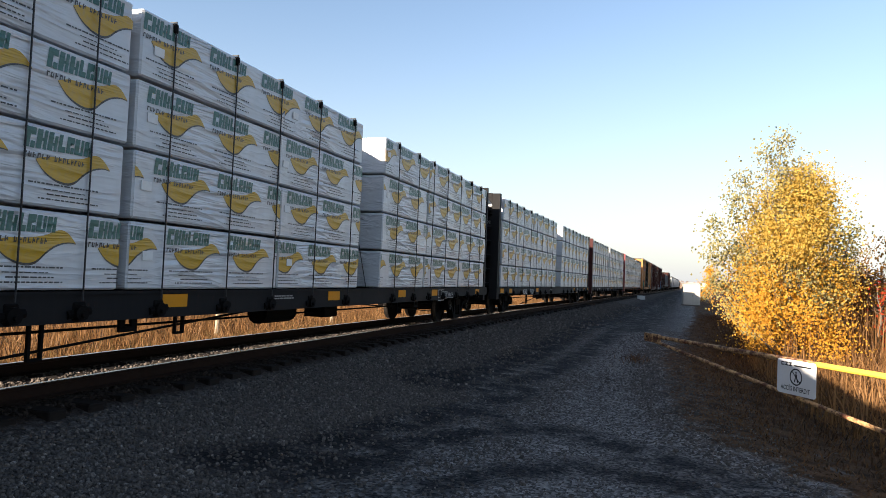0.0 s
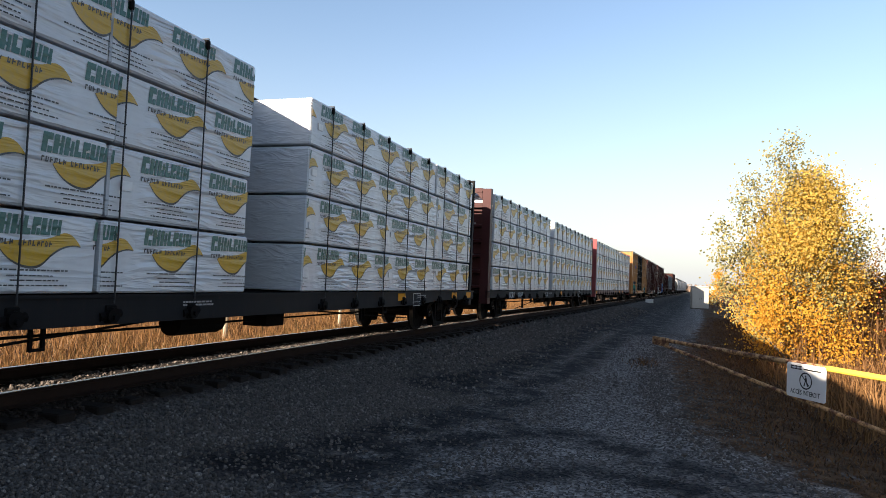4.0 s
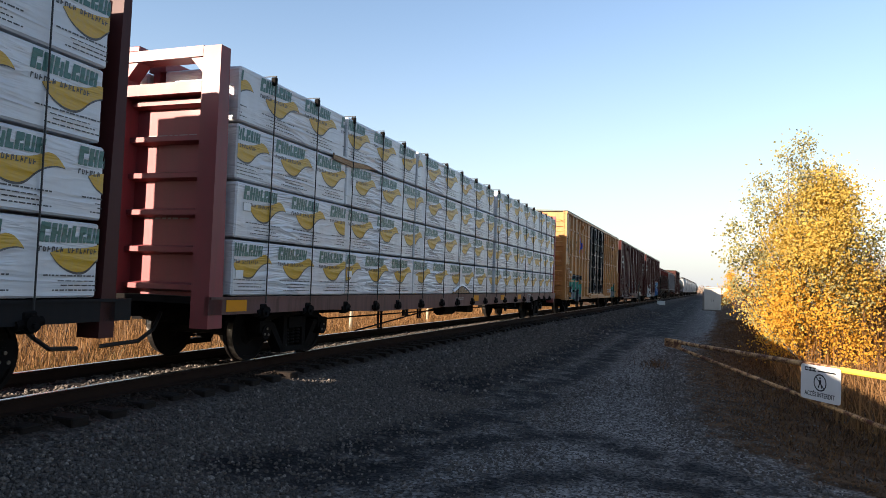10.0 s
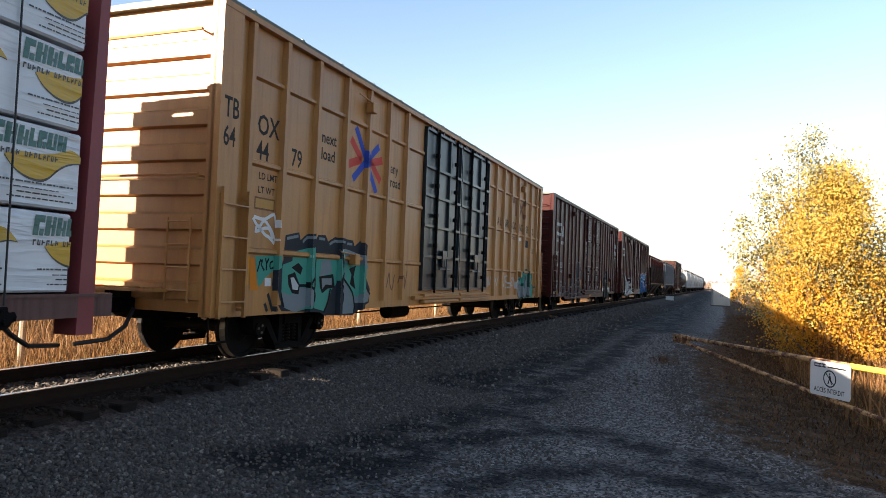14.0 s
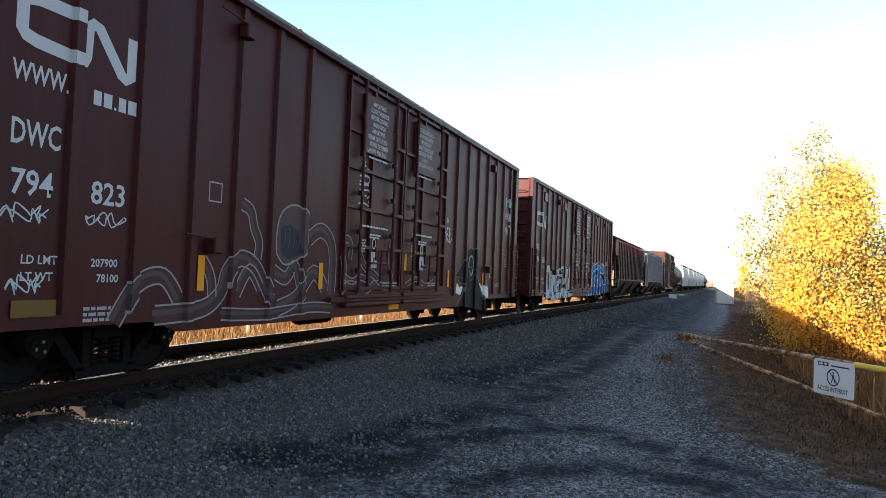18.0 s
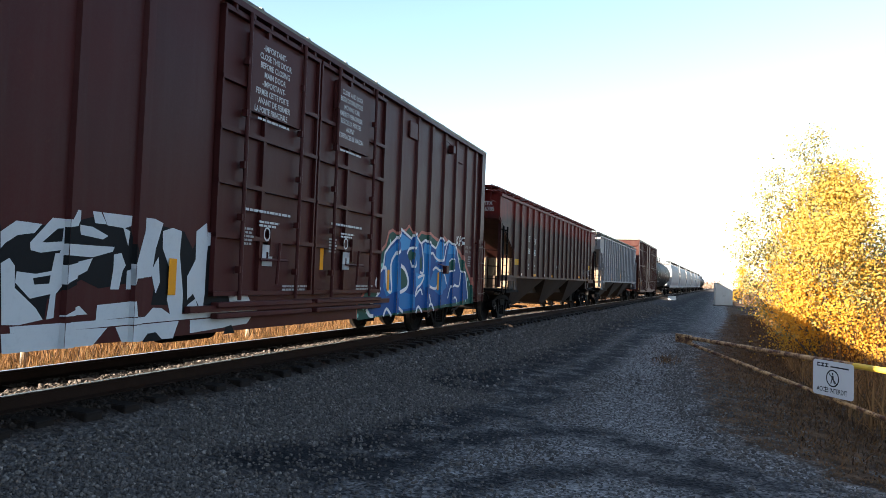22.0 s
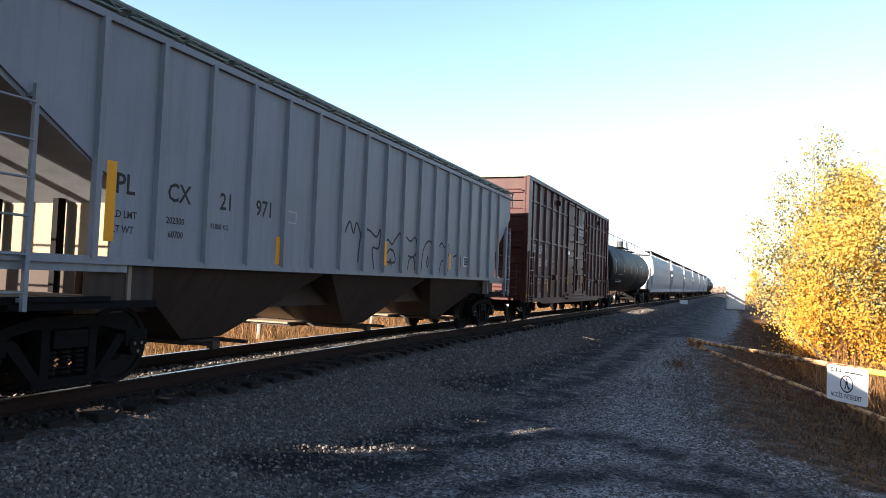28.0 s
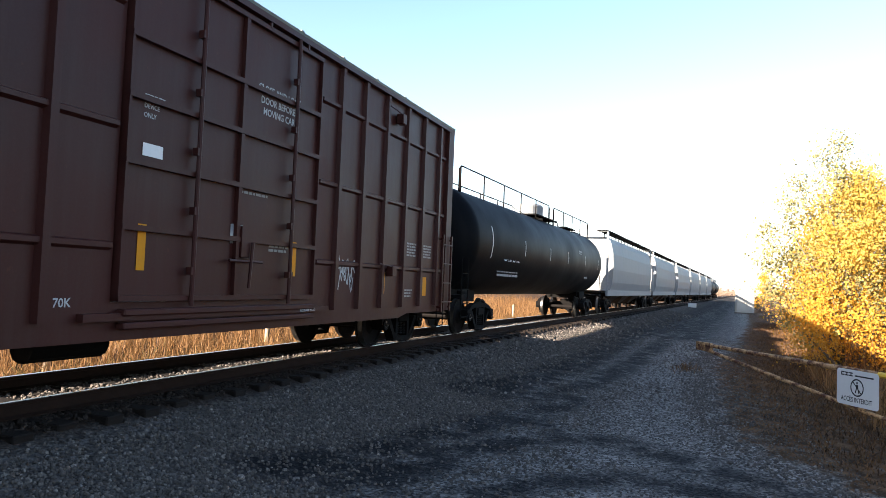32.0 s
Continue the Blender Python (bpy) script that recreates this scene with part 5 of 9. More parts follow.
def centre_beam(name, label, u0, length, paintwork, sill, groups, lead, tiers, seed, strap_at, top=4.34, marks=(), deep=0.0):
    """A loaded centre-beam flat car; u0 is where its load begins, and length the load's length."""
    car = placed(label, name, u0, length)
    L = length
    deck = Mesh(-L / 2)
    deck.box(-1.44, 1.44, -0.40, L + 0.40, 0.94, 1.035, DARK)
    part("deck", deck, car, "dark steel deck")
    for s in (-1, 1):
        m = Mesh(-L / 2)
        x0, x1 = sorted((s * 1.40, s * 1.47))
        m.prism([(-0.45, 0.80), (2.9, 0.80), (4.6, 0.72 - deep), (L - 4.6, 0.72 - deep), (L - 2.9, 0.80), (L + 0.45, 0.80), (L + 0.45, 1.045), (-0.45, 1.045)], "x", x0, x1, sill)
        x0, x1 = sorted((s * 1.36, s * 1.49))
        m.box(x0, x1, -0.42, L + 0.42, 1.01, 1.045, sill)
        part("side_sill", m, car)
    m = Mesh(-L / 2)
    m.box(-0.06, 0.06, 0, L, 1.04, top - 0.06, paintwork)
    m.box(-0.15, 0.15, 0, L, top - 0.10, top + 0.08, paintwork)
    for i in range(int(L / 1.6)):
        m.box(-0.13, 0.13, 0.6 + i * 1.6, 0.72 + i * 1.6, 1.04, top - 0.1, paintwork)
    part("centre_beam", m, car, "tall steel centre beam")
    for y, s in ((-0.45, -1), (L + 0.20, 1)):
        bulkhead(car, L, y, s, top + 0.05, paintwork)
    couplers(car, L, 1.05)
    trucks(car, L, (2.3, L - 1.75))
    gear = Mesh(-L / 2)
    gear.rod((0.75, 0.45 * L, 0.62), (0.75, 0.45 * L + 1.0, 0.62), 0.19, DARK, 12).box(0.4, 0.85, 0.55 * L, 0.55 * L + 0.55, 0.45, 0.8, DARK).rod((0.6, 3.2, 0.55), (0.6, L - 3.2, 0.55), 0.018, DARK, 5)
    gear.rod((1.22, 4.3, 0.34), (1.22, 9.6, 0.74), 0.016, DARK, 5).rod((1.22, L - 9.8, 0.74), (1.22, L - 4.6, 0.40), 0.014, DARK, 5)
    part("brake_gear", gear, car, "black brake rigging")
    for yy, low in ((5.4, 0.36), (7.6, 0.50), (L - 7.2, 0.46)):
        hang = Mesh(-L / 2)
        for dy in (-0.075, 0.075):
            hang.box(1.21, 1.25, yy + dy - 0.016, yy + dy + 0.016, low, 0.82, DARK)
        hang.box(1.21, 1.25, yy - 0.091, yy + 0.091, low - 0.03, low, DARK)
        part("hanger", hang, car, "black steel strap hanger")
    for yy in (6.6, L - 6.2):
        part("bracket", Mesh(-L / 2).box(1.28, 1.32, yy - 0.14, yy - 0.05, 0.60, 0.80, DARK).box(1.28, 1.32, yy + 0.05, yy + 0.14, 0.60, 0.80, DARK).box(1.28, 1.32, yy - 0.14, yy + 0.14, 0.56, 0.62, DARK), car, "black jacking bracket")
    lumber_load(car, L, groups, tiers, seed)
    straps(car, L, strap_at, top, sill)
    ref = Mesh()
    ref.box(1.472, 1.478, -0.23, 0.23, 0.84, 1.0, REFLECTOR)
    data = ref.data("reflector")
    for y in lead:
        part("reflector", data, car, "amber reflector", pose(0, y - L / 2, 0))
    for text, y, z, size, nar in marks:
        write(text, car, on_side(1.4745, y - L / 2, z, size), WHITE_PAINT, nar)
    sp = Mesh(-L / 2)
    small_print(sp, 1.4738, L * 0.42, 0.93, 2, 0.7, 0.022, GREY_STENCIL, seed)
    small_print(sp, 1.4738, L * 0.80, 0.93, 2, 0.6, 0.022, GREY_STENCIL, seed + 1)
    fy = L * 0.785
    for a, b, c, d in ((0, 0.5, 0.98, 1.0), (0, 0.5, 0.70, 0.72), (0, 0.02, 0.70, 1.0), (0.48, 0.5, 0.70, 1.0), (0.26, 0.275, 0.80, 1.0), (0, 0.5, 0.79, 0.80)):
        sp.face([(1.4745, fy + a, c), (1.4745, fy + b, c), (1.4745, fy + b, d), (1.4745, fy + a, d)], WHITE_PAINT)
    tagged(part("stencil", sp, car, "small white stencils"), kind="stuff")
    for i, zz in enumerate((3.55, 3.40, 3.25, 2.2, 2.1)):
        es = Mesh(-L / 2)
        r = random.Random(i)
        x = 0.05
        while x < 0.85:
            w = r.uniform(0.05, 0.16)
            es.face([(x, -0.155, zz), (x + w, -0.155, zz), (x + w, -0.155, zz + 0.05), (x, -0.155, zz + 0.05)], GREY_STENCIL)
            x += w + 0.03
        if i in (2, 3, 4):
            tagged(part("stencil", es, car, "faded stencil"), kind="stuff")
    return car


def spread(a, b, n):
    return [a + (b - a) * (i + 0.5) / n for i in range(n)]


LUMBER_LABEL = "centre-beam flat car loaded with white wrapped lumber"
# Unseen car ahead of the first, added to shade the near ground.
centre_beam("centre_beam_car", "black " + LUMBER_LABEL, -24.3, 22.6, BLACK_CAR, BLACK_CAR, [(0, 9.4, 3), (9.6, 22.6, 4)], [2, 12, 20], 4, 2, spread(0, 9.4, 8) + spread(9.6, 22.6, 11))
c0 = centre_beam("centre_beam_car", "black " + LUMBER_LABEL, 0.38, 22.7, BLACK_CAR, BLACK_CAR, [(0.1, 6.25, 2), (6.35, 12.6, 2), (13.75, 22.65, 3)], [0.9, 7.2, 11.6, 15.1, 17.5, 21.9], 4, 3,
            [0.7, 2.0, 3.3, 4.9, 5.7, 6.9, 8.2, 9.4, 10.7, 12.1, 14.5, 15.85, 17.0, 18.2, 19.5, 20.7, 21.85], marks=[("413", 4.0, 0.80, 0.22, 1.0)])
for k, (a, w) in enumerate(((18.40, 0.12), (18.55, 0.12), (18.70, 0.12), (18.84, 0.13), (19.0, 0.045), (19.08, 0.11))):
    bars = [(a, a + w * 0.36, 0.80, 0.915), (a + w * 0.36, a + w, *((0.80, 0.83), (0.885, 0.915), (0.845, 0.875))[k % 3])] + ([(a + w * 0.72, a + w, 0.80, 0.90)] if k in (0, 2, 3) else [])
    bk = Mesh(-11.35)
    for y0, y1, z0, z1 in bars:
        bk.face([(1.4745, y0, z0), (1.4745, y1, z0), (1.4745, y1, z1), (1.4745, y0, z1)], GREY_STENCIL)
    part("marking", bk, c0, "grey block of a maker's mark")
badge(c0, 22.7, [(18.38, 19.22, 0.755, 0.775, GREY_STENCIL)], 1.4745)
part("strap", Mesh(-11.35).rod((0.45, 13.70, 4.25), (1.18, 13.69, 1.06), 0.009, STRAP, 5), c0, "black cable slanting over the load's end")
c1 = centre_beam("centre_beam_car", "black " + LUMBER_LABEL, 25.16, 22.6, BLACK_CAR, BLACK_CAR, [(0.1, 10.8, 4), (12.45, 22.5, 3)], [0.30, 1.6, 6.5, 17.0, 21.05, 22.5], 4, 4,
                 [0.9, 2.05, 3.3, 4.72, 5.9, 7.1, 8.3, 9.65, 13.2, 14.5, 15.8, 17.1, 18.4, 19.7, 21.0, 22.1], marks=[("NOKL", 3.65, 0.775, 0.20, 0.95), ("737191", 5.0, 0.775, 0.20, 0.95)])
write("NOKL 737191", c1, on_end(0.02, -11.3 - 0.158, 3.32, 0.135), WHITE_PAINT, 0.95)
c2 = centre_beam("centre_beam_car", "maroon " + LUMBER_LABEL, 50.14, 22.7, MAROON_CAR, BLACK_CAR, [(0.05, 9.4, 3), (10.2, 22.6, 4)], [12.5], 4, 5,
                 [0.8, 2.0, 3.3, 4.5, 5.55, 6.95, 8.35, 10.85, 12.15, 13.2, 14.45, 15.9, 17.05, 18.3, 19.5, 20.6, 21.8],
                 marks=[("UCRY", 2.3, 0.78, 0.22, 1.0), ("300045", 3.55, 0.78, 0.22, 1.0), ("LD LMT  225400", 8.5, 0.90, 0.075, 1.0), ("LT WT    60600", 8.5, 0.79, 0.075, 1.0)])
c3 = centre_beam("centre_beam_car", "bright red " + LUMBER_LABEL, 75.20, 22.8, RED_CAR, PINK_SILL, [(0.0, 6.5, 2), (6.55, 13.0, 2), (13.3, 22.7, 3)], [0.15, 11.4, 14.3, 16.6], 4, 6,
                 [0.8, 2.07, 3.39, 4.65, 5.75, 7.1, 8.5, 9.7, 11.0, 12.3, 13.45, 14.55, 16.0, 17.25, 18.45, 19.8, 20.8, 21.9], top=4.38)
# torn wrap that bares the ends of some boards
for z, y0, y1 in ((1.066, 9.30, 10.62), (1.112, 9.55, 10.44), (1.158, 9.72, 10.25), (1.204, 9.82, 10.08)):
    part("board", Mesh(-11.4).bbox(1.44, 1.506, y0, y1, z, z + 0.043, OLD_WOOD, 0.004), c3, "bare pale board under the torn wrap")
flap = Mesh(-11.4)
edge = [(9.28, 1.10), (9.55, 1.17), (9.74, 1.24), (9.98, 1.27), (10.22, 1.23), (10.42, 1.17), (10.66, 1.08)]
for (a, b), (c, d) in zip(edge, edge[1:]):
    flap.face([(1.500, a, b + 0.06), (1.500, c, d + 0.06), (1.528, c, d), (1.528, a, b)], WRAP)
    # A black strip paints the shadow under the flap's edge.
    flap.face([(1.528, a, b), (1.528, c, d), (1.516, c, d - 0.016), (1.516, a, b - 0.016)], BLACK_INK)
part("torn_flap", flap, c3, "torn curling edge of white wrap with a painted shadow line")
TEAR = [(2.66, 3.54), (3.35, 3.54), (3.95, 3.57), (4.60, 3.53), (3.96, 3.46), (3.39, 3.40), (2.67, 3.43)]
part("board", Mesh(-11.4).prism(TEAR, "x", 1.486, 1.506, OLD_WOOD), c3, "bare board ends in a long tear of the wrap")
part("torn_flap", Mesh(-11.4).prism([(a, b - 0.035) for a, b in TEAR[:4]] + [(a, b - 0.005) for a, b in TEAR[3::-1]], "x", 1.506, 1.522, WRAP), c3, "loose white edge over the tear")


# ---------------------------------------------------------------- box cars
def box_car(label, u0, L, mat, top, posts, ribs, doors, door_mat, roof_mat, truck_at, bottom=0.80, post_d=0.075, post_w=0.13, door_cols=4, drop=0.22, sill_from=3.2, ladder_mat=None, end_ribs=8, rod_mat=None, stiles=None, rods=(0.28, 0.80)):
    """posts: places of the side posts. ribs: heights of the long ribs. doors: (start, end) pairs."""
    ladder_mat, rod_mat = ladder_mat or mat, rod_mat or door_mat
    car = placed(label, "box_car", u0, L)
    W = 1.46
    for s in (1, -1):
        x0, x1 = sorted((s * W, s * (W - 0.05)))
        p0, p1 = sorted((s * W, s * (W + 0.09)))
        lo, hi = doors[0][0], doors[-1][1]
        new_ = lambda: Mesh(-L / 2)
        side = part("side_wall", new_().box(x0, x1, 0.0, lo, bottom, top, mat), car)
        part("side_panel", new_().box(x0, x1, hi, L, bottom, top, mat), side)
        part("door_header", new_().box(x0, x1, lo, hi, top - 0.14, top, mat), side)
        part("door_sill", new_().box(x0, x1, lo, hi, bottom, bottom + 0.16, mat), side)
        part("side_sill", new_().prism([(0.0, bottom - 0.16), (sill_from - 0.4, bottom - 0.16), (sill_from, bottom - drop), (L - sill_from, bottom - drop), (L - sill_from + 0.4, bottom - 0.16), (L, bottom - 0.16), (L, bottom), (0, bottom)], "x", x0, x1, mat), side)
        part("top_plate", new_().box(min(p0, p0 * 1.006), max(p1, p1 * 1.006), 0.0, L, top - 0.10, top + 0.02, mat), side)
        part("corner_plate", new_().box(p0, p1, 0.0, 0.42, bottom - 0.14, top - 0.1, mat), side)
        part("corner_plate", new_().box(p0, p1, L - 0.32, L, bottom - 0.14, top - 0.1, mat), side)
        part("door_track", new_().box(p0, p1, lo - 0.4, hi + 0.4, bottom - 0.03, bottom + 0.05, mat), side)
        pm = Mesh()
        h1 = top - 0.10
        pm.prism([(W, -post_w / 2), (W + post_d, -post_w / 2 + 0.02), (W + post_d, post_w / 2 - 0.02), (W, post_w / 2)] if s > 0 else [(-W, -post_w / 2), (-W - post_d, -post_w / 2 + 0.02), (-W - post_d, post_w / 2 - 0.02), (-W, post_w / 2)], "z", bottom - 0.02, h1, mat)
        data = pm.data("side_post")
        for y in posts:
            part("side_post", data, side, "", pose(0, y - L / 2, 0))
        spans = sorted([0.42] + list(posts) + [lo, hi] + [L - 0.32])
        if s > 0:
            for z in ribs:
                for a, b in zip(spans, spans[1:]):
                    if b - a < 0.3 or (a >= lo - 0.01 and b <= hi + 0.01):
                        continue
                    rm = Mesh(-L / 2)
                    rm.prism([(W, z - 0.05), (W + 0.05, z - 0.02), (W + 0.05, z + 0.03), (W, z + 0.05)], "y", a + 0.05, b - 0.05, mat)
                    part("rib", rm, side)
    # ends: stamped sheets with wide corrugations
    for y, s in ((0.10, -1), (L - 0.10, 1)):
        prof = [(y, bottom - 0.1)]
        step = (top - 0.35 - bottom) / end_ribs
        for i in range(end_ribs):
            z = bottom + 0.05 + i * step
            prof += [(y, z), (y + s * 0.075, z + step * 0.05), (y + s * 0.075, z + step * 0.47), (y, z + step * 0.56)]
        prof += [(y, top), (y - s * 0.04, top), (y - s * 0.04, bottom - 0.1)]
        m = Mesh(-L / 2).prism(prof, "x", -W + 0.02, W - 0.02, mat)
        for x in (-W, W - 0.10):
            m.box(x, x + 0.10, min(y, y + s * 0.10), max(y, y + s * 0.10), bottom - 0.14, top, mat)
        part("end_wall", m, car, "corrugated end wall")
        yy = y + s * 0.16
        for z, w in ((2.55, 0.0), (4.44, 0.05)):
            g = Mesh(-L / 2).rod((-1.3, yy + s * w, z), (1.3, yy + s * w, z + 0.02), 0.018 + w * 0.08, ladder_mat, 6)
            for x in (-1.3, 1.3):
                g.rod((x, yy + s * w, z), (x, y, z), 0.014, ladder_mat, 5)
            part("grab_rail", g, car, "steel grab rail")
        pl = Mesh(-L / 2).box(-0.9, 0.9, min(y, y + s * 0.42), max(y, y + s * 0.42), 1.02, 1.06, ladder_mat)
        for i in range(9):
            pl.box(-0.9 + i * 0.2, -0.86 + i * 0.2, min(y, y + s * 0.42), max(y, y + s * 0.42), 1.06, 1.075, ladder_mat)
        part("crossover_platform", pl, car, "steel crossover platform")
        if s < 0:
            e = Mesh(-L / 2)
            for x in (0.85, 1.22):
                e.rod((x, yy, 0.9), (x, yy, 2.0), 0.016, ladder_mat, 5)
            for i in range(4):
                e.rod((0.85, yy, 1.05 + i * 0.3), (1.22, yy, 1.05 + i * 0.3), 0.014, ladder_mat, 5)
            part("ladder", e, car, "end ladder")
    m = Mesh(-L / 2)
    m.prism([(-W - 0.11, top + 0.02), (-0.75, top + 0.055), (0, top + 0.07), (0.75, top + 0.055), (W + 0.11, top + 0.02), (W + 0.10, top - 0.02), (-W - 0.10, top - 0.02)], "y", 0, L, roof_mat)
    for i in range(int(L / 1.25)):
        y = 0.6 + i * 1.25
        m.prism([(-W - 0.10, top + 0.02), (0, top + 0.07), (W + 0.10, top + 0.02), (W + 0.10, top + 0.05), (0, top + 0.10), (-W - 0.10, top + 0.05)], "y", y, y + 0.07, roof_mat)
    part("roof", m, car, "low ridged metal roof")
    # doors
    for a, b in doors:
        z0, z1 = bottom + 0.17, top - 0.16
        d = part("door", Mesh(-L / 2).box(W - 0.05, W + 0.015, a + 0.03, b - 0.03, z0, z1, door_mat), car, "plug door with lock rods")
        n = door_cols
        w = (b - a - 0.06) / n
        for k in stiles or [i / n for i in range(n + 1)]:
            y = a + 0.03 + k * (b - a - 0.06)
            part("stile", Mesh(-L / 2).box(W + 0.015, W + 0.075, max(y - 0.035, a + 0.03), min(y + 0.035, b - 0.03), z0, z1, door_mat), d)
        for z in (z0, z0 + 0.75, z0 + 1.45, z0 + 2.15, z0 + 2.8, z1 - 0.06):
            part("rib", Mesh(-L / 2).box(W + 0.015, W + 0.082, a + 0.03, b - 0.03, z, z + 0.06, door_mat), d)
        for i in range(n * 2):
            y = a + 0.03 + (i + 0.5) * w / 2
            part("hook", Mesh(-L / 2).box(W + 0.02, W + 0.09, y - 0.02, y + 0.02, z1 - 0.02, z1 + 0.06, door_mat), d)
        for y in (a + (b - a) * rods[0], a + (b - a) * rods[1]):
            r = Mesh(-L / 2).rod((W + 0.11, y, z0 - 0.06), (W + 0.11, y, z1 + 0.05), 0.028, rod_mat, 8)
            for z in np.arange(z0 + 0.3, z1, 0.7):
                r.box(W + 0.05, W + 0.13, y - 0.05, y + 0.05, z, z + 0.09, rod_mat)
            part("lock_rod", r, d, "vertical lock rod")
        hnd = Mesh(-L / 2)
        yc = a + (b - a) * 0.55
        hnd.box(W + 0.05, W + 0.10, yc - 0.15, yc + 0.15, z0 + 0.55, z0 + 0.95, door_mat).rod((W + 0.11, yc - 0.4, z0 + 0.5), (W + 0.11, yc + 0.3, z0 + 0.5), 0.02, door_mat).rod((W + 0.13, yc, z0 + 0.15), (W + 0.13, yc + 0.05, z0 + 0.75), 0.022, door_mat)
        part("handle", hnd, d, "door lever and gear box")
        for z in (bottom + 0.02, bottom - 0.12):
            part("door_rail", Mesh(-L / 2).bbox(W + 0.005, W + 0.13, a + 0.08, b - 0.08, z, z + 0.07, mat, 0.012), d, "steel rail under the door")
    for y in (0.10, L - 0.60):
        lm = Mesh(-L / 2)
        ladder(lm, W + 0.12, y, y + 0.54, 0.70, 2.42, 4, ladder_mat)
        part("ladder", lm, car, "side ladder")
    for y in (0.25, L - 0.35):
        st = Mesh(-L / 2)
        st.rod((W, y - 0.18, bottom - 0.1), (W + 0.02, y - 0.18, 0.38), 0.014, DARK).rod((W, y + 0.2, bottom - 0.1), (W + 0.02, y + 0.2, 0.38), 0.014, DARK).rod((W + 0.02, y - 0.18, 0.38), (W + 0.02, y + 0.2, 0.38), 0.016, DARK)
        part("step", st, car, "steel sill step")
    for y, z in ((4.35, top - 0.42), (L - 3.0, top - 0.42), (3.9, 1.62), (L - 3.2, 1.55)):
        br = Mesh(-L / 2)
        br.bbox(W + 0.02, W + 0.17, y - 0.10, y + 0.08, z - 0.12, z + 0.08, mat, 0.015).rod((W + 0.14, y - 0.6, z + 0.10), (W + 0.14, y, z + 0.06), 0.012, mat)
        part("door_stop", br, car, "small door stop bracket")
    couplers(car, L, 0.92)
    trucks(car, L, truck_at)
    und = Mesh(-L / 2)
    und.box(-1.3, 1.3, 0.2, L - 0.2, bottom - 0.06, bottom, DARK).rod((0.5, L / 2 - 2, 0.5), (0.5, L / 2 - 1, 0.5), 0.17, DARK, 12).rod((0.3, 3.6, 0.5), (0.3, L - 3.6, 0.5), 0.018, DARK, 5)
    part("underframe", und, car, "dark underframe")
    return car


def frame_mark(mesh, x, y0, y1, z0, z1, mat, w=0.018):
    for a, b, c, d in ((y0, y1, z0, z0 + w), (y0, y1, z1 - w, z1), (y0, y0 + w, z0, z1), (y1 - w, y1, z0, z1)):
        mesh.face([(x, a, c), (x, b, c), (x, b, d), (x, a, d)], mat)


def ident(car, L, rows, mat):
    for text, y, z, size, nar in rows:
        write(text, car, on_side(1.4625, y - L / 2, z, size), mat, nar)


def scrawl(y, z, w, h, seed, n=9):
    """A loose looping tag line."""
    r = random.Random(seed)
    return smooth([(y + w * (i / n) + r.uniform(-0.10, 0.10) * w, z + h * (0.5 + r.uniform(0.3, 0.5) * math.sin(i * 2.4 + r.uniform(-0.6, 0.6)))) for i in range(n + 1)], 3)


SPRAY_TEAL, SPRAY_GREY, SPRAY_BLACK = flat_paint("teal_spray", (0.05, 0.25, 0.19)), flat_paint("grey_spray", (0.16, 0.19, 0.20)), flat_paint("black_spray", (0.005, 0.0055, 0.006), 0.7, 0.08)
SPRAY_BLUE, SPRAY_DEEP, SPRAY_SILVER = flat_paint("blue_spray", (0.016, 0.13, 0.31)), flat_paint("deep_blue_spray", (0.008, 0.055, 0.19)), flat_paint("silver_spray", (0.42, 0.43, 0.43))
SPRAY_GREEN, SPRAY_CORAL, SPRAY_PALE = flat_paint("dark_green_spray", (0.012, 0.06, 0.045)), flat_paint("coral_spray", (0.34, 0.12, 0.09)), flat_paint("pale_mint_spray", (0.22, 0.45, 0.38))
SPRAY_WHITE, SPRAY_FAINT = flat_paint("white_spray", (0.60, 0.60, 0.58)), flat_paint("faint_chalk", (0.25, 0.22, 0.21), 0.8, 0.7)
SPRAY_ORANGE = flat_paint("orange_spray", (0.55, 0.17, 0.01))
TAN_PLATE = flat_paint("tan_plate", (0.42, 0.23, 0.07))
DULL_OCHRE = flat_paint("dull_ochre_mark", (0.13, 0.075, 0.018), 0.7, 0.6)
SPRAY_HALO = flat_paint("grey_brown_halo_spray", (0.125, 0.098, 0.078), 0.8, 0.6)
SPRAY_SKY = flat_paint("light_blue_spray", (0.05, 0.23, 0.45))
SPRAY_SLATE = flat_paint("slate_spray", (0.022, 0.026, 0.032), 0.7, 0.4)
LOGO_RED, LOGO_BLUE, LOGO_TAN = flat_paint("faded_red_mark", (0.50, 0.055, 0.04)), flat_paint("blue_mark", (0.03, 0.07, 0.35)), flat_paint("old_dark_mark", (0.16, 0.075, 0.04))


def piece(car, L, posts, pw, pd, layers, name="graffiti", label=""):
    m = Mesh(-L / 2)
    spans = [(y - pw / 2 + 0.02, y + pw / 2 - 0.02) for y in posts]
    for poly, mat, layer in layers:
        daub(m, poly, 1.4615, spans, pd, mat, layer)
    return part(name, m, car, label)


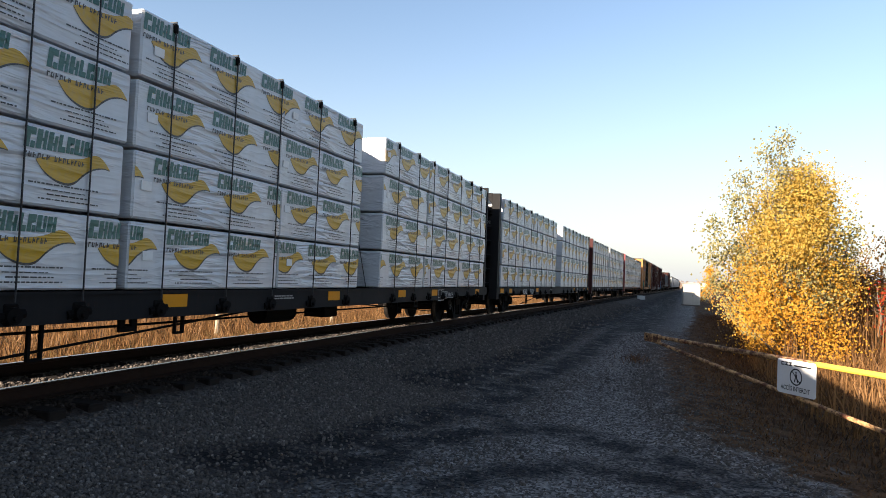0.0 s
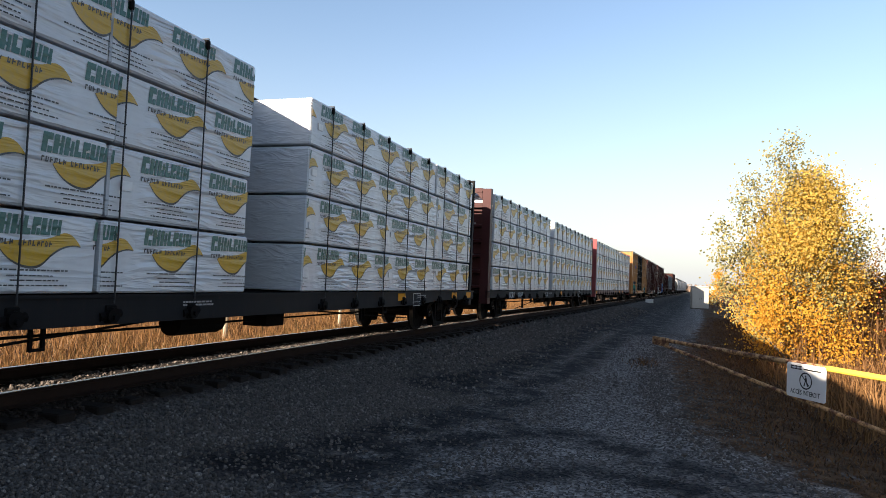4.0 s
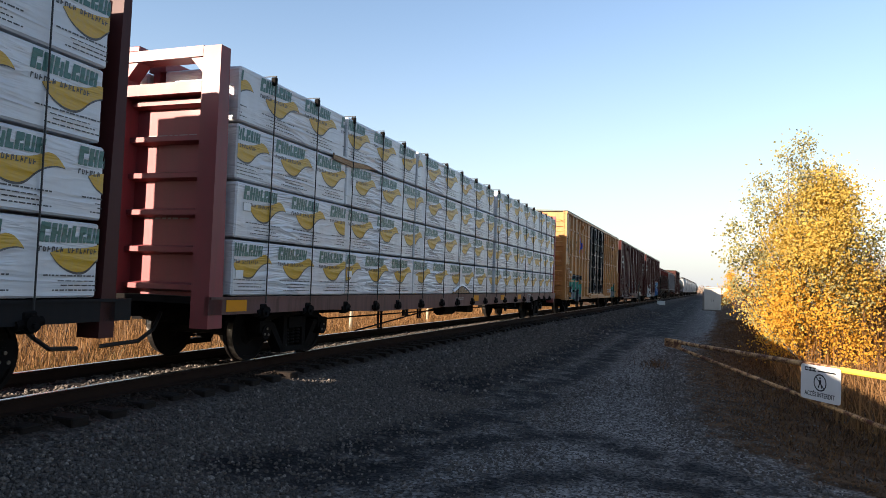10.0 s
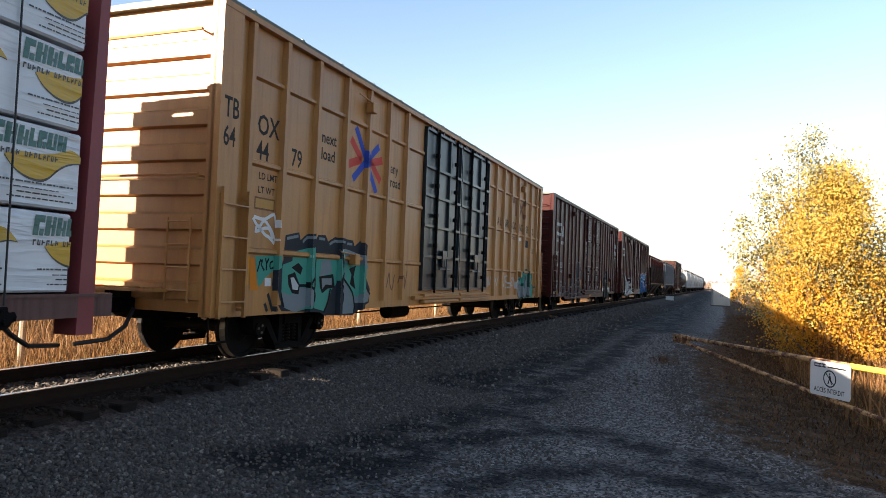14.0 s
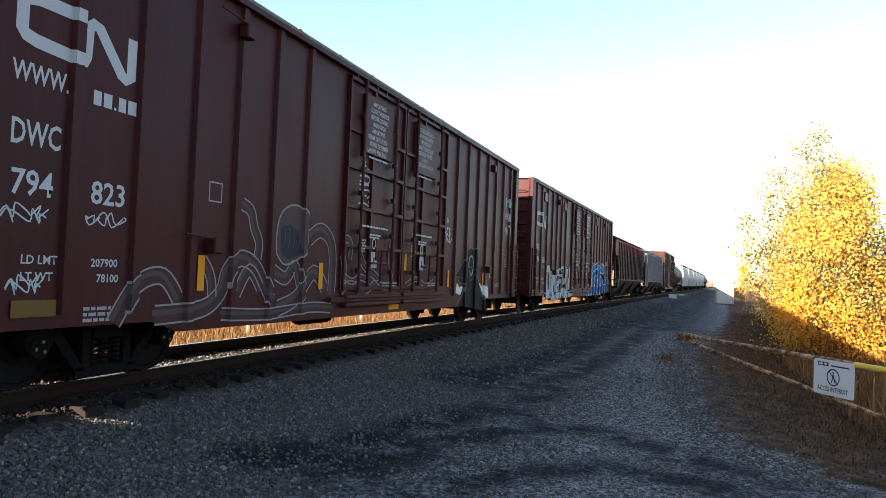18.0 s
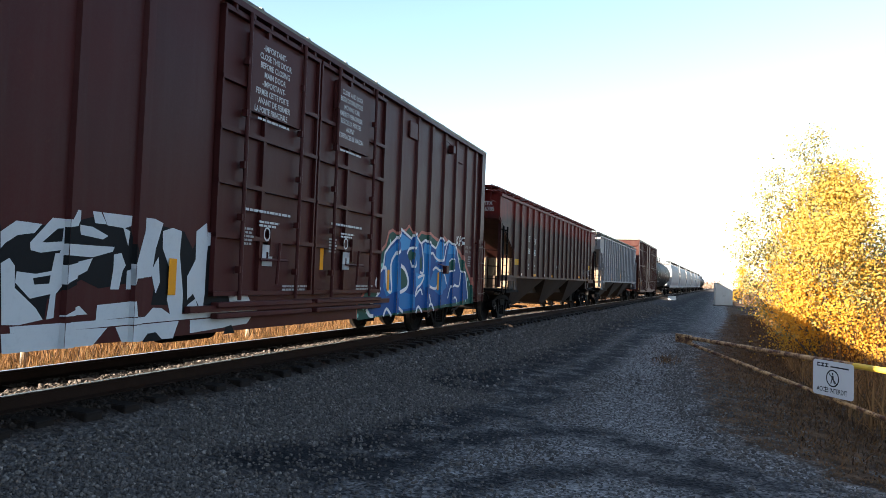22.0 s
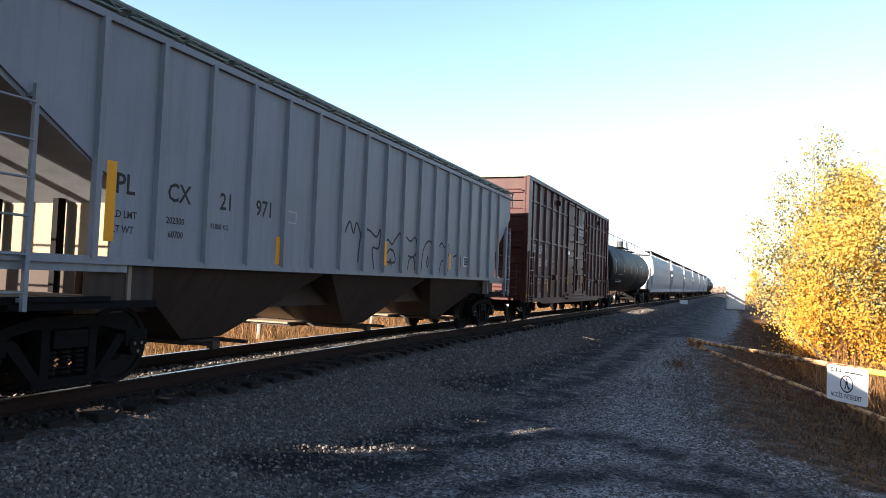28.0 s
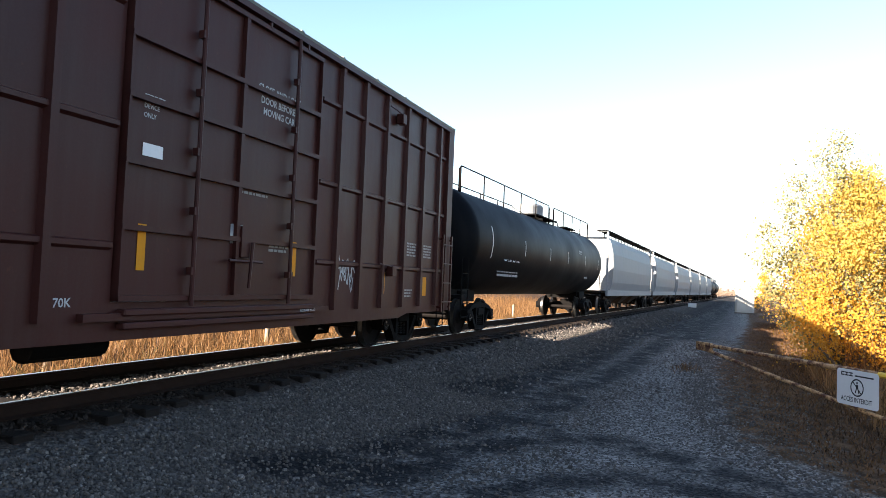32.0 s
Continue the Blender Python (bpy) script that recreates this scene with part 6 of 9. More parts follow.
def worm_mark(y, z, w, h, t):
    """The bent-pipe mark of the railway, as one thick line."""
    p = [(0.50, 1.0), (0.12, 1.0), (0.03, 0.94), (0.0, 0.85), (0.0, 0.35), (0.03, 0.26), (0.12, 0.2), (0.46, 0.14), (0.54, 0.16), (0.55, 0.25), (0.56, 0.88), (0.60, 0.95), (0.66, 0.92), (0.90, 0.12), (0.95, 0.06), (1.0, 0.12), (1.0, 0.98)]
    return ribbon([(y + a * w, z + b * h) for a, b in p], t)


# yellow pooled box car
TBP = [0.70, 1.56, 2.50, 3.49, 4.36, 5.25, 6.16, 12.98, 13.89, 14.80, 15.72, 16.62, 17.52, 18.42]
L = 19.2
tb = box_car("yellow ribbed box car with dark green doors and graffiti", 100.06, L, YELLOW_CAR, 4.90, TBP, (4.10, 2.87, 1.62), [(7.2, 9.7), (9.7, 12.2)], DOOR_GREEN, ROOF_GREEN, (2.6, 16.75), bottom=0.86, drop=0.16, door_cols=3, post_d=0.085, rod_mat=DARK)
write("TB", tb, on_side(1.5515, 0.04 - L / 2, 3.36, 0.28), DARK_STENCIL, 0.7)
write("64", tb, on_side(1.5515, 0.04 - L / 2, 2.98, 0.27), DARK_STENCIL, 0.7)
ident(tb, L, [("OX", 0.90, 3.30, 0.30, 0.85), ("44", 0.90, 2.94, 0.28, 0.8), ("79", 1.80, 2.98, 0.28, 0.8), ("next", 2.68, 3.52, 0.20, 1.0), ("load", 2.68, 3.24, 0.20, 1.0)], DARK_STENCIL)
ident(tb, L, [("any", 5.42, 3.42, 0.2, 1.0), ("road", 5.42, 3.14, 0.2, 1.0), ("LD LMT", 0.98, 2.66, 0.10, 1.0), ("LT WT", 0.98, 2.46, 0.10, 1.0)], DARK_STENCIL)
ident(tb, L, [("RA", 13.12, 3.02, 0.25, 0.9), ("IL", 13.56, 3.02, 0.25, 0.9), ("CAR", 14.02, 3.02, 0.25, 0.9), ("POO", 14.95, 3.02, 0.25, 0.88), ("LING", 15.82, 3.02, 0.25, 0.86), ("EXPE", 16.70, 3.02, 0.25, 0.86), ("RTS", 17.60, 3.0, 0.25, 0.88), ("XGH61C", 15.03, 2.68, 0.10, 1.0)], DARK_STENCIL)
lay = []
for y, z in ((3.80, 3.98), (5.02, 3.80), (3.74, 3.10), (4.96, 2.96)):
    up = math.copysign(0.13, z - 3.47)
    lay += [(q, LOGO_BLUE, 2) for q in ribbon([(y + (0.12 if y < 4.4 else -0.12), z + up * 0.3), (4.38, 3.47)], 0.14)]
    lay += [(q, LOGO_RED, 1) for q in ribbon([(y - (0.05 if y < 4.4 else -0.05), z - up * 1.6), (4.38 + (-0.20 if y < 4.4 else 0.20), 3.47)], 0.15)]
piece(tb, L, TBP, 0.13, 0.085, lay, "marking", "crossed red and blue arrow mark")
lay = [(q, LOGO_TAN, 1) for p in ([(14.9, 3.98), (15.62, 3.98)], [(15.0, 3.9), (15.02, 3.48)], [(15.52, 3.9), (15.58, 3.48)], [(15.9, 4.04), (16.28, 3.78), (15.95, 3.48)], [(16.62, 4.06), (16.3, 3.78), (16.6, 3.48)]) for q in ribbon(p, 0.19)]
piece(tb, L, TBP, 0.13, 0.085, lay, "marking", "old dark brown mark")
lay = []
lay.append(([(1.75, 1.51), (1.78, 1.90), (2.16, 1.97), (2.21, 1.85), (2.38, 1.95), (2.56, 1.98), (2.68, 1.89), (2.75, 1.97), (2.99, 1.98), (3.08, 1.88), (3.31, 1.97), (3.56, 1.96), (3.71, 1.96), (3.98, 1.95), (4.05, 1.85), (4.26, 1.96), (4.50, 1.84), (4.62, 1.61), (4.52, 1.34), (4.74, 1.07), (4.72, 0.81), (4.05, 0.59), (3.04, 0.63), (2.89, 0.69), (1.76, 0.74), (1.57, 0.92), (1.48, 1.14), (1.50, 1.37), (1.64, 1.52)], SPRAY_SLATE, 1))
lay += [(q, SPRAY_GREY, 2) for q in ribbon(smooth([(1.82, 1.85), (2.14, 1.91)], 2), 0.045)]
lay += [(q, SPRAY_GREY, 2) for q in ribbon(smooth([(2.28, 1.82), (2.40, 1.90), (2.61, 1.91)], 2), 0.045)]
lay += [(q, SPRAY_GREY, 2) for q in ribbon(smooth([(2.78, 1.91), (2.97, 1.91)], 2), 0.045)]
lay += [(q, SPRAY_GREY, 2) for q in ribbon(smooth([(3.13, 1.83), (3.31, 1.90), (3.57, 1.89)], 2), 0.045)]
lay += [(q, SPRAY_GREY, 2) for q in ribbon(smooth([(3.76, 1.88), (3.95, 1.88)], 2), 0.045)]
lay.append(([(1.75, 1.45), (2.00, 1.51), (2.00, 1.65), (2.57, 1.76), (2.67, 1.40), (2.57, 1.18), (2.70, 1.02), (2.68, 0.87), (2.55, 0.77), (2.12, 0.71), (1.80, 0.80), (1.68, 1.09), (1.67, 1.32)], SPRAY_TEAL, 2))
lay.append(([(1.74, 1.03), (1.98, 0.98), (2.26, 1.10), (2.62, 1.08), (2.70, 0.98), (2.64, 0.83), (2.12, 0.71), (1.82, 0.80)], SPRAY_GREY, 3))
lay.append(([(1.88, 1.29), (2.08, 1.34), (2.24, 1.13), (2.21, 0.99), (2.02, 1.01), (1.91, 1.14)], SPRAY_BLACK, 4))
lay.append(([(1.96, 1.25), (2.05, 1.26), (2.20, 1.13), (2.18, 1.06), (2.03, 1.07)], SPRAY_SILVER, 5))
lay.append(([(1.98, 1.41), (2.17, 1.49), (2.30, 1.41), (2.25, 1.30), (2.12, 1.35)], SPRAY_BLACK, 4))
lay.append(([(2.69, 1.56), (2.97, 1.61), (3.45, 1.60), (3.52, 1.35), (3.40, 1.14), (3.27, 1.08), (3.13, 0.84), (3.04, 0.70), (2.71, 0.76), (2.70, 1.02), (2.73, 1.14)], SPRAY_TEAL, 3))
lay.append(([(2.88, 1.54), (3.18, 1.58), (3.25, 1.35), (2.99, 1.31), (2.85, 1.26)], SPRAY_GREY, 4))
lay.append(([(2.82, 1.28), (3.29, 1.33), (3.36, 1.10), (3.12, 1.08), (2.94, 1.00), (2.86, 1.10)], SPRAY_BLACK, 5))
lay.append(([(2.90, 1.25), (3.24, 1.26), (3.25, 1.14), (3.04, 1.15), (2.94, 1.07)], SPRAY_GREY, 6))
lay.append(([(3.45, 1.77), (3.66, 1.79), (4.48, 1.68), (4.63, 1.49), (4.47, 1.34), (4.56, 1.14), (4.74, 0.99), (4.68, 0.83), (4.12, 0.81), (4.08, 0.63), (3.57, 0.63), (3.69, 0.97), (3.51, 1.11), (3.57, 1.43)], SPRAY_GREY, 3))
lay.append(([(3.68, 1.54), (4.43, 1.51), (4.44, 1.34), (4.53, 1.11), (4.21, 0.92), (4.02, 0.96), (3.76, 1.18)], SPRAY_TEAL, 4))
lay.append(([(3.86, 1.43), (4.12, 1.50), (4.04, 1.29), (4.14, 1.06), (3.91, 1.16), (3.96, 1.33)], SPRAY_BLACK, 5))
lay += [(q, SPRAY_BLACK, 7) for q in ribbon(smooth([(2.66, 1.79), (2.67, 1.40), (2.44, 1.13), (2.67, 1.05), (2.70, 0.89), (2.55, 0.75)], 3), 0.045)]
lay += [(q, SPRAY_BLACK, 7) for q in ribbon(smooth([(2.44, 1.13), (2.22, 1.13)], 3), 0.045)]
lay += [(q, SPRAY_BLACK, 7) for q in ribbon(smooth([(3.56, 1.60), (3.57, 1.39), (3.47, 1.16), (3.69, 0.97), (3.60, 0.65)], 3), 0.045)]
lay += [(q, SPRAY_BLACK, 7) for q in ribbon(smooth([(3.21, 1.08), (3.13, 0.84), (3.01, 0.68)], 3), 0.045)]
lay += [(q, SPRAY_BLACK, 7) for q in ribbon(smooth([(3.67, 1.25), (4.02, 1.00), (4.13, 0.70)], 3), 0.045)]
lay += [(q, SPRAY_BLACK, 7) for q in ribbon(smooth([(4.47, 1.37), (4.56, 1.12), (4.74, 0.97)], 3), 0.045)]
lay += [(q, SPRAY_BLACK, 7) for q in ribbon(smooth([(1.66, 1.37), (1.68, 1.09), (1.80, 0.80)], 3), 0.045)]
lay += [(q, SPRAY_PALE, 6) for q in ribbon(smooth([(2.57, 1.75), (2.62, 1.40)], 3), 0.035)]
lay += [(q, SPRAY_PALE, 6) for q in ribbon(smooth([(3.46, 1.76), (3.60, 1.46)], 3), 0.035)]
lay += [(q, SPRAY_PALE, 6) for q in ribbon(smooth([(2.02, 1.61), (2.49, 1.60)], 3), 0.035)]
lay.append(([(1.03, 1.55), (1.59, 1.58), (1.59, 1.40), (1.27, 1.23), (1.22, 1.15), (1.12, 1.12)], SPRAY_TEAL, 2))
lay.append(([(0.90, 1.52), (1.01, 1.53), (1.13, 1.06), (0.94, 1.07)], SPRAY_ORANGE, 1))
lay.append(([(1.28, 1.24), (1.44, 1.24), (1.45, 1.12), (1.29, 1.12)], SPRAY_WHITE, 3))
lay += [(q, SPRAY_BLACK, 4) for q in ribbon(smooth([(1.09, 1.33), (1.16, 1.51)], 2), 0.030)]
lay += [(q, SPRAY_BLACK, 4) for q in ribbon(smooth([(1.12, 1.46), (1.21, 1.50), (1.18, 1.43), (1.26, 1.35)], 2), 0.030)]
lay += [(q, SPRAY_BLACK, 4) for q in ribbon(smooth([(1.28, 1.53), (1.31, 1.45), (1.36, 1.53), (1.31, 1.45), (1.31, 1.35)], 2), 0.030)]
lay += [(q, SPRAY_BLACK, 4) for q in ribbon(smooth([(1.47, 1.49), (1.40, 1.46), (1.41, 1.38), (1.50, 1.40)], 2), 0.030)]
lay += [(q, SPRAY_SLATE, 2) for q in ribbon(smooth([(1.38, 1.01), (1.52, 0.75)], 2), 0.060)]
lay += [(q, SPRAY_SLATE, 2) for q in ribbon(smooth([(1.31, 0.87), (1.38, 0.75)], 2), 0.060)]
lay += [(q, SPRAY_WHITE, 1) for q in ribbon(smooth([(0.93, 2.09), (1.08, 1.97), (1.21, 2.07), (1.39, 1.95), (1.51, 1.79)], 3), 0.050)]
lay += [(q, SPRAY_WHITE, 1) for q in ribbon(smooth([(1.01, 1.88), (1.05, 1.99), (1.22, 1.88), (1.36, 1.83), (1.49, 1.75)], 3), 0.050)]
lay += [(q, SPRAY_WHITE, 1) for q in ribbon(smooth([(0.95, 2.11), (1.21, 2.09), (1.45, 2.18), (1.51, 1.99)], 3), 0.050)]
lay += [(q, SPRAY_WHITE, 1) for q in ribbon(smooth([(1.02, 1.90), (1.32, 1.97), (1.43, 1.81)], 3), 0.050)]
piece(tb, L, TBP, 0.13, 0.085, lay, "graffiti", "grey and teal graffiti with black outline")
lay = []
lay += [([(15.99, 1.28), (16.12, 1.38), (16.03, 1.57), (16.20, 1.60), (16.26, 1.65), (16.32, 1.60), (16.55, 1.62), (16.69, 1.70), (16.87, 1.68), (16.99, 1.61), (17.10, 1.71), (17.21, 1.75), (17.38, 1.74), (17.49, 1.66), (17.57, 1.69), (17.70, 1.61), (17.73, 1.53), (17.98, 1.58), (18.12, 1.64), (18.18, 1.57), (18.13, 1.23), (18.38, 1.11), (18.33, 0.70), (17.64, 0.73), (17.13, 0.69), (16.97, 0.77), (16.85, 0.86), (16.71, 0.87), (16.58, 0.71), (16.35, 0.70), (16.16, 0.75), (16.04, 0.92)], SPRAY_GREEN, 1)]
lay += [([(16.08, 1.55), (16.66, 1.61), (16.69, 1.47), (16.66, 1.30), (16.52, 1.18), (16.38, 1.18), (16.28, 1.29), (16.44, 1.30), (16.49, 1.40), (16.44, 1.46), (16.27, 1.37), (16.17, 1.39)], SPRAY_TEAL, 2), ([(16.05, 1.28), (16.15, 1.35), (16.28, 1.33), (16.38, 1.17), (16.66, 1.11), (16.67, 0.87), (16.55, 0.72), (16.35, 0.71), (16.17, 0.81), (16.05, 1.05)], SPRAY_GREY, 3), ([(16.21, 1.15), (16.25, 1.22), (16.35, 1.18), (16.39, 1.02), (16.35, 0.96), (16.27, 0.99)], SPRAY_GREEN, 4), ([(16.25, 1.15), (16.31, 1.17), (16.36, 1.06), (16.35, 0.98), (16.28, 1.02)], SPRAY_FAINT, 5), ([(16.73, 1.64), (16.83, 1.66), (16.91, 1.60), (16.96, 1.33), (16.79, 1.27), (16.82, 1.39), (16.91, 1.42), (16.78, 1.44)], SPRAY_TEAL, 2)]
lay += [([(16.83, 1.24), (17.03, 1.26), (17.06, 1.07), (16.89, 1.01), (16.94, 0.95), (16.81, 0.89), (16.75, 0.92), (16.75, 1.13)], SPRAY_TEAL, 2), ([(17.01, 1.57), (17.46, 1.57), (17.48, 1.35), (17.40, 1.20), (17.51, 1.06), (17.64, 0.74), (17.54, 0.73), (17.37, 0.91), (17.25, 0.73), (17.13, 0.74), (16.95, 0.92), (17.07, 1.04), (17.09, 1.25)], SPRAY_GREY, 2), ([(17.01, 1.59), (17.46, 1.58), (17.45, 1.50), (17.15, 1.49), (17.09, 1.31)], SPRAY_TEAL, 3), ([(17.06, 1.62), (17.14, 1.68), (17.43, 1.68), (17.46, 1.60)], SPRAY_TEAL, 3), ([(17.13, 1.31), (17.14, 1.49), (17.24, 1.54), (17.30, 1.46), (17.20, 1.34)], SPRAY_GREEN, 4), ([(17.49, 1.57), (17.75, 1.54), (17.81, 0.87), (17.53, 0.84), (17.49, 1.19)], SPRAY_GREY, 3)]
lay += [([(17.79, 1.52), (18.08, 1.58), (18.09, 1.26), (18.14, 1.18), (18.35, 1.10), (18.28, 0.71), (18.07, 0.72), (17.83, 1.03), (17.80, 1.13), (17.93, 1.06), (17.93, 1.39), (17.80, 1.29)], SPRAY_TEAL, 3)]
for path in ([(17.48, 1.57), (17.48, 1.25), (17.53, 1.06)], [(16.69, 1.61), (16.69, 1.24), (16.71, 0.90)], [(16.99, 1.57), (17.04, 1.30), (17.07, 1.05)], [(16.40, 1.14), (16.67, 1.18), (16.79, 1.27)], [(17.78, 1.39), (17.78, 1.13), (17.93, 1.05)]):
    lay += [(q, SPRAY_GREEN, 6) for q in ribbon(smooth(path), 0.035)]
for path in ([(15.19, 1.36), (15.44, 1.41), (15.16, 1.14), (15.41, 1.18)], [(15.49, 1.10), (15.54, 1.39), (15.65, 1.10)], [(15.78, 1.31), (15.66, 1.22), (15.70, 1.05), (15.91, 1.10)], [(14.73, 1.44), (14.52, 1.45), (14.5, 1.28), (14.83, 1.21), (14.86, 1.10), (14.51, 1.08)]):
    lay += [(q, SPRAY_SILVER, 1) for q in ribbon(smooth(path, 3), 0.05)]
for i, (a, w) in enumerate(((12.4, 0.4), (13.1, 0.5), (14.0, 0.35))):
    lay += [(q, SPRAY_SILVER, 1) for q in ribbon(scrawl(a, 1.08, w, 0.40, 20 + i, 6), 0.05)]
for i, (a, w) in enumerate(((5.35, 0.5), (6.05, 0.45))):
    lay += [(q, LOGO_TAN, 1) for q in ribbon(scrawl(a, 1.0, w, 0.5, 40 + i, 6), 0.04)]
piece(tb, L, TBP, 0.13, 0.085, lay, "graffiti", "teal and grey graffiti with white letters")
badge(tb, L, [(0.78, 0.90, 1.14, 1.55, REFLECTOR), (16.96, 17.41, 2.50, 2.75, SPRAY_SLATE), (16.12, 16.38, 2.68, 2.78, TAG), (0.95, 1.45, 2.22, 2.40, LOGO_TAN)])
badge(tb, L, [(0.975, 1.425, 2.245, 2.375, TAN_PLATE)], 1.4635)


sp = Mesh(-L / 2)
frame_mark(sp, 1.4625, 17.86, 18.3, 2.33, 2.50, LOGO_TAN)
small_print(sp, 1.4625, 17.90, 2.44, 3, 0.36, 0.022, LOGO_TAN, 8)
tagged(part("stencil", sp, tb, "small framed notice"), kind="stuff")


# brown railway box cars
def cn_car(u0, number, seed, label):
    L = 19.3
    posts = [0.89, 1.75, 2.64, 3.55, 4.38, 5.25, 6.14, 13.34, 14.23, 15.11, 16.01, 16.87, 17.72, 18.55]
    car = box_car(label, u0, L, BROWN_CAR, 4.93, posts, (), [(7.35, 9.85), (9.85, 12.45)], BROWN_CAR, ROOF_GREEN, (2.7, 17.05), bottom=0.84, drop=0.30, sill_from=3.4, door_cols=3, post_d=0.055, post_w=0.15, stiles=(0, 0.41, 1), rods=(0.215, 0.775))
    piece(car, L, posts, 0.15, 0.055, [(q, WHITE_PAINT, 1) for q in worm_mark(1.14, 3.28, 1.32, 0.50, 0.13)], "marking", "white bent-line railway mark")
    a, b = number
    ident(car, L, [("DWC", 1.04, 2.40, 0.24, 0.66), (a, 1.07, 1.94, 0.24, 0.92), (b, 1.97, 1.94, 0.24, 0.95), ("LD LMT", 1.22, 1.30, 0.085, 1.0), ("LT WT", 1.22, 1.14, 0.085, 1.0), (("207900", "208400")[seed], 2.02, 1.29, 0.085, 1.0), (("78100", "77600")[seed], 2.10, 1.13, 0.085, 1.0)], WHITE_PAINT)
    sp = Mesh(-L / 2)
    if not seed:
        ident(car, L, [("WWW.", 1.03, 2.98, 0.19, 0.70)], WHITE_PAINT)
        for a_, w_ in ((1.98, 0.10), (2.11, 0.11), (2.25, 0.03), (2.31, 0.10), (2.44, 0.12)):
            sp.face([(1.4625, a_, 2.95), (1.4625, a_ + w_, 2.95), (1.4625, a_ + w_, 2.98 if w_ < 0.05 else 3.10), (1.4625, a_, 2.98 if w_ < 0.05 else 3.10)], WHITE_PAINT)
    frame_mark(sp, 1.463, 3.84, 4.10, 2.16, 2.42, GREY_STENCIL)
    for y, z, n, w in ((18.18, 1.90, 5, 0.30), (17.15, 1.1, 2, 0.5), (2.0, 0.84, 3, 0.5), (0.25, 0.86, 2, 0.5)):
        small_print(sp, 1.4625 if y > 1 else 1.5515, y, z, n, w, 0.035, GREY_STENCIL, 9)
    ident(car, L, [("EXH 17-0", 17.79, 2.14, 0.072, 0.75), ("W 9-4", 18.22, 2.14, 0.072, 0.75), ("EXW 10-8", 17.79, 2.02, 0.072, 0.75), ("H 15-1", 18.22, 2.02, 0.072, 0.75)], GREY_STENCIL)
    frame_mark(sp, 1.463, 16.55, 16.95, 1.30, 1.58, WHITE_PAINT)
    tagged(part("stencil", sp, car, "small white stencils"), kind="stuff")
    tags = [(q, SPRAY_SILVER if not seed else SPRAY_FAINT, 1) for y, z, w in ((1.0, 1.66, 0.52), (1.95, 1.68, 0.5), (1.1, 1.0, 0.4)) for k in (0, 1) for q in ribbon(scrawl(y + 0.05 * k, z + 0.03 * k, w, 0.17, 400 + seed * 20 + int(y * 9) + k, 9), 0.016)]
    piece(car, L, posts, 0.15, 0.055, tags, "graffiti", "small scribbled tags")
    x = 1.548
    for i, rows in enumerate((["-IMPORTANT-", "CLOSE THIS DOOR", "BEFORE CLOSING", "MAIN DOOR", "-IMPORTANT-", "FERMER CETTE PORTE", "AVANT DE FERMER", "LA PORTE PRINCIPALE"], ["CLOSE AND LOCK", "BOTH DOORS BEFORE", "MOVING CAR", "FERMER ET VERROUILLER", "LES DEUX PORTES", "AVANT", "DE DEPLACER LE WAGON"])):
        y0 = (8.02, 10.42)[i]
        pl = Mesh(-L / 2).box(1.49, 1.546, y0 - 0.05, y0 + 1.25, 3.52, 4.60, BROWN_CAR)
        part("panel", pl, car, "door notice panel")
        for k, row in enumerate(rows):
            write(row, car, on_side(x, y0 - L / 2 + 0.02 + 0.02 * (18 - len(row)), 4.42 - k * 0.125, 0.085), WHITE_PAINT, 0.80 if len(row) < 17 else 0.70)
        y1 = (8.05, 10.45)[i]
        sm = Mesh(-L / 2)
        small_print(sm, x, y1 + 0.1, 3.44, 1, 1.0, 0.035, WHITE_PAINT, 3)
        small_print(sm, x, y1 - 0.1, 2.16, 1, 1.4, 0.035, WHITE_PAINT, 3)
        frame_mark(sm, x, y1 + 0.35, y1 + 0.6, 1.42, 1.72, WHITE_PAINT, 0.10)
        small_print(sm, x, y1 + 0.25, 2.02, 2, 0.5, 0.03, WHITE_PAINT, 2)
        small_print(sm, x, y1 + 0.9, 1.12, 2, 0.7, 0.03, GREY_STENCIL, 2)
        small_print(sm, x, y1 - 0.15, 1.9, 5, 0.3, 0.03, GREY_STENCIL, 12)
        ring = [(y1 + 0.45 + 0.07 * math.cos(k), 1.87 + 0.09 * math.sin(k)) for k in np.linspace(0, 6.2832, 13)]
        for q in ribbon(ring, 0.025):
            sm.face([(x, a_, b_) for a_, b_ in q], WHITE_PAINT)
        tagged(part("stencil", sm, car, "white door stencils"), kind="stuff")
    badge(car, L, [(1.18, 1.66, 0.80, 0.96, DULL_OCHRE), (3.68, 3.81, 1.03, 1.47, REFLECTOR), (6.63, 6.76, 1.03, 1.46, REFLECTOR), (10.14, 10.25, 1.40, 1.80, REFLECTOR), (15.78, 15.89, 1.04, 1.46, REFLECTOR), (12.85, 12.96, 1.04, 1.46, REFLECTOR)], 1.4805)
    if seed:
        for y in (2.05, 5.55, 13.7, 16.9):
            hat = Mesh(-L / 2)
            hat.bbox(1.46, 1.51, y, y + 0.45, 4.30, 4.66, BROWN_CAR, 0.012)
            part("hatch", hat, car, "small square wall hatch")
    return car, L, posts


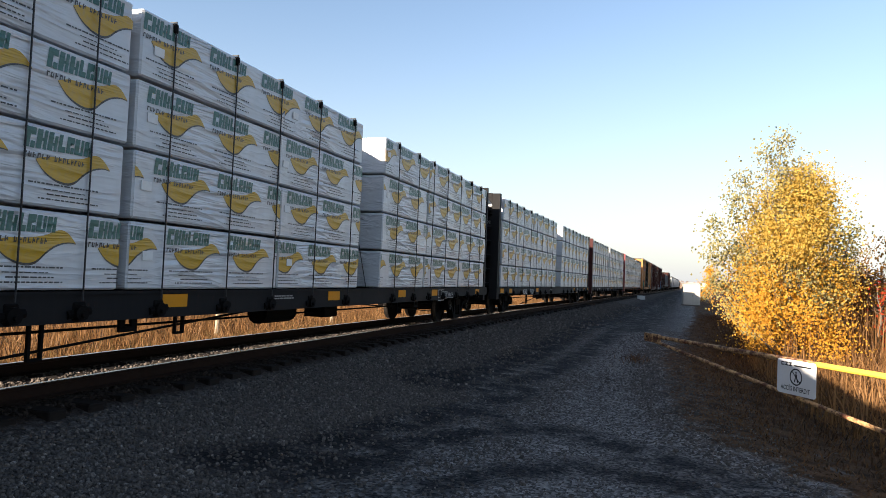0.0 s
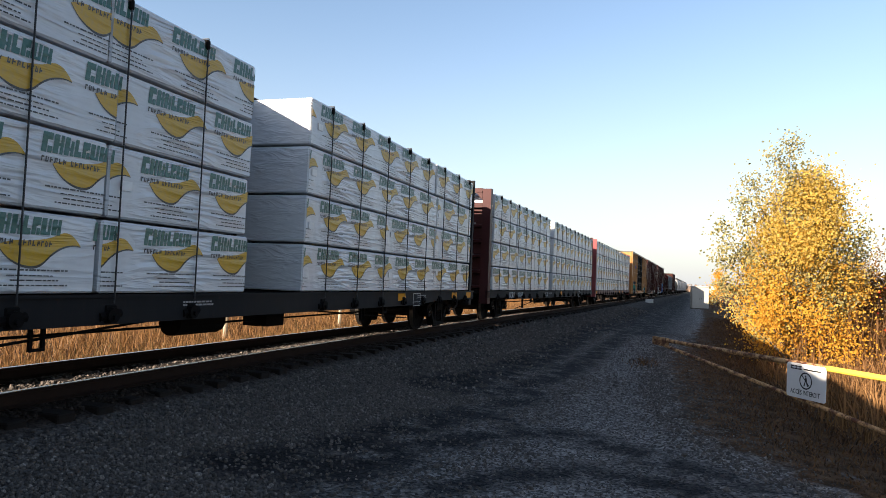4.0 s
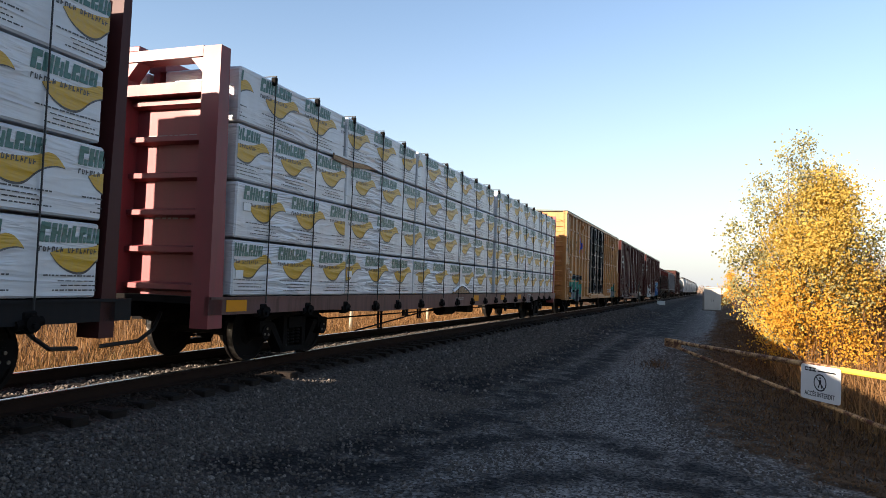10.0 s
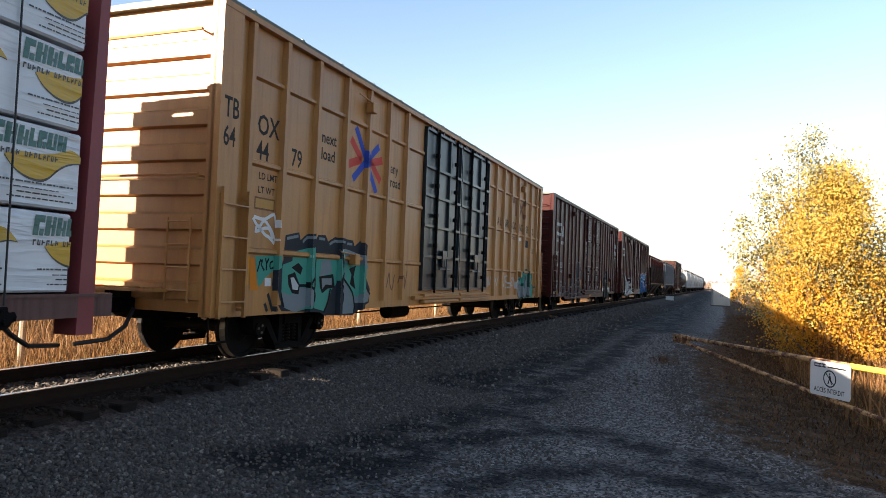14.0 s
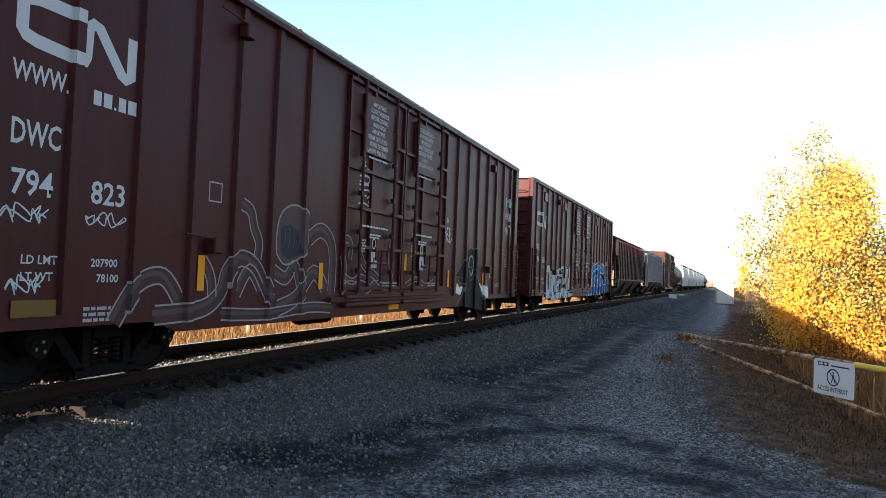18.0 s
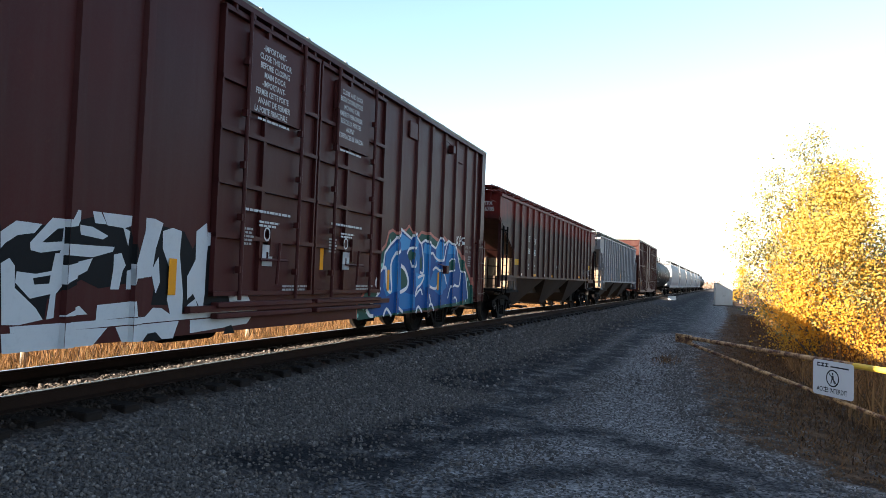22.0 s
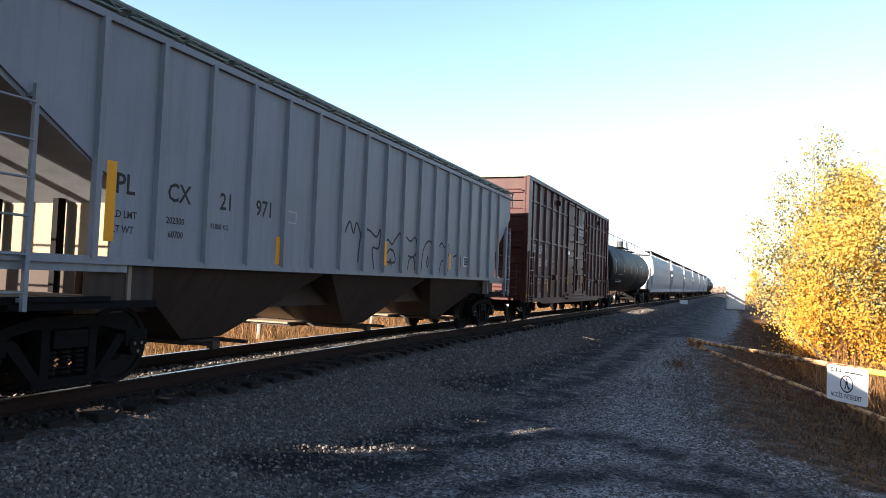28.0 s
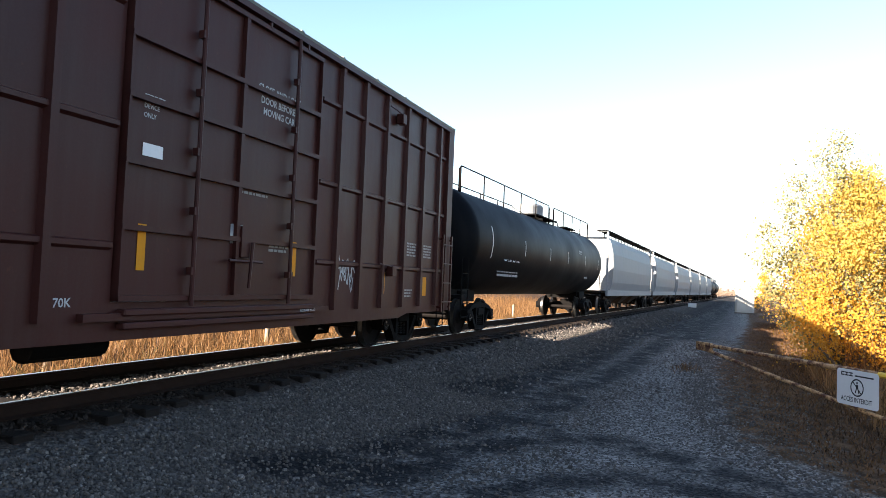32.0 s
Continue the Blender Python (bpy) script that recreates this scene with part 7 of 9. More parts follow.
cn1, L, posts = cn_car(121.07, ("794", "823"), 0, "brown railway box car with door notices and faint graffiti")
badge(cn1, L, [(9.47, 9.95, 0.60, 0.70, REFLECTOR)], 1.4645)
def tentacle(path, w):
    """A shaded arm with a thin chalk line on both sides."""
    line = smooth(path, 5)
    res = [(q, SPRAY_DIM, 1) for q in ribbon(line, w)] + [(q, SPRAY_MID, 2) for q in ribbon([(a - w * 0.18, b + w * 0.12) for a, b in line], w * 0.3)]
    strips = ribbon(line, w)
    for k in (0, 1):
        res += [(q, SPRAY_FAINT, 3) for q in ribbon([s[k] for s in strips], 0.022)]
    return res


SPRAY_DIM, SPRAY_MID = flat_paint("dim_grey_spray", (0.056, 0.030, 0.027), 0.8, 0.7), flat_paint("mid_grey_spray", (0.080, 0.055, 0.050), 0.8, 0.8)
lay = []
for path, w in (([(3.0, 0.75), (3.8, 0.80), (4.16, 1.0), (4.28, 1.28), (4.56, 1.46), (4.9, 1.36), (5.18, 1.05), (5.34, 0.85)], 0.22), ([(4.54, 2.2), (4.74, 2.12), (4.83, 1.9), (4.96, 1.69), (4.93, 1.43)], 0.17), ([(6.31, 1.83), (6.65, 1.99), (6.98, 1.85), (7.1, 1.51), (7.09, 0.9)], 0.24),
                ([(3.78, 1.42), (3.95, 1.2), (4.0, 0.9)], 0.16), ([(4.5, 0.98), (4.77, 1.30), (5.07, 1.02)], 0.18), ([(5.35, 1.30), (5.68, 1.20), (5.93, 1.38), (6.13, 1.0)], 0.2), ([(5.5, 0.75), (6.0, 0.9), (6.5, 1.3), (6.9, 1.0)], 0.24), ([(2.4, 0.7), (2.7, 1.1), (3.1, 1.2), (3.4, 0.9)], 0.2), ([(4.2, 0.72), (5.2, 0.68), (6.4, 0.74), (7.2, 0.70)], 0.16)):
    lay += tentacle(path, w)
lay += [(smooth([(5.39, 1.84), (5.49, 2.16), (5.81, 2.32), (6.18, 2.24), (6.26, 1.91), (6.19, 1.6), (5.67, 1.4), (5.41, 1.56), (5.39, 1.84)], 3), SPRAY_MID, 1), ([(5.55, 1.55), (5.5, 1.95), (5.75, 2.02), (6.0, 1.9), (6.1, 1.6), (5.8, 1.48)], SPRAY_SLATE, 4)]
lay += [(q, SPRAY_FAINT, 3) for q in ribbon(smooth([(5.41, 1.56), (5.39, 1.84), (5.49, 2.16), (5.81, 2.32), (6.18, 2.24), (6.28, 1.91), (6.19, 1.6), (5.67, 1.4), (5.41, 1.56)]), 0.03)]
for a in (5.6, 5.72, 5.86, 6.0):
    lay += [(q, SPRAY_MID, 5) for q in ribbon(smooth([(a, 1.96), (a + 0.02, 1.8), (a - 0.01, 1.66)]), 0.02)]
piece(cn1, L, posts, 0.15, 0.055, lay, "graffiti", "faint grey drawing of curling arms")
lay = []
for path, w in (([(7.40, 1.88), (7.58, 1.90), (7.70, 1.78), (7.66, 1.53)], 0.13), ([(7.40, 1.62), (7.47, 1.41), (7.46, 1.05)], 0.17), ([(8.12, 1.86), (8.10, 1.64), (8.22, 1.48), (8.45, 1.36), (8.75, 1.26), (9.0, 1.12)], 0.15), ([(9.42, 1.96), (9.36, 1.65), (9.48, 1.30), (9.54, 1.06)], 0.12),
                ([(7.40, 0.98), (7.62, 1.10), (7.95, 1.08), (8.15, 0.97), (8.45, 1.02), (8.76, 1.12), (9.2, 1.06), (9.6, 1.14)], 0.13), ([(7.5, 1.24), (7.8, 1.16), (8.1, 1.24), (8.5, 1.16)], 0.11), ([(10.2, 1.08), (10.8, 1.22), (11.4, 1.08), (11.9, 1.2)], 0.10)):
    lay += tentacle(path, w)
piece(cn1, L, [9.6], 6.0, 0.022, lay, "graffiti", "faint grey drawing on the doors")
lay = []
# a star, five looped strokes and a hooked stem
for path in ([(7.96, 3.30), (8.15, 3.37)], [(8.05, 3.42), (8.06, 3.24)], [(7.97, 3.39), (8.16, 3.27)], [(7.92, 3.17), (8.28, 3.24), (8.12, 3.14), (8.32, 3.10)], [(7.92, 3.08), (8.26, 3.10), (8.33, 3.03), (8.22, 2.97), (7.93, 2.99)], [(7.92, 2.92), (8.30, 2.95)], [(7.93, 2.82), (8.30, 2.85), (8.36, 2.76), (8.24, 2.70)],
             [(7.93, 2.74), (8.22, 2.74)], [(7.90, 2.57), (8.12, 2.60), (8.36, 2.56), (8.30, 2.66)], [(8.07, 2.70), (8.07, 2.50), (8.09, 2.31)]):
    lay += [(q, SPRAY_SILVER, 1) for q in ribbon(smooth(path, 4), 0.028)]
piece(cn1, L, [9.6], 6.0, 0.024, lay, "graffiti", "white looped tag on a door")
lay = []
lay += [([(13.50, 1.33), (13.78, 1.50), (14.02, 1.65), (14.31, 1.79), (14.37, 1.91), (14.50, 2.06), (14.76, 2.06), (15.21, 2.08), (15.26, 1.90), (15.45, 1.84), (15.23, 1.71), (15.28, 1.61), (15.46, 1.59), (15.32, 1.39), (15.57, 1.10), (15.89, 0.78), (16.12, 0.57), (16.19, 0.35), (13.84, 0.55), (14.08, 0.86), (14.20, 1.10), (13.80, 1.14), (13.67, 1.29)], SPRAY_BLACK, 1), ([(14.10, 1.03), (13.97, 1.06), (13.81, 1.02), (13.67, 1.13), (13.61, 1.12), (13.54, 0.90), (13.64, 0.87), (13.92, 0.83)], SPRAY_WHITE, 2), ([(15.55, 1.12), (15.63, 1.16), (15.72, 1.05), (15.89, 1.12), (16.11, 0.99), (16.36, 1.09), (16.51, 0.72), (16.06, 0.71)], SPRAY_WHITE, 2)]
lay += [([(16.18, 1.23), (16.24, 1.24), (16.26, 1.09), (16.18, 1.09)], SPRAY_WHITE, 2)]
for path, w in (([(13.48, 1.34), (13.78, 1.52), (14.02, 1.67), (14.29, 1.80), (14.36, 1.93), (14.49, 2.06), (14.71, 2.13), (14.92, 2.06), (15.24, 2.13), (15.25, 1.93), (15.50, 2.12)], 0.05), ([(13.50, 1.32), (14.05, 1.27), (14.13, 1.26)], 0.02), ([(13.67, 1.28), (13.74, 1.19), (13.93, 1.14), (14.33, 1.13), (14.45, 1.28), (14.46, 1.54), (14.36, 1.74)], 0.035), ([(15.27, 1.74), (15.21, 1.71), (15.31, 1.61)], 0.025), ([(15.46, 1.59), (15.33, 1.39), (15.47, 1.20), (15.68, 0.96), (16.01, 0.68)], 0.05), ([(14.23, 1.08), (14.05, 0.80), (13.60, 0.59)], 0.06), ([(14.61, 1.34), (14.67, 1.22), (14.78, 1.21), (14.98, 1.29), (15.06, 1.38)], 0.025), ([(14.51, 1.55), (14.75, 1.57), (14.93, 1.55), (15.06, 1.51)], 0.025)):
    lay += [(q, SPRAY_HALO, 2) for q in ribbon(smooth(path, 3), w)]
for path, w in (([(14.55, 1.56), (14.55, 1.72), (14.62, 1.83), (14.73, 1.87), (14.86, 1.84), (14.95, 1.69), (14.97, 1.57)], 0.06), ([(14.64, 1.49), (14.70, 1.38), (14.79, 1.36), (14.88, 1.43), (14.90, 1.51)], 0.06)):
    lay += [(q, SPRAY_FAINT, 3) for q in ribbon(smooth(path, 3), w)]
lay += [([(14.87, 1.50), (14.91, 1.53), (14.89, 1.41), (14.82, 1.37)], SPRAY_SILVER, 4)]
for k in range(3):
    lay += [(q, SPRAY_SILVER, 1) for q in ribbon(scrawl(18.1, 3.5 - k * 0.45, 0.5, 0.45, 7 + k, 8), 0.028)]
for k in range(3):
    lay += [(q, SPRAY_SILVER, 1) for q in ribbon(scrawl(12.56 + 0.05 * k, 2.36 - 0.13 * k, 0.42, 0.20, 15 + k, 9), 0.022)]
lay += [(q, SPRAY_SILVER, 1) for q in ribbon([(12.75 + 0.045 * math.cos(k), 2.68 + 0.05 * math.sin(k)) for k in np.linspace(0, 6.2832, 9)], 0.018)]
piece(cn1, L, posts, 0.15, 0.055, lay, "graffiti", "black bird head with white clouds in spray paint")

cn2, L, posts = cn_car(142.21, ("794", "556"), 1, "brown railway box car with silver and blue graffiti")
lay = [([(2.5, 0.6), (2.8, 1.2), (2.85, 1.68), (3.2, 1.84), (3.6, 1.55), (4.1, 1.62), (4.5, 1.68), (4.55, 0.95), (4.1, 0.62)], SPRAY_BLACK, 1)]
for i, (path, w) in enumerate((([(2.62, 0.66), (2.95, 0.85), (2.9, 1.35), (2.95, 1.68), (3.25, 1.72), (3.45, 1.4), (3.45, 0.95), (3.3, 0.72)], 0.28), ([(3.75, 1.5), (4.05, 1.42), (3.95, 1.1), (3.9, 0.8), (4.2, 0.66)], 0.26), ([(4.35, 1.6), (4.25, 1.15), (4.4, 0.85)], 0.2))):
    lay += stroke(path, w, SPRAY_SILVER, SPRAY_BLACK, 2 + 2 * (i % 2), 0.03)
lay += [(q, SPRAY_BLACK, 7) for a, b, c, d in ((2.98, 1.6, 3.3, 1.1), (3.3, 1.62, 2.98, 1.08)) for q in ribbon([(a, b), (c, d)], 0.03)]
lay += [([(2.55, 0.56), (2.8, 0.95), (3.3, 0.9), (3.6, 0.56)], SPRAY_SILVER, 6), ([(3.5, 0.5), (4.5, 0.46), (4.5, 0.66), (3.6, 0.64)], SPRAY_SILVER, 6)]
lay += [([(4.51, 1.57), (4.67, 1.63), (4.91, 1.71), (5.23, 1.76), (5.50, 1.84), (6.01, 1.82), (6.12, 1.49), (6.05, 1.17), (5.63, 1.11), (5.40, 1.20), (5.02, 1.01), (5.00, 0.82), (4.71, 1.07), (4.53, 1.22)], SPRAY_BLACK, 1), ([(6.35, 1.46), (6.49, 1.83), (6.88, 1.79), (7.05, 1.59), (7.14, 1.74), (7.36, 1.68), (7.70, 1.76), (7.90, 1.64), (7.82, 1.41), (8.08, 0.87), (7.06, 0.76), (6.74, 0.91), (6.39, 0.92), (6.44, 1.24)], SPRAY_BLACK, 1), ([(4.58, 1.68), (4.65, 1.73), (4.92, 1.72), (4.84, 1.63), (4.67, 1.60), (4.55, 1.52), (4.51, 1.47), (4.50, 1.62)], SPRAY_SILVER, 2)]
lay += [([(4.52, 1.34), (4.60, 1.39), (4.66, 1.32), (4.67, 1.12), (4.90, 0.93), (4.98, 0.82), (4.73, 0.78), (4.56, 0.79)], SPRAY_SILVER, 2), ([(4.80, 1.54), (5.03, 1.79), (5.22, 1.79), (5.27, 1.89), (5.34, 1.88), (5.28, 1.73), (5.18, 1.71), (5.18, 1.49), (4.92, 1.45), (4.81, 1.47)], SPRAY_SILVER, 2), ([(4.93, 1.55), (5.09, 1.69), (5.16, 1.70), (5.15, 1.57), (4.98, 1.55)], SPRAY_BLACK, 3), ([(5.17, 1.55), (5.81, 1.55), (5.79, 1.50), (5.53, 1.43), (5.12, 1.44)], SPRAY_SILVER, 3), ([(5.34, 1.75), (5.51, 1.74), (5.72, 1.66), (5.65, 1.62), (5.37, 1.65)], SPRAY_SILVER, 2)]
lay += [([(5.08, 1.45), (5.19, 1.46), (5.19, 1.34), (5.53, 1.42), (5.47, 1.29), (5.21, 1.17), (5.11, 1.06), (5.10, 0.83), (5.02, 0.82), (5.05, 1.06), (4.83, 1.02), (4.67, 1.17), (4.68, 1.27), (4.88, 1.25), (5.05, 1.28)], SPRAY_SILVER, 2), ([(4.85, 1.21), (5.04, 1.24), (5.03, 1.16), (4.87, 1.15)], SPRAY_BLACK, 3), ([(5.50, 1.90), (5.61, 1.90), (5.69, 1.78), (5.54, 1.78)], SPRAY_SILVER, 2), ([(5.63, 1.90), (6.04, 1.90), (6.03, 1.79), (5.94, 1.76), (6.02, 1.73), (6.00, 1.57), (5.92, 1.76), (5.70, 1.77)], SPRAY_SILVER, 2), ([(5.81, 1.47), (5.91, 1.49), (5.98, 1.36), (5.94, 1.30), (5.90, 1.10), (5.78, 1.10), (5.81, 1.32)], SPRAY_SILVER, 2), ([(6.00, 1.30), (6.10, 1.33), (6.08, 1.10), (6.00, 1.10)], SPRAY_SILVER, 2)]
lay += [([(6.23, 1.90), (6.39, 1.90), (6.52, 1.86), (6.42, 1.56), (6.37, 1.24), (6.11, 1.22), (6.07, 1.10), (6.08, 1.36)], SPRAY_SILVER, 2), ([(6.47, 1.47), (6.51, 1.18), (6.45, 1.05), (6.36, 1.30)], SPRAY_SILVER, 2), ([(6.52, 1.77), (6.68, 1.82), (6.84, 1.79), (6.82, 1.52), (6.91, 1.04), (6.91, 0.78), (6.71, 0.79), (6.64, 0.98), (6.68, 1.31), (6.53, 1.57)], SPRAY_SILVER, 2), ([(7.10, 1.81), (7.29, 1.93), (7.33, 1.68), (7.31, 1.39), (7.31, 1.04), (7.27, 0.75), (7.20, 0.90), (7.09, 1.04), (6.99, 0.97), (6.97, 1.25), (7.11, 1.46)], SPRAY_SILVER, 2), ([(7.32, 1.81), (7.45, 1.82), (7.44, 1.67), (7.33, 1.64)], SPRAY_SILVER, 2)]
lay += [([(7.42, 1.61), (7.53, 1.71), (7.77, 1.72), (7.90, 1.64), (7.93, 1.33), (7.87, 1.18), (7.71, 1.26), (7.67, 1.44), (7.55, 1.40), (7.53, 1.18), (7.45, 1.25), (7.49, 1.43)], SPRAY_SILVER, 2), ([(7.76, 1.07), (8.00, 1.14), (8.20, 1.03), (8.30, 0.91), (8.30, 0.79), (7.96, 0.76), (7.83, 0.92)], SPRAY_SILVER, 2), ([(4.64, 0.77), (8.48, 0.82), (8.42, 0.76), (5.17, 0.70), (4.65, 0.71)], SPRAY_SILVER, 3), ([(4.56, 0.71), (5.77, 0.70), (5.59, 0.53), (4.58, 0.53)], SPRAY_SILVER, 2), ([(5.88, 0.70), (6.86, 0.72), (6.77, 0.52), (5.98, 0.53)], SPRAY_SILVER, 2), ([(7.06, 0.72), (8.35, 0.73), (8.23, 0.62), (7.07, 0.56)], SPRAY_SILVER, 2), ([(6.27, 0.51), (6.35, 0.60), (6.48, 0.61), (6.60, 0.51)], SPRAY_BLACK, 4)]
lay += [([(7.72, 0.51), (7.76, 0.60), (7.88, 0.62), (7.96, 0.51)], SPRAY_BLACK, 4), ([(5.62, 0.94), (6.11, 0.97), (6.14, 0.80), (5.61, 0.78)], SPRAY_SILVER, 2), ([(5.16, 0.84), (5.39, 0.94), (5.50, 0.85)], SPRAY_SILVER, 2), ([(6.29, 0.78), (6.42, 0.89), (6.56, 0.88), (6.75, 0.78)], SPRAY_SILVER, 2), ([(6.99, 0.90), (7.14, 0.98), (7.21, 0.83), (7.05, 0.78)], SPRAY_SILVER, 2)]
piece(cn2, L, posts, 0.15, 0.055, lay, "graffiti", "silver graffiti with black shadows")
lay = []
lay.append(([(11.56, 0.83), (11.69, 0.88), (11.89, 1.08), (12.03, 1.31), (12.28, 1.64), (12.47, 1.80), (12.75, 1.98), (12.88, 2.24), (13.08, 2.30), (13.28, 2.25), (13.49, 2.32), (13.77, 2.34), (13.94, 2.46), (14.18, 2.32), (14.44, 2.24), (14.70, 2.38), (14.98, 2.36), (15.20, 2.39), (15.51, 2.31), (15.84, 2.26), (16.20, 2.37), (16.51, 2.26), (17.05, 2.17), (17.48, 2.06), (18.01, 1.73), (18.53, 1.34), (18.77, 0.82), (18.53, 0.67), (13.73, 0.57), (11.58, 0.53)], SPRAY_CORAL, 1))
BORDER = [(11.59, 0.78), (11.73, 0.83), (11.93, 1.03), (12.06, 1.26), (12.31, 1.59), (12.51, 1.75), (12.79, 1.92), (12.92, 2.18), (13.08, 2.24), (13.29, 2.19), (13.49, 2.26), (13.77, 2.28), (13.95, 2.39), (14.19, 2.26), (14.45, 2.17), (14.70, 2.31), (14.99, 2.29), (15.21, 2.32), (15.52, 2.24), (15.80, 2.18), (16.15, 2.29), (16.46, 2.18), (17.00, 2.09), (17.42, 1.97), (17.95, 1.64), (18.46, 1.24), (18.70, 0.73), (18.47, 0.65), (13.74, 0.55), (11.61, 0.51)]
lay.append((BORDER, SPRAY_GREEN, 2))
rd = random.Random(3)


def inside(poly, a, b):
    return sum((p[0] <= a) != (q[0] <= a) and p[1] + (a - p[0]) / (q[0] - p[0]) * (q[1] - p[1]) > b for p, q in zip(poly, [*poly[1:], poly[0]])) % 2 == 1


for k in range(300):
    a, b, r_ = rd.uniform(11.2, 18.4), rd.uniform(0.55, 2.4), rd.uniform(0.022, 0.05)
    if inside(BORDER, a, b + 0.05) and inside(BORDER, a, b - 0.05):
        lay.append(([(a + r_ * math.cos(q), b + r_ * 1.2 * math.sin(q)) for q in np.linspace(0, 5.6, 8)], SPRAY_PALE, 3))
BODY = [(11.99, 0.72), (12.26, 0.82), (12.43, 0.96), (12.43, 1.32), (12.67, 1.51), (12.72, 1.79), (12.96, 1.96), (13.29, 2.13), (13.49, 2.32), (14.07, 2.16), (14.25, 2.28), (14.66, 2.08), (14.92, 2.18), (15.62, 2.02), (15.92, 2.30), (16.24, 2.13), (16.51, 2.26), (17.16, 2.11), (17.53, 1.52), (17.98, 1.48), (18.27, 0.78), (17.38, 0.71), (15.42, 0.65), (13.73, 0.59), (12.28, 0.55)]
lay += [(BODY, SPRAY_DEEP, 4)] + [(q, SPRAY_WHITE, 8) for q in ribbon(BODY[:21], 0.055)]
lay.append(([(12.78, 1.79), (13.30, 2.03), (13.38, 1.04), (12.87, 0.92), (12.70, 1.11)], SPRAY_BLUE, 5))
lay.append(([(13.39, 1.50), (13.55, 1.54), (13.81, 1.00), (14.42, 0.92), (14.32, 0.66), (13.62, 0.63), (13.34, 0.91)], SPRAY_BLUE, 5))
lay.append(([(14.21, 2.04), (14.53, 2.03), (14.62, 1.74), (14.54, 1.10), (14.34, 1.17), (14.18, 1.53)], SPRAY_BLUE, 5))
lay.append(([(14.80, 1.98), (15.17, 1.85), (15.22, 1.25), (14.95, 1.02), (14.79, 1.25)], SPRAY_BLUE, 5))
lay.append(([(15.65, 1.63), (16.34, 1.48), (16.47, 1.09), (15.96, 0.92), (15.38, 1.10), (15.30, 1.22)], SPRAY_BLUE, 5))
lay.append(([(16.48, 2.06), (16.96, 2.01), (16.80, 1.63), (16.56, 1.09), (16.34, 1.48)], SPRAY_BLUE, 5))
lay.append(([(13.52, 2.24), (14.05, 2.12), (13.97, 1.93), (13.58, 1.87), (13.32, 2.08)], SPRAY_SKY, 6))
lay.append(([(14.24, 2.23), (14.52, 2.11), (14.47, 1.97), (14.18, 2.00)], SPRAY_SKY, 6))
lay.append(([(14.89, 2.12), (15.31, 2.02), (15.17, 1.87), (14.81, 1.88)], SPRAY_SKY, 6))
lay.append(([(15.66, 2.02), (15.91, 2.23), (16.13, 2.06), (16.25, 1.78), (15.65, 1.69)], SPRAY_SKY, 6))
lay.append(([(16.56, 2.20), (17.06, 2.08), (16.97, 1.94), (16.53, 1.93)], SPRAY_SKY, 6))
lay.append(([(14.38, 1.43), (14.85, 1.37), (14.70, 1.10), (14.47, 1.06)], SPRAY_SKY, 6))
lay.append(([(13.54, 1.51), (13.78, 1.48), (13.94, 1.26), (13.91, 1.14), (13.61, 1.06)], SPRAY_GREEN, 7))
lay.append(([(13.89, 1.85), (14.09, 1.92), (14.24, 1.83), (14.13, 1.63), (13.94, 1.73)], SPRAY_GREEN, 7))
lay.append(([(14.60, 1.73), (14.71, 1.79), (14.78, 1.56), (14.65, 1.47)], SPRAY_GREEN, 7))
lay.append(([(16.60, 1.76), (16.88, 1.81), (16.96, 1.57), (16.67, 1.49)], SPRAY_GREEN, 7))
lay += [(q, SPRAY_WHITE, 9) for q in ribbon(smooth([(12.67, 1.48), (12.79, 1.48), (12.86, 1.11), (13.10, 1.03), (13.02, 1.54), (13.22, 1.78), (13.52, 1.90)], 3), 0.070)]
lay += [(q, SPRAY_WHITE, 9) for q in ribbon(smooth([(13.54, 1.00), (13.89, 1.09), (13.97, 1.26), (13.78, 1.47), (13.55, 1.56)], 3), 0.080)]
lay += [(q, SPRAY_WHITE, 9) for q in ribbon(smooth([(13.86, 1.82), (13.97, 1.93), (14.21, 1.96), (14.37, 1.93), (14.24, 1.55), (14.05, 1.67)], 3), 0.055)]
lay += [(q, SPRAY_WHITE, 9) for q in ribbon(smooth([(14.36, 0.88), (14.52, 1.10), (14.70, 1.16), (14.92, 1.37), (14.52, 1.32)], 3), 0.060)]
lay += [(q, SPRAY_WHITE, 9) for q in ribbon(smooth([(14.36, 0.88), (14.70, 1.06), (14.83, 0.93)], 3), 0.050)]
lay += [(q, SPRAY_WHITE, 9) for q in ribbon(smooth([(14.64, 1.44), (14.84, 1.44), (14.82, 1.75), (14.69, 2.06)], 3), 0.055)]
lay += [(q, SPRAY_WHITE, 9) for q in ribbon(smooth([(15.24, 1.87), (15.43, 1.90), (15.64, 1.79), (15.97, 1.74), (16.21, 1.85)], 3), 0.060)]
lay += [(q, SPRAY_WHITE, 9) for q in ribbon(smooth([(15.18, 1.27), (15.31, 1.12), (15.70, 1.07), (15.81, 1.18)], 3), 0.060)]
lay += [(q, SPRAY_WHITE, 9) for q in ribbon(smooth([(15.46, 1.50), (15.66, 1.57), (15.91, 1.51), (16.26, 1.44), (16.46, 1.18)], 3), 0.055)]
lay += [(q, SPRAY_WHITE, 9) for q in ribbon(smooth([(16.23, 1.74), (16.34, 2.05), (16.51, 2.25)], 3), 0.050)]
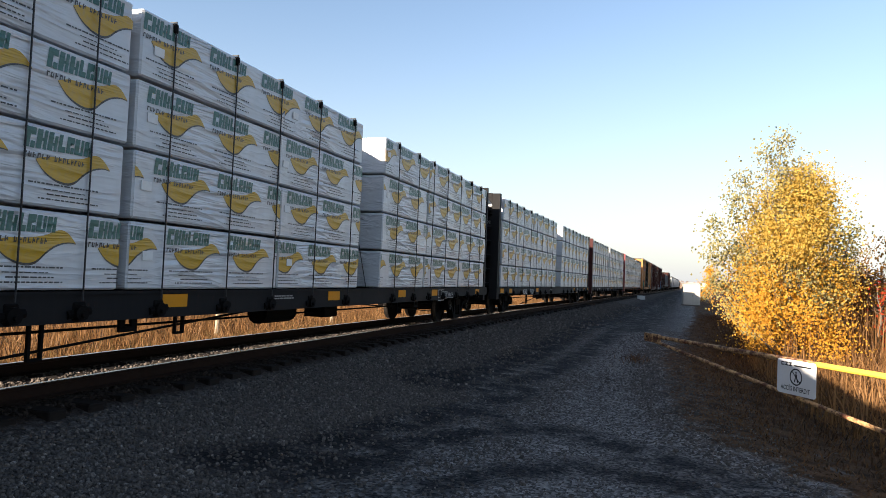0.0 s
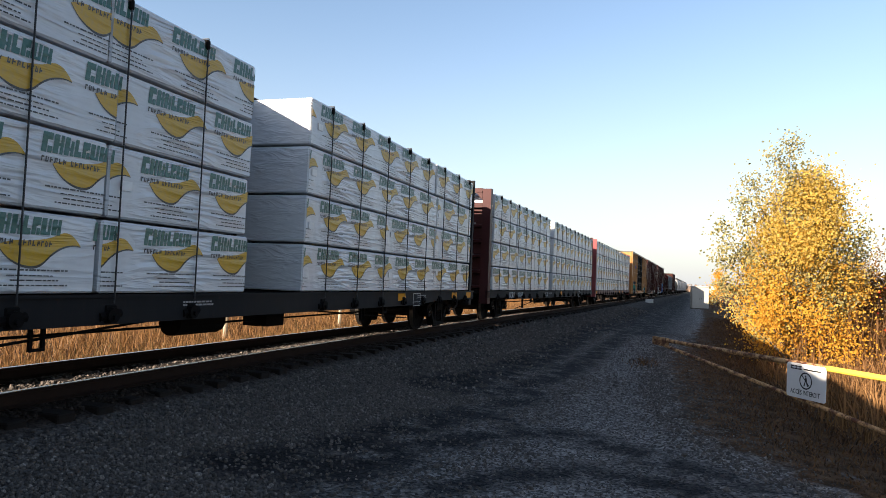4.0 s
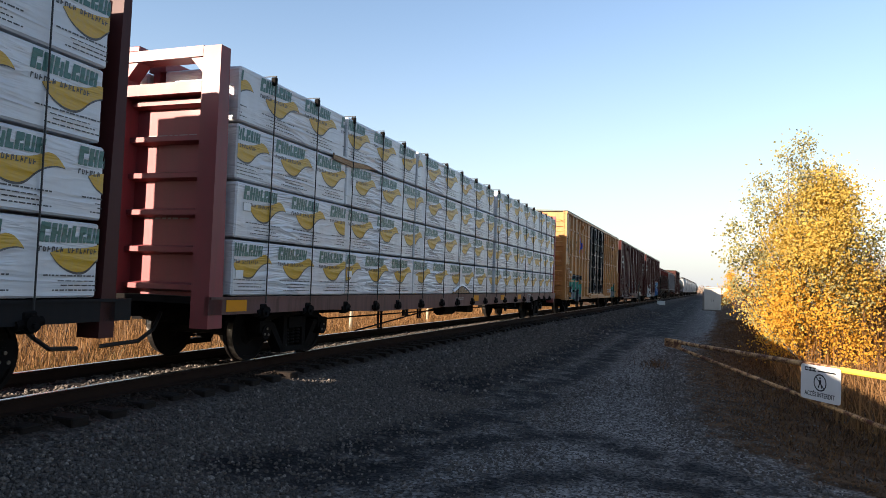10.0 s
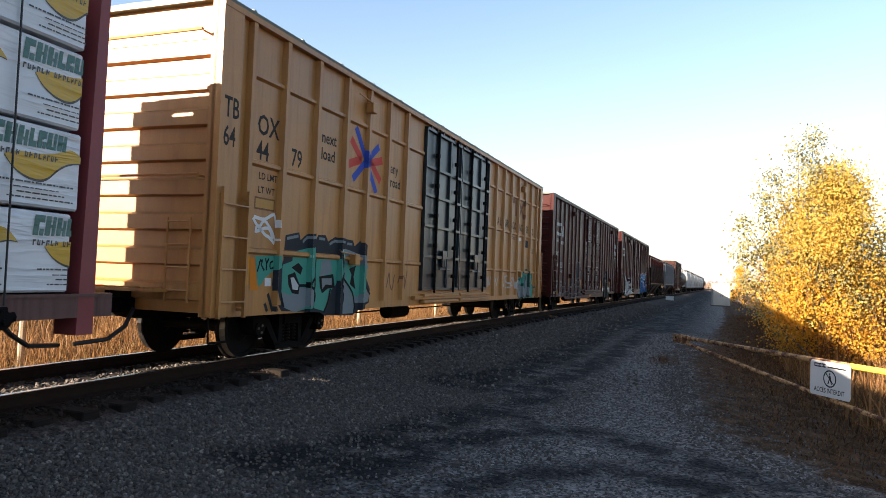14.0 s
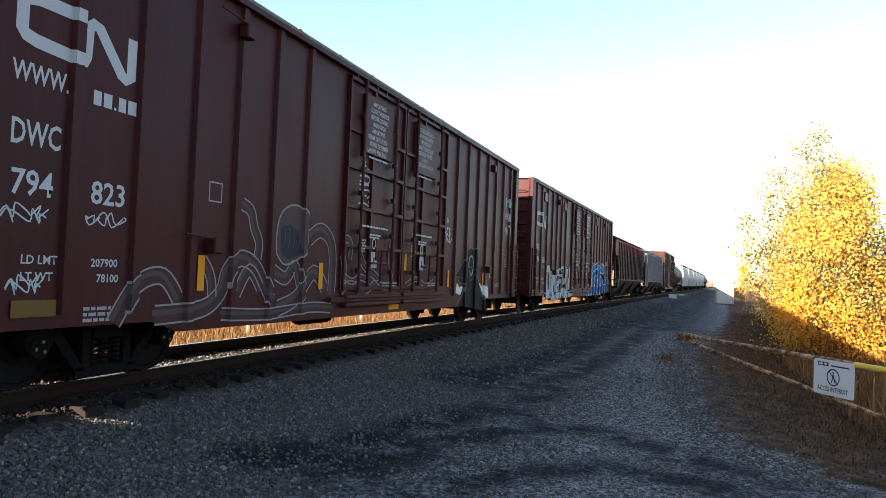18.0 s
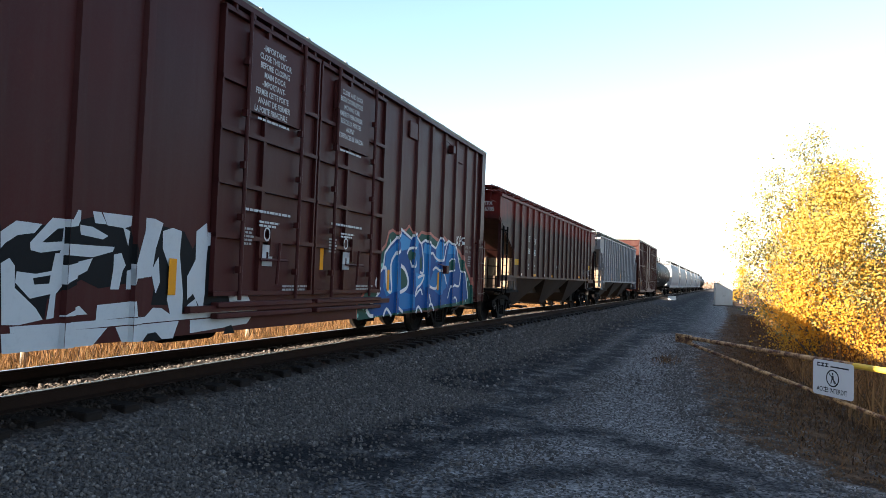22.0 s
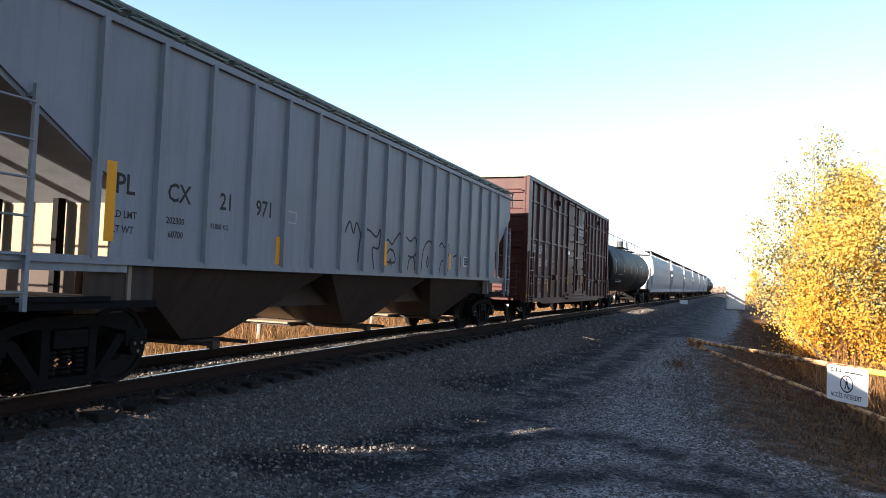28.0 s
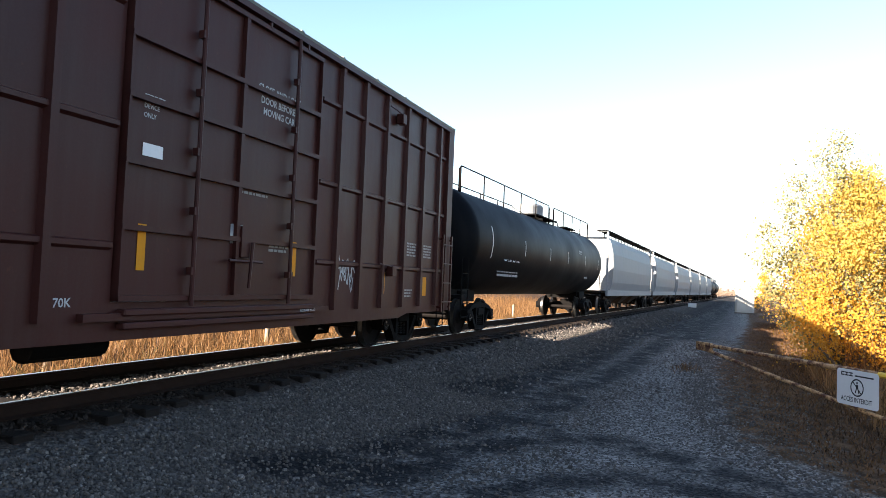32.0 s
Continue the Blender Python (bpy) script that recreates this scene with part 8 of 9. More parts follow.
lay += [(q, SPRAY_WHITE, 9) for q in ribbon(smooth([(16.58, 0.82), (16.75, 1.09), (16.94, 1.13)], 3), 0.050)]
lay += [(q, SPRAY_WHITE, 9) for q in ribbon(smooth([(16.99, 1.18), (17.45, 1.13), (17.55, 1.47)], 3), 0.060)]
lay += [(q, SPRAY_WHITE, 9) for q in ribbon(smooth([(16.64, 1.49), (16.96, 1.56), (16.88, 1.81), (16.62, 1.74)], 3), 0.040)]
lay += [(q, SPRAY_WHITE, 9) for q in ribbon(smooth([(12.43, 1.32), (12.33, 1.17), (12.55, 1.08), (12.43, 0.96)], 3), 0.070)]
lay += [(q, SPRAY_WHITE, 9) for q in ribbon(smooth([(12.74, 0.54), (12.89, 0.68), (13.14, 0.53)], 3), 0.060)]
lay += [(q, SPRAY_WHITE, 9) for q in ribbon(smooth([(14.48, 0.54), (14.60, 0.68), (14.86, 0.54)], 3), 0.055)]
lay += [(q, SPRAY_WHITE, 9) for q in ribbon(smooth([(15.20, 0.58), (15.41, 0.73), (15.62, 0.56)], 3), 0.055)]
lay += [(q, SPRAY_WHITE, 9) for q in ribbon(smooth([(11.96, 0.70), (12.10, 0.58), (12.28, 0.56)], 3), 0.070)]
lay += [(q, SPRAY_WHITE, 9) for q in ribbon(smooth([(13.48, 0.69), (13.73, 0.58)], 3), 0.060)]
lay += [(q, SPRAY_WHITE, 9) for q in ribbon(smooth([(12.14, 0.80), (12.43, 0.93)], 3), 0.050)]
lay += [(q, SPRAY_WHITE, 9) for q in ribbon(smooth([(15.28, 0.94), (15.42, 0.69)], 3), 0.050)]
lay += [(q, SPRAY_WHITE, 9) for q in ribbon(smooth([(16.97, 0.74), (17.16, 0.85), (17.33, 0.73)], 3), 0.050)]
piece(cn2, L, posts, 0.15, 0.055, lay, "graffiti", "blue graffiti outlined in white on green and coral")
lay = [(q, SPRAY_WHITE, 1) for p in ([(17.2, 2.42), (17.18, 2.18)], [(17.32, 2.42), (17.2, 2.3), (17.34, 2.18)], [(17.42, 2.18), (17.44, 2.42), (17.54, 2.36), (17.44, 2.28)], [(17.68, 2.40), (17.58, 2.34), (17.68, 2.26), (17.58, 2.18)]) for q in ribbon(smooth(p, 3), 0.03)]
for k in range(5):
    lay += [(q, SPRAY_FAINT, 1) for q in ribbon(scrawl(0.1, 4.0 - k * 0.25, 0.62, 0.35, 33 + k, 10), 0.016)]
piece(cn2, L, posts, 0.15, 0.055, lay, "graffiti", "thin white tags")

# oxide-red box car
COP = [0.75, 1.55, 2.48, 3.48, 4.44, 5.36, 10.75, 11.6, 12.5, 13.45, 14.35, 15.25]
L = 16.0
co = box_car("oxide-red ribbed box car with one plug door", 201.37, L, RED_BROWN, 4.92, COP, (4.16, 2.86, 1.60), [(6.2, 10.1)], RED_BROWN, ROOF_GREEN, (1.8, 14.45), bottom=0.86, drop=0.24, sill_from=2.6, door_cols=2, end_ribs=7)
ident(co, L, [("CO", 0.90, 2.42, 0.29, 0.85), ("ER", 1.84, 2.42, 0.29, 0.85), ("17", 0.96, 2.02, 0.27, 0.85), ("33", 1.84, 1.98, 0.27, 0.85), ("47", 2.72, 1.98, 0.27, 0.85), ("LD LMT", 1.82, 1.48, 0.08, 1.0), ("LT WT", 1.82, 1.34, 0.08, 1.0), ("213300", 2.66, 1.48, 0.08, 1.0), ("72700", 2.70, 1.34, 0.08, 1.0), ("70K", 5.48, 0.98, 0.09, 1.0)], WHITE_PAINT)
for text, y, z, s in (("CLOSE AND LOCK", 8.45, 3.86, 0.10), ("DOOR BEFORE", 8.52, 3.70, 0.10), ("MOVING CAR", 8.58, 3.55, 0.10), ("DO NOT LUBE DOORS", 7.05, 1.78, 0.045), ("SECURITY", 6.45, 3.22, 0.055), ("DEVICE", 6.45, 3.12, 0.055), ("ONLY", 6.45, 3.02, 0.055)):
    write(text, co, on_side(1.4815, y - L / 2, z, s), WHITE_PAINT, 0.9)
write("RELEASE ROD", co, on_side(1.572, 9.6 - L / 2, 0.845, 0.05), WHITE_PAINT, 1.0)
sp = Mesh(-L / 2)
frame_mark(sp, 1.463, 3.78, 4.02, 1.96, 2.22, WHITE_PAINT)
for x, y, z, n, w in ((1.4625, 0.92, 0.98, 2, 0.5), (1.4625, 2.05, 0.98, 3, 0.3), (1.4825, 8.15, 2.42, 1, 0.7), (1.4825, 8.9, 1.75, 2, 0.5), (1.4625, 13.7, 2.1, 5, 0.5), (1.4625, 14.55, 2.1, 5, 0.5), (1.4625, 13.65, 1.15, 3, 0.4)):
    small_print(sp, x, y, z, n, w, 0.035, GREY_STENCIL, 6)
frame_mark(sp, 1.4825, 8.05, 8.3, 1.75, 2.0, WHITE_PAINT, 0.09)
tagged(part("stencil", sp, co, "small white stencils"), kind="stuff")
badge(co, L, [(0.86, 1.10, 1.06, 1.52, REFLECTOR), (3.20, 3.32, 1.06, 1.52, REFLECTOR), (12.6, 12.72, 1.1, 1.5, REFLECTOR), (14.6, 14.8, 1.05, 1.45, REFLECTOR)])
badge(co, L, [(6.50, 6.62, 1.36, 1.86, REFLECTOR), (9.48, 9.60, 1.36, 1.86, REFLECTOR), (6.5, 6.8, 2.60, 2.74, TAG)], 1.4825)
badge(co, L, [(0.02, 0.40, 0.86, 1.00, PLACARD)], 1.5515)
lay = [(q, SPRAY_SILVER, 1) for k in range(3) for q in ribbon(scrawl(10.85, 1.1 + 0.12 * k, 0.62, 0.45, 50 + k, 9), 0.022)]
piece(co, L, COP, 0.13, 0.075, lay, "graffiti", "small white tag in a ring")


# ---------------------------------------------------------------- covered hoppers
def covered_hopper(label, u0, L, mat, bay_mat, n_posts, truck_at, top=3.98, sill=1.46, roof_mat=None, walk_mat=None, bays=3, spin=True, post_from=1.6, post_step=0.85, ladder_mat=None):
    """Straight-sided three-bay covered hopper with open ends and sloping end sheets."""
    car = placed(label, "covered_hopper", u0, L)
    W = 1.48
    roof_mat, walk_mat = roof_mat or mat, walk_mat or mat
    for s in (1, -1):
        m = Mesh(-L / 2)
        x0, x1 = sorted((s * W, s * (W - 0.03)))
        m.prism([(0.05, top), (0.05, 3.30), (1.70, 2.25), (1.70, sill), (L - 1.50, sill), (L - 1.50, 2.20), (L - 0.05, 3.28), (L - 0.05, top)], "x", x0, x1, mat)
        m.box(min(s * W, s * (W + 0.05)), max(s * W, s * (W + 0.05)), 0.05, L - 0.05, top - 0.06, top + 0.02, mat)
        m.box(min(s * (W - 0.06), s * (W + 0.04)), max(s * (W - 0.06), s * (W + 0.04)), 0.4, L - 0.4, sill - 0.06, sill + 0.02, mat)
        side = part("side_wall", m, car)
        pm = Mesh().prism([(s * W, -0.05), (s * (W + 0.06), -0.035), (s * (W + 0.06), 0.035), (s * W, 0.05)], "z", sill, top - 0.04, mat).data("side_post")
        for i in range(n_posts):
            part("side_post", pm, side, "", pose(0, post_from + post_step * i - L / 2, 0))
        for y in (0.28, L - 0.28):
            part("corner_post", Mesh(-L / 2).box(min(s * W, s * (W - 0.10)), max(s * W, s * (W - 0.10)), y - 0.06, y + 0.06, 1.1, 3.3, mat), car)
    # end sheets: a short upright, then the slope down to the bay
    for y, s in ((0.05, -1), (L - 0.05, 1)):
        m = Mesh(-L / 2)
        m.box(-W + 0.03, W - 0.03, min(y, y - s * 0.04), max(y, y - s * 0.04), 3.28, top + 0.1, mat)
        yi = y - s * 1.95
        m.prism([(y, 3.30), (yi, 2.13), (yi, 2.06), (y, 3.22)] if s < 0 else [(yi, 2.13), (y, 3.30), (y, 3.22), (yi, 2.06)], "x", -W + 0.03, W - 0.03, mat)
        # The sun-facing end gets the paler sheet; the other keeps the car's paint.
        part("bay_end", Mesh(-L / 2).box(-W + 0.03, W - 0.03, min(yi, yi - s * 0.05), max(yi, yi - s * 0.05), 1.0, 2.13, END_SUNLIT if s < 0 else mat), car, "end sheet, paled where it faces the sun")
        part("slope_sheet", m, car, "sloping end sheet")
        for x in (-0.5, 0.5):
            a, b = sorted((y - s * 0.25, y - s * 0.35))
            part("end_post", Mesh(-L / 2).box(x - 0.05, x + 0.05, a, b, 1.05, 3.25, DARK), car, "dark steel end post")
            c, d = sorted((y - s * 1.80, y - s * 1.90))
            part("end_post", Mesh(-L / 2).box(x - 0.04, x + 0.04, c, d, 1.05, 2.10, DARK), car, "dark steel end post")
        p = Mesh(-L / 2).box(-W, W, min(y, y - s * 1.7), max(y, y - s * 1.7), 0.98, 1.05, DARK)
        for z in (1.35, 1.75, 2.25):
            p.rod((-W + 0.1, y - s * 0.3, z), (W - 0.1, y - s * 0.3, z), 0.014, DARK, 5)
        p.box(W - 0.06, W, min(y - s * 0.2, y - s * 1.9), max(y - s * 0.2, y - s * 1.9), 1.30, 1.46, mat)
        part("end_frame", p, car, "posts and platform of the end")
        q = Mesh(-L / 2)
        for x in (-0.25, 0.12):
            q.prism([(x, 1.05), (x + 0.16, 1.05), (x + 0.08, 1.5)], "y", y - s * 0.75, y - s * 0.70, mat)
        part("gusset", q, car)
        bw = Mesh(-L / 2)
        wx, wz, wy = 0.78, 2.05, y - s * 0.42
        bw.lathe([(-0.02, 0.27), (0.0, 0.25), (0.02, 0.27), (0.0, 0.295), (-0.02, 0.27)], "y", DARK, 20, (wx, wy, wz)).rod((wx, wy, wz), (wx, wy - s * 0.3, wz), 0.03, DARK).bbox(wx - 0.22, wx + 0.16, min(wy - s * 0.2, wy - s * 0.5), max(wy - s * 0.2, wy - s * 0.5), wz - 0.35, wz + 0.2, DARK, 0.03)
        for k in range(4):
            bw.rod((wx, wy, wz), (wx + 0.26 * math.cos(k * 1.571 + 0.4), wy, wz + 0.26 * math.sin(k * 1.571 + 0.4)), 0.014, DARK, 5)
        if s > 0:
            part("brake_wheel", bw, car, "brake wheel and housing")
        jp = Mesh(-L / 2)
        a, b = sorted((y - s * 0.55, y - s * 2.35))
        c = y - s * 2.35
        jp.prism([(y - s * 1.45, 0.92), (c, 0.92), (c, sill), (y - s * 1.45, sill)], "x", W - 0.12, W - 0.06, bay_mat).box(W - 0.3, W, a, b, 0.92, 1.0, DARK)
        part("side_plate", jp, car)
        part("side_plate", Mesh(-L / 2).box(-W, 0.3 - W, a, b, 0.92, 1.0, DARK), car)
        lm = Mesh(-L / 2)
        yl_ = y - s * 0.42
        ladder(lm, W + 0.06, yl_ - 0.22, yl_ + 0.22, 0.92, 3.0, 6, ladder_mat or mat, 0.013)
        part("ladder", lm, car, "side ladder")
    # bays
    first, last = 1.9, L - 1.9
    bw_ = (last - first) / bays
    for i in range(bays):
        a, b = first + i * bw_, first + (i + 1) * bw_
        c = (a + b) / 2
        zb, xb = 0.42, 0.72
        pts = [(-W + 0.04, a, sill), (W - 0.04, a, sill), (W - 0.04, b, sill), (-W + 0.04, b, sill), (-xb, c - 0.40, zb), (xb, c - 0.40, zb), (xb, c + 0.40, zb), (-xb, c + 0.40, zb)]
        m = Mesh(-L / 2).raw(pts, [(0, 1, 5, 4), (1, 2, 6, 5), (2, 3, 7, 6), (3, 0, 4, 7), (4, 5, 6, 7)], bay_mat).box(-0.80, 0.80, a, b, 0.82, sill - 0.01, bay_mat)
        bay = part("hopper_bay", m, car, "dusty tapered hopper bay")
        g = Mesh(-L / 2).box(-0.80, 0.80, c - 0.42, c + 0.42, 0.35, 0.40, bay_mat).box(-1.25, -0.86, c - 0.44, c + 0.44, 0.36, 0.39, bay_mat).rod((-1.2, c - 0.35, 0.38), (1.2, c - 0.35, 0.38), 0.03, bay_mat, 6).rod((-1.25, c + 0.3, 0.38), (1.25, c + 0.3, 0.38), 0.03, bay_mat, 6)
        g.box(1.15, 1.25, c - 0.42, c - 0.28, 0.33, 0.43, bay_mat)
        part("outlet_gate", g, bay, "sliding outlet gate")
        # Added pale sheet stands in for the bay's sunlit far slope.
        ap = Mesh(-L / 2).prism([(c - 1.15, 0.74), (c - 0.42, 0.44), (c - 0.40, 0.47), (c - 1.13, 0.77)], "x", -1.20, -0.30, END_SUNLIT)
        ap.box(-1.34, -0.16, c - 0.98, c - 0.32, 0.405, 0.435, END_SUNLIT).box(-1.36, -0.14, c - 0.92, c - 0.30, 0.36, 0.395, bay_mat).box(-1.33, -1.27, c - 1.30, c - 0.34, 0.44, 0.50, bay_mat)
        part("lit_slope", ap, bay, "added pale sheet for the sunlit bay slope, with gate frame")
    m = Mesh(-L / 2)
    m.prism([(-W, top), (W, top), (W, top + 0.03), (0.75, top + 0.20), (-0.75, top + 0.20), (-W, top + 0.03)], "y", 0.05, L - 0.05, roof_mat)
    part("roof", m, car, "sloped hopper roof")
    h = Mesh(-L / 2).box(-0.32, 0.32, 0.8, L - 0.8, top + 0.20, top + 0.32, roof_mat)
    for i in range(10):
        y = 1.2 + (L - 2.4) * i / 9
        h.box(-0.38, 0.38, y, y + 0.06, top + 0.32, top + 0.36, roof_mat)
    part("hatch_cover", h, car, "trough hatch covers")
    wk = Mesh(-L / 2)
    for s in (-1, 1):
        for k in range(4):
            x = s * (0.92 + k * 0.13)
            wk.box(x - 0.04, x + 0.04, -0.1, L + 0.1, top + 0.20, top + 0.23, walk_mat)
        wk.box(min(s * 1.385, s * 1.40), max(s * 1.385, s * 1.40), -0.1, L + 0.1, top + 0.205, top + 0.235, walk_mat)
        for i in range(int(L / 0.30)):
            y = 0.05 + i * 0.30
            wk.rod((s * 1.39, y, top + 0.21), (s * 1.39, y + 0.15, top + 0.14), 0.008, walk_mat, 4).rod((s * 1.39, y + 0.15, top + 0.14), (s * 1.39, y + 0.30, top + 0.21), 0.008, walk_mat, 4)
        for i in range(int(L / 0.9)):
            y = 0.1 + i * 0.9
            wk.box(min(s * 0.85, s * 1.38), max(s * 0.85, s * 1.38), y, y + 0.05, top + 0.16, top + 0.20, walk_mat)
            wk.rod((s * 1.3, y, top + 0.16), (s * 1.36, y, top + 0.0), 0.016, walk_mat, 4)
    for y in (0.0, L):
        wk.box(-1.38, 1.38, y - 0.20, y + 0.20, top + 0.20, top + 0.22, walk_mat)
    part("running_board", wk, car, "grated running board")
    for y, s in ((-0.2, -1), (L + 0.2, 1)):
        g = Mesh(-L / 2)
        for k in range(8):
            q = y + s * 0.05 * k
            g.box(-1.38, 1.4, min(q, q + s * 0.008), max(q, q + s * 0.008), top + 0.19, top + 0.215, walk_mat)
        for x in (-1.38, 0.0, 1.37):
            g.box(x, x + 0.03, min(y, y + s * 0.4), max(y, y + s * 0.4), top + 0.185, top + 0.22, walk_mat)
        g.rod((1.36, y + s * 0.38, top + 0.2), (1.36, y + s * 0.38, top - 0.25), 0.016, walk_mat, 5).rod((1.36, y + s * 0.38, top - 0.25), (1.36, y - s * 0.15, top - 0.25), 0.016, walk_mat, 5)
        part("end_platform", g, car, "grated end platform")
    part("stub_sill", Mesh(-L / 2).box(-0.19, 0.19, 0.3, 2.9, 0.62, 0.98, DARK), car)
    part("stub_sill", Mesh(-L / 2).box(-0.19, 0.19, L - 2.9, L - 0.3, 0.62, 0.98, DARK), car)
    couplers(car, L, 0.80, False)
    trucks(car, L, truck_at, spin)
    return car


L = 17.65
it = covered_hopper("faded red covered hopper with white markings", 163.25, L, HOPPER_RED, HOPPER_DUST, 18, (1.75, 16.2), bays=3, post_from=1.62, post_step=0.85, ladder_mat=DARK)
for text, y, z, s in (("IT", 3.52, 2.70, 0.22), ("FX", 4.30, 2.66, 0.22), ("366", 3.38, 2.28, 0.22), ("785", 4.22, 2.24, 0.22), ("LD LMT", 3.45, 1.86, 0.065), ("LT WT", 3.45, 1.72, 0.065), ("221400", 4.28, 1.84, 0.065), ("64500", 4.28, 1.70, 0.065)):
    write(text, it, on_side(1.4835, y - L / 2, z, s), WHITE_PAINT, 0.9)
write("ITFX", it, on_end(0.90, 0.045 - L / 2, 3.64, 0.13), WHITE_PAINT, 0.9)
write("366785", it, on_end(0.81, 0.045 - L / 2, 3.46, 0.13), WHITE_PAINT, 0.9)
badge(it, L, [(1.84, 2.34, 1.84, 2.04, PLACARD), (4.4, 4.8, 1.49, 1.57, REFLECTOR), (7.3, 7.8, 1.49, 1.57, REFLECTOR), (13.0, 13.6, 1.52, 1.60, REFLECTOR), (15.1, 15.6, 1.49, 1.57, REFLECTOR), (15.62, 16.08, 1.98, 2.18, PLACARD)] + [(y, y + 0.12, 1.5, 1.58, TAG) for y in (2.7, 6.1, 8.6, 10.2, 12.0)], 1.4835)
sp = Mesh(-L / 2)
frame_mark(sp, 1.4835, 15.62, 16.08, 1.66, 1.96, WHITE_PAINT, 0.03)
frame_mark(sp, 1.4835, 15.82, 15.86, 1.72, 1.96, WHITE_PAINT, 0.02)
frame_mark(sp, 1.4835, 5.95, 6.2, 2.5, 2.74, GREY_STENCIL)
small_print(sp, 1.4835, 8.2, 1.95, 3, 0.45, 0.035, GREY_STENCIL, 1)
small_print(sp, 1.4835, 15.0, 1.86, 3, 0.42, 0.035, WHITE_PAINT, 2)
small_print(sp, 1.4835, 0.75, 1.40, 1, 0.8, 0.05, WHITE_PAINT, 3)
ring = [(14.38 + 0.17 * math.cos(k), 1.74 + 0.17 * math.sin(k)) for k in np.linspace(0, 6.2832, 19)]
for q in ribbon([(14.38 + 0.10 * math.cos(k), 1.74 + 0.10 * math.sin(k)) for k in np.linspace(0, 6.2832, 15)], 0.05) + ribbon([(14.2, 1.74), (14.56, 1.74)], 0.03):
    sp.face([(1.4835, a, b) for a, b in q], GREY_STENCIL)
for q in ribbon(ring, 0.035) + ribbon([(14.2, 1.50), (14.56, 1.50)], 0.03):
    sp.face([(1.4835, a, b) for a, b in q], GREY_STENCIL)
tagged(part("stencil", sp, it, "white stencils and a round stamp"), kind="stuff")

L = 17.15
pl = covered_hopper("pale grey covered hopper with dark lettering", 182.43, L, HOPPER_GREY, HOPPER_DUST, 18, (1.62, 15.85), post_from=1.46, post_step=0.842, top=3.95, sill=1.44, walk_mat=ROOF_GREEN, bays=3)
for text, y, z, s in (("PL", 1.68, 2.14, 0.22), ("CX", 2.44, 2.14, 0.22), ("21", 3.36, 2.14, 0.22), ("971", 4.12, 2.14, 0.22), ("LD LMT", 1.66, 1.88, 0.08), ("202300", 2.44, 1.88, 0.08), ("LT WT", 1.66, 1.72, 0.08), ("60700", 2.48, 1.72, 0.08), ("91800 KG", 3.2, 1.88, 0.07)):
    write(text, pl, on_side(1.4835, y - L / 2, z, s), DARK_STENCIL, 0.9)
write("PLCX", pl, on_end(0.80, 0.045 - L / 2, 3.64, 0.17), DARK_STENCIL, 0.9)
write("21971", pl, on_end(0.78, 0.045 - L / 2, 3.42, 0.17), DARK_STENCIL, 0.9)
badge(pl, L, [(1.60, 1.73, 1.62, 2.46, REFLECTOR), (4.68, 4.80, 1.48, 1.88, REFLECTOR), (11.84, 11.95, 1.60, 1.96, REFLECTOR), (15.70, 15.78, 2.14, 2.80, REFLECTOR)], 1.4845)
sp = Mesh(-L / 2)
badge(pl, L, [(8.14, 8.25, 1.58, 2.04, REFLECTOR)], 1.5475)
frame_mark(sp, 1.4835, 12.87, 13.26, 1.70, 1.95, WHITE_PAINT, 0.03)
small_print(sp, 1.4835, 12.92, 1.88, 3, 0.3, 0.04, DARK_STENCIL, 3)
frame_mark(sp, 1.4835, 4.85, 5.18, 2.10, 2.28, GREY_STENCIL)
for path in ([(7.2, 1.6), (7.3, 2.15), (7.6, 2.2), (7.9, 2.1), (8.05, 2.25), (8.02, 1.9), (7.75, 1.88), (7.85, 1.5)], [(8.3, 1.72), (8.38, 2.08), (8.6, 2.0), (8.75, 2.12), (9.0, 2.22), (8.98, 1.5)], [(8.32, 1.75), (8.5, 1.9), (8.7, 1.85), (8.75, 1.66), (8.3, 1.66)],
             [(9.28, 2.2), (9.5, 2.12), (9.75, 2.22), (9.85, 1.95), (9.65, 1.8), (9.4, 1.82)], [(9.4, 1.52), (9.45, 1.72), (9.62, 1.8), (9.75, 1.7), (9.78, 1.52)], [(10.12, 1.5), (10.2, 1.95), (10.45, 2.18), (10.75, 2.1), (10.84, 1.54)], [(10.42, 1.7), (10.47, 1.85), (10.52, 1.7), (10.47, 1.62), (10.42, 1.7)],
             [(11.15, 2.1), (11.3, 2.2), (11.5, 2.1), (11.75, 2.2), (11.8, 1.95), (11.6, 1.85), (11.78, 1.55)], [(11.2, 1.5), (11.3, 1.75), (11.45, 1.8)], [(12.1, 1.9), (12.3, 1.95), (12.62, 1.95), (12.62, 1.65), (12.3, 1.6)], [(6.7, 2.1), (6.85, 2.3), (7.0, 2.1), (7.1, 2.3), (7.3, 2.05)], [(8.5, 1.6), (8.55, 1.72), (8.6, 1.58)]):
    for q in ribbon(smooth(path), 0.042):
        sp.face([(1.4835, a, b) for a, b in q], DARK_STENCIL)
tagged(part("graffiti", sp, pl, "thin grey graffiti lines and stencils"), kind="stuff")


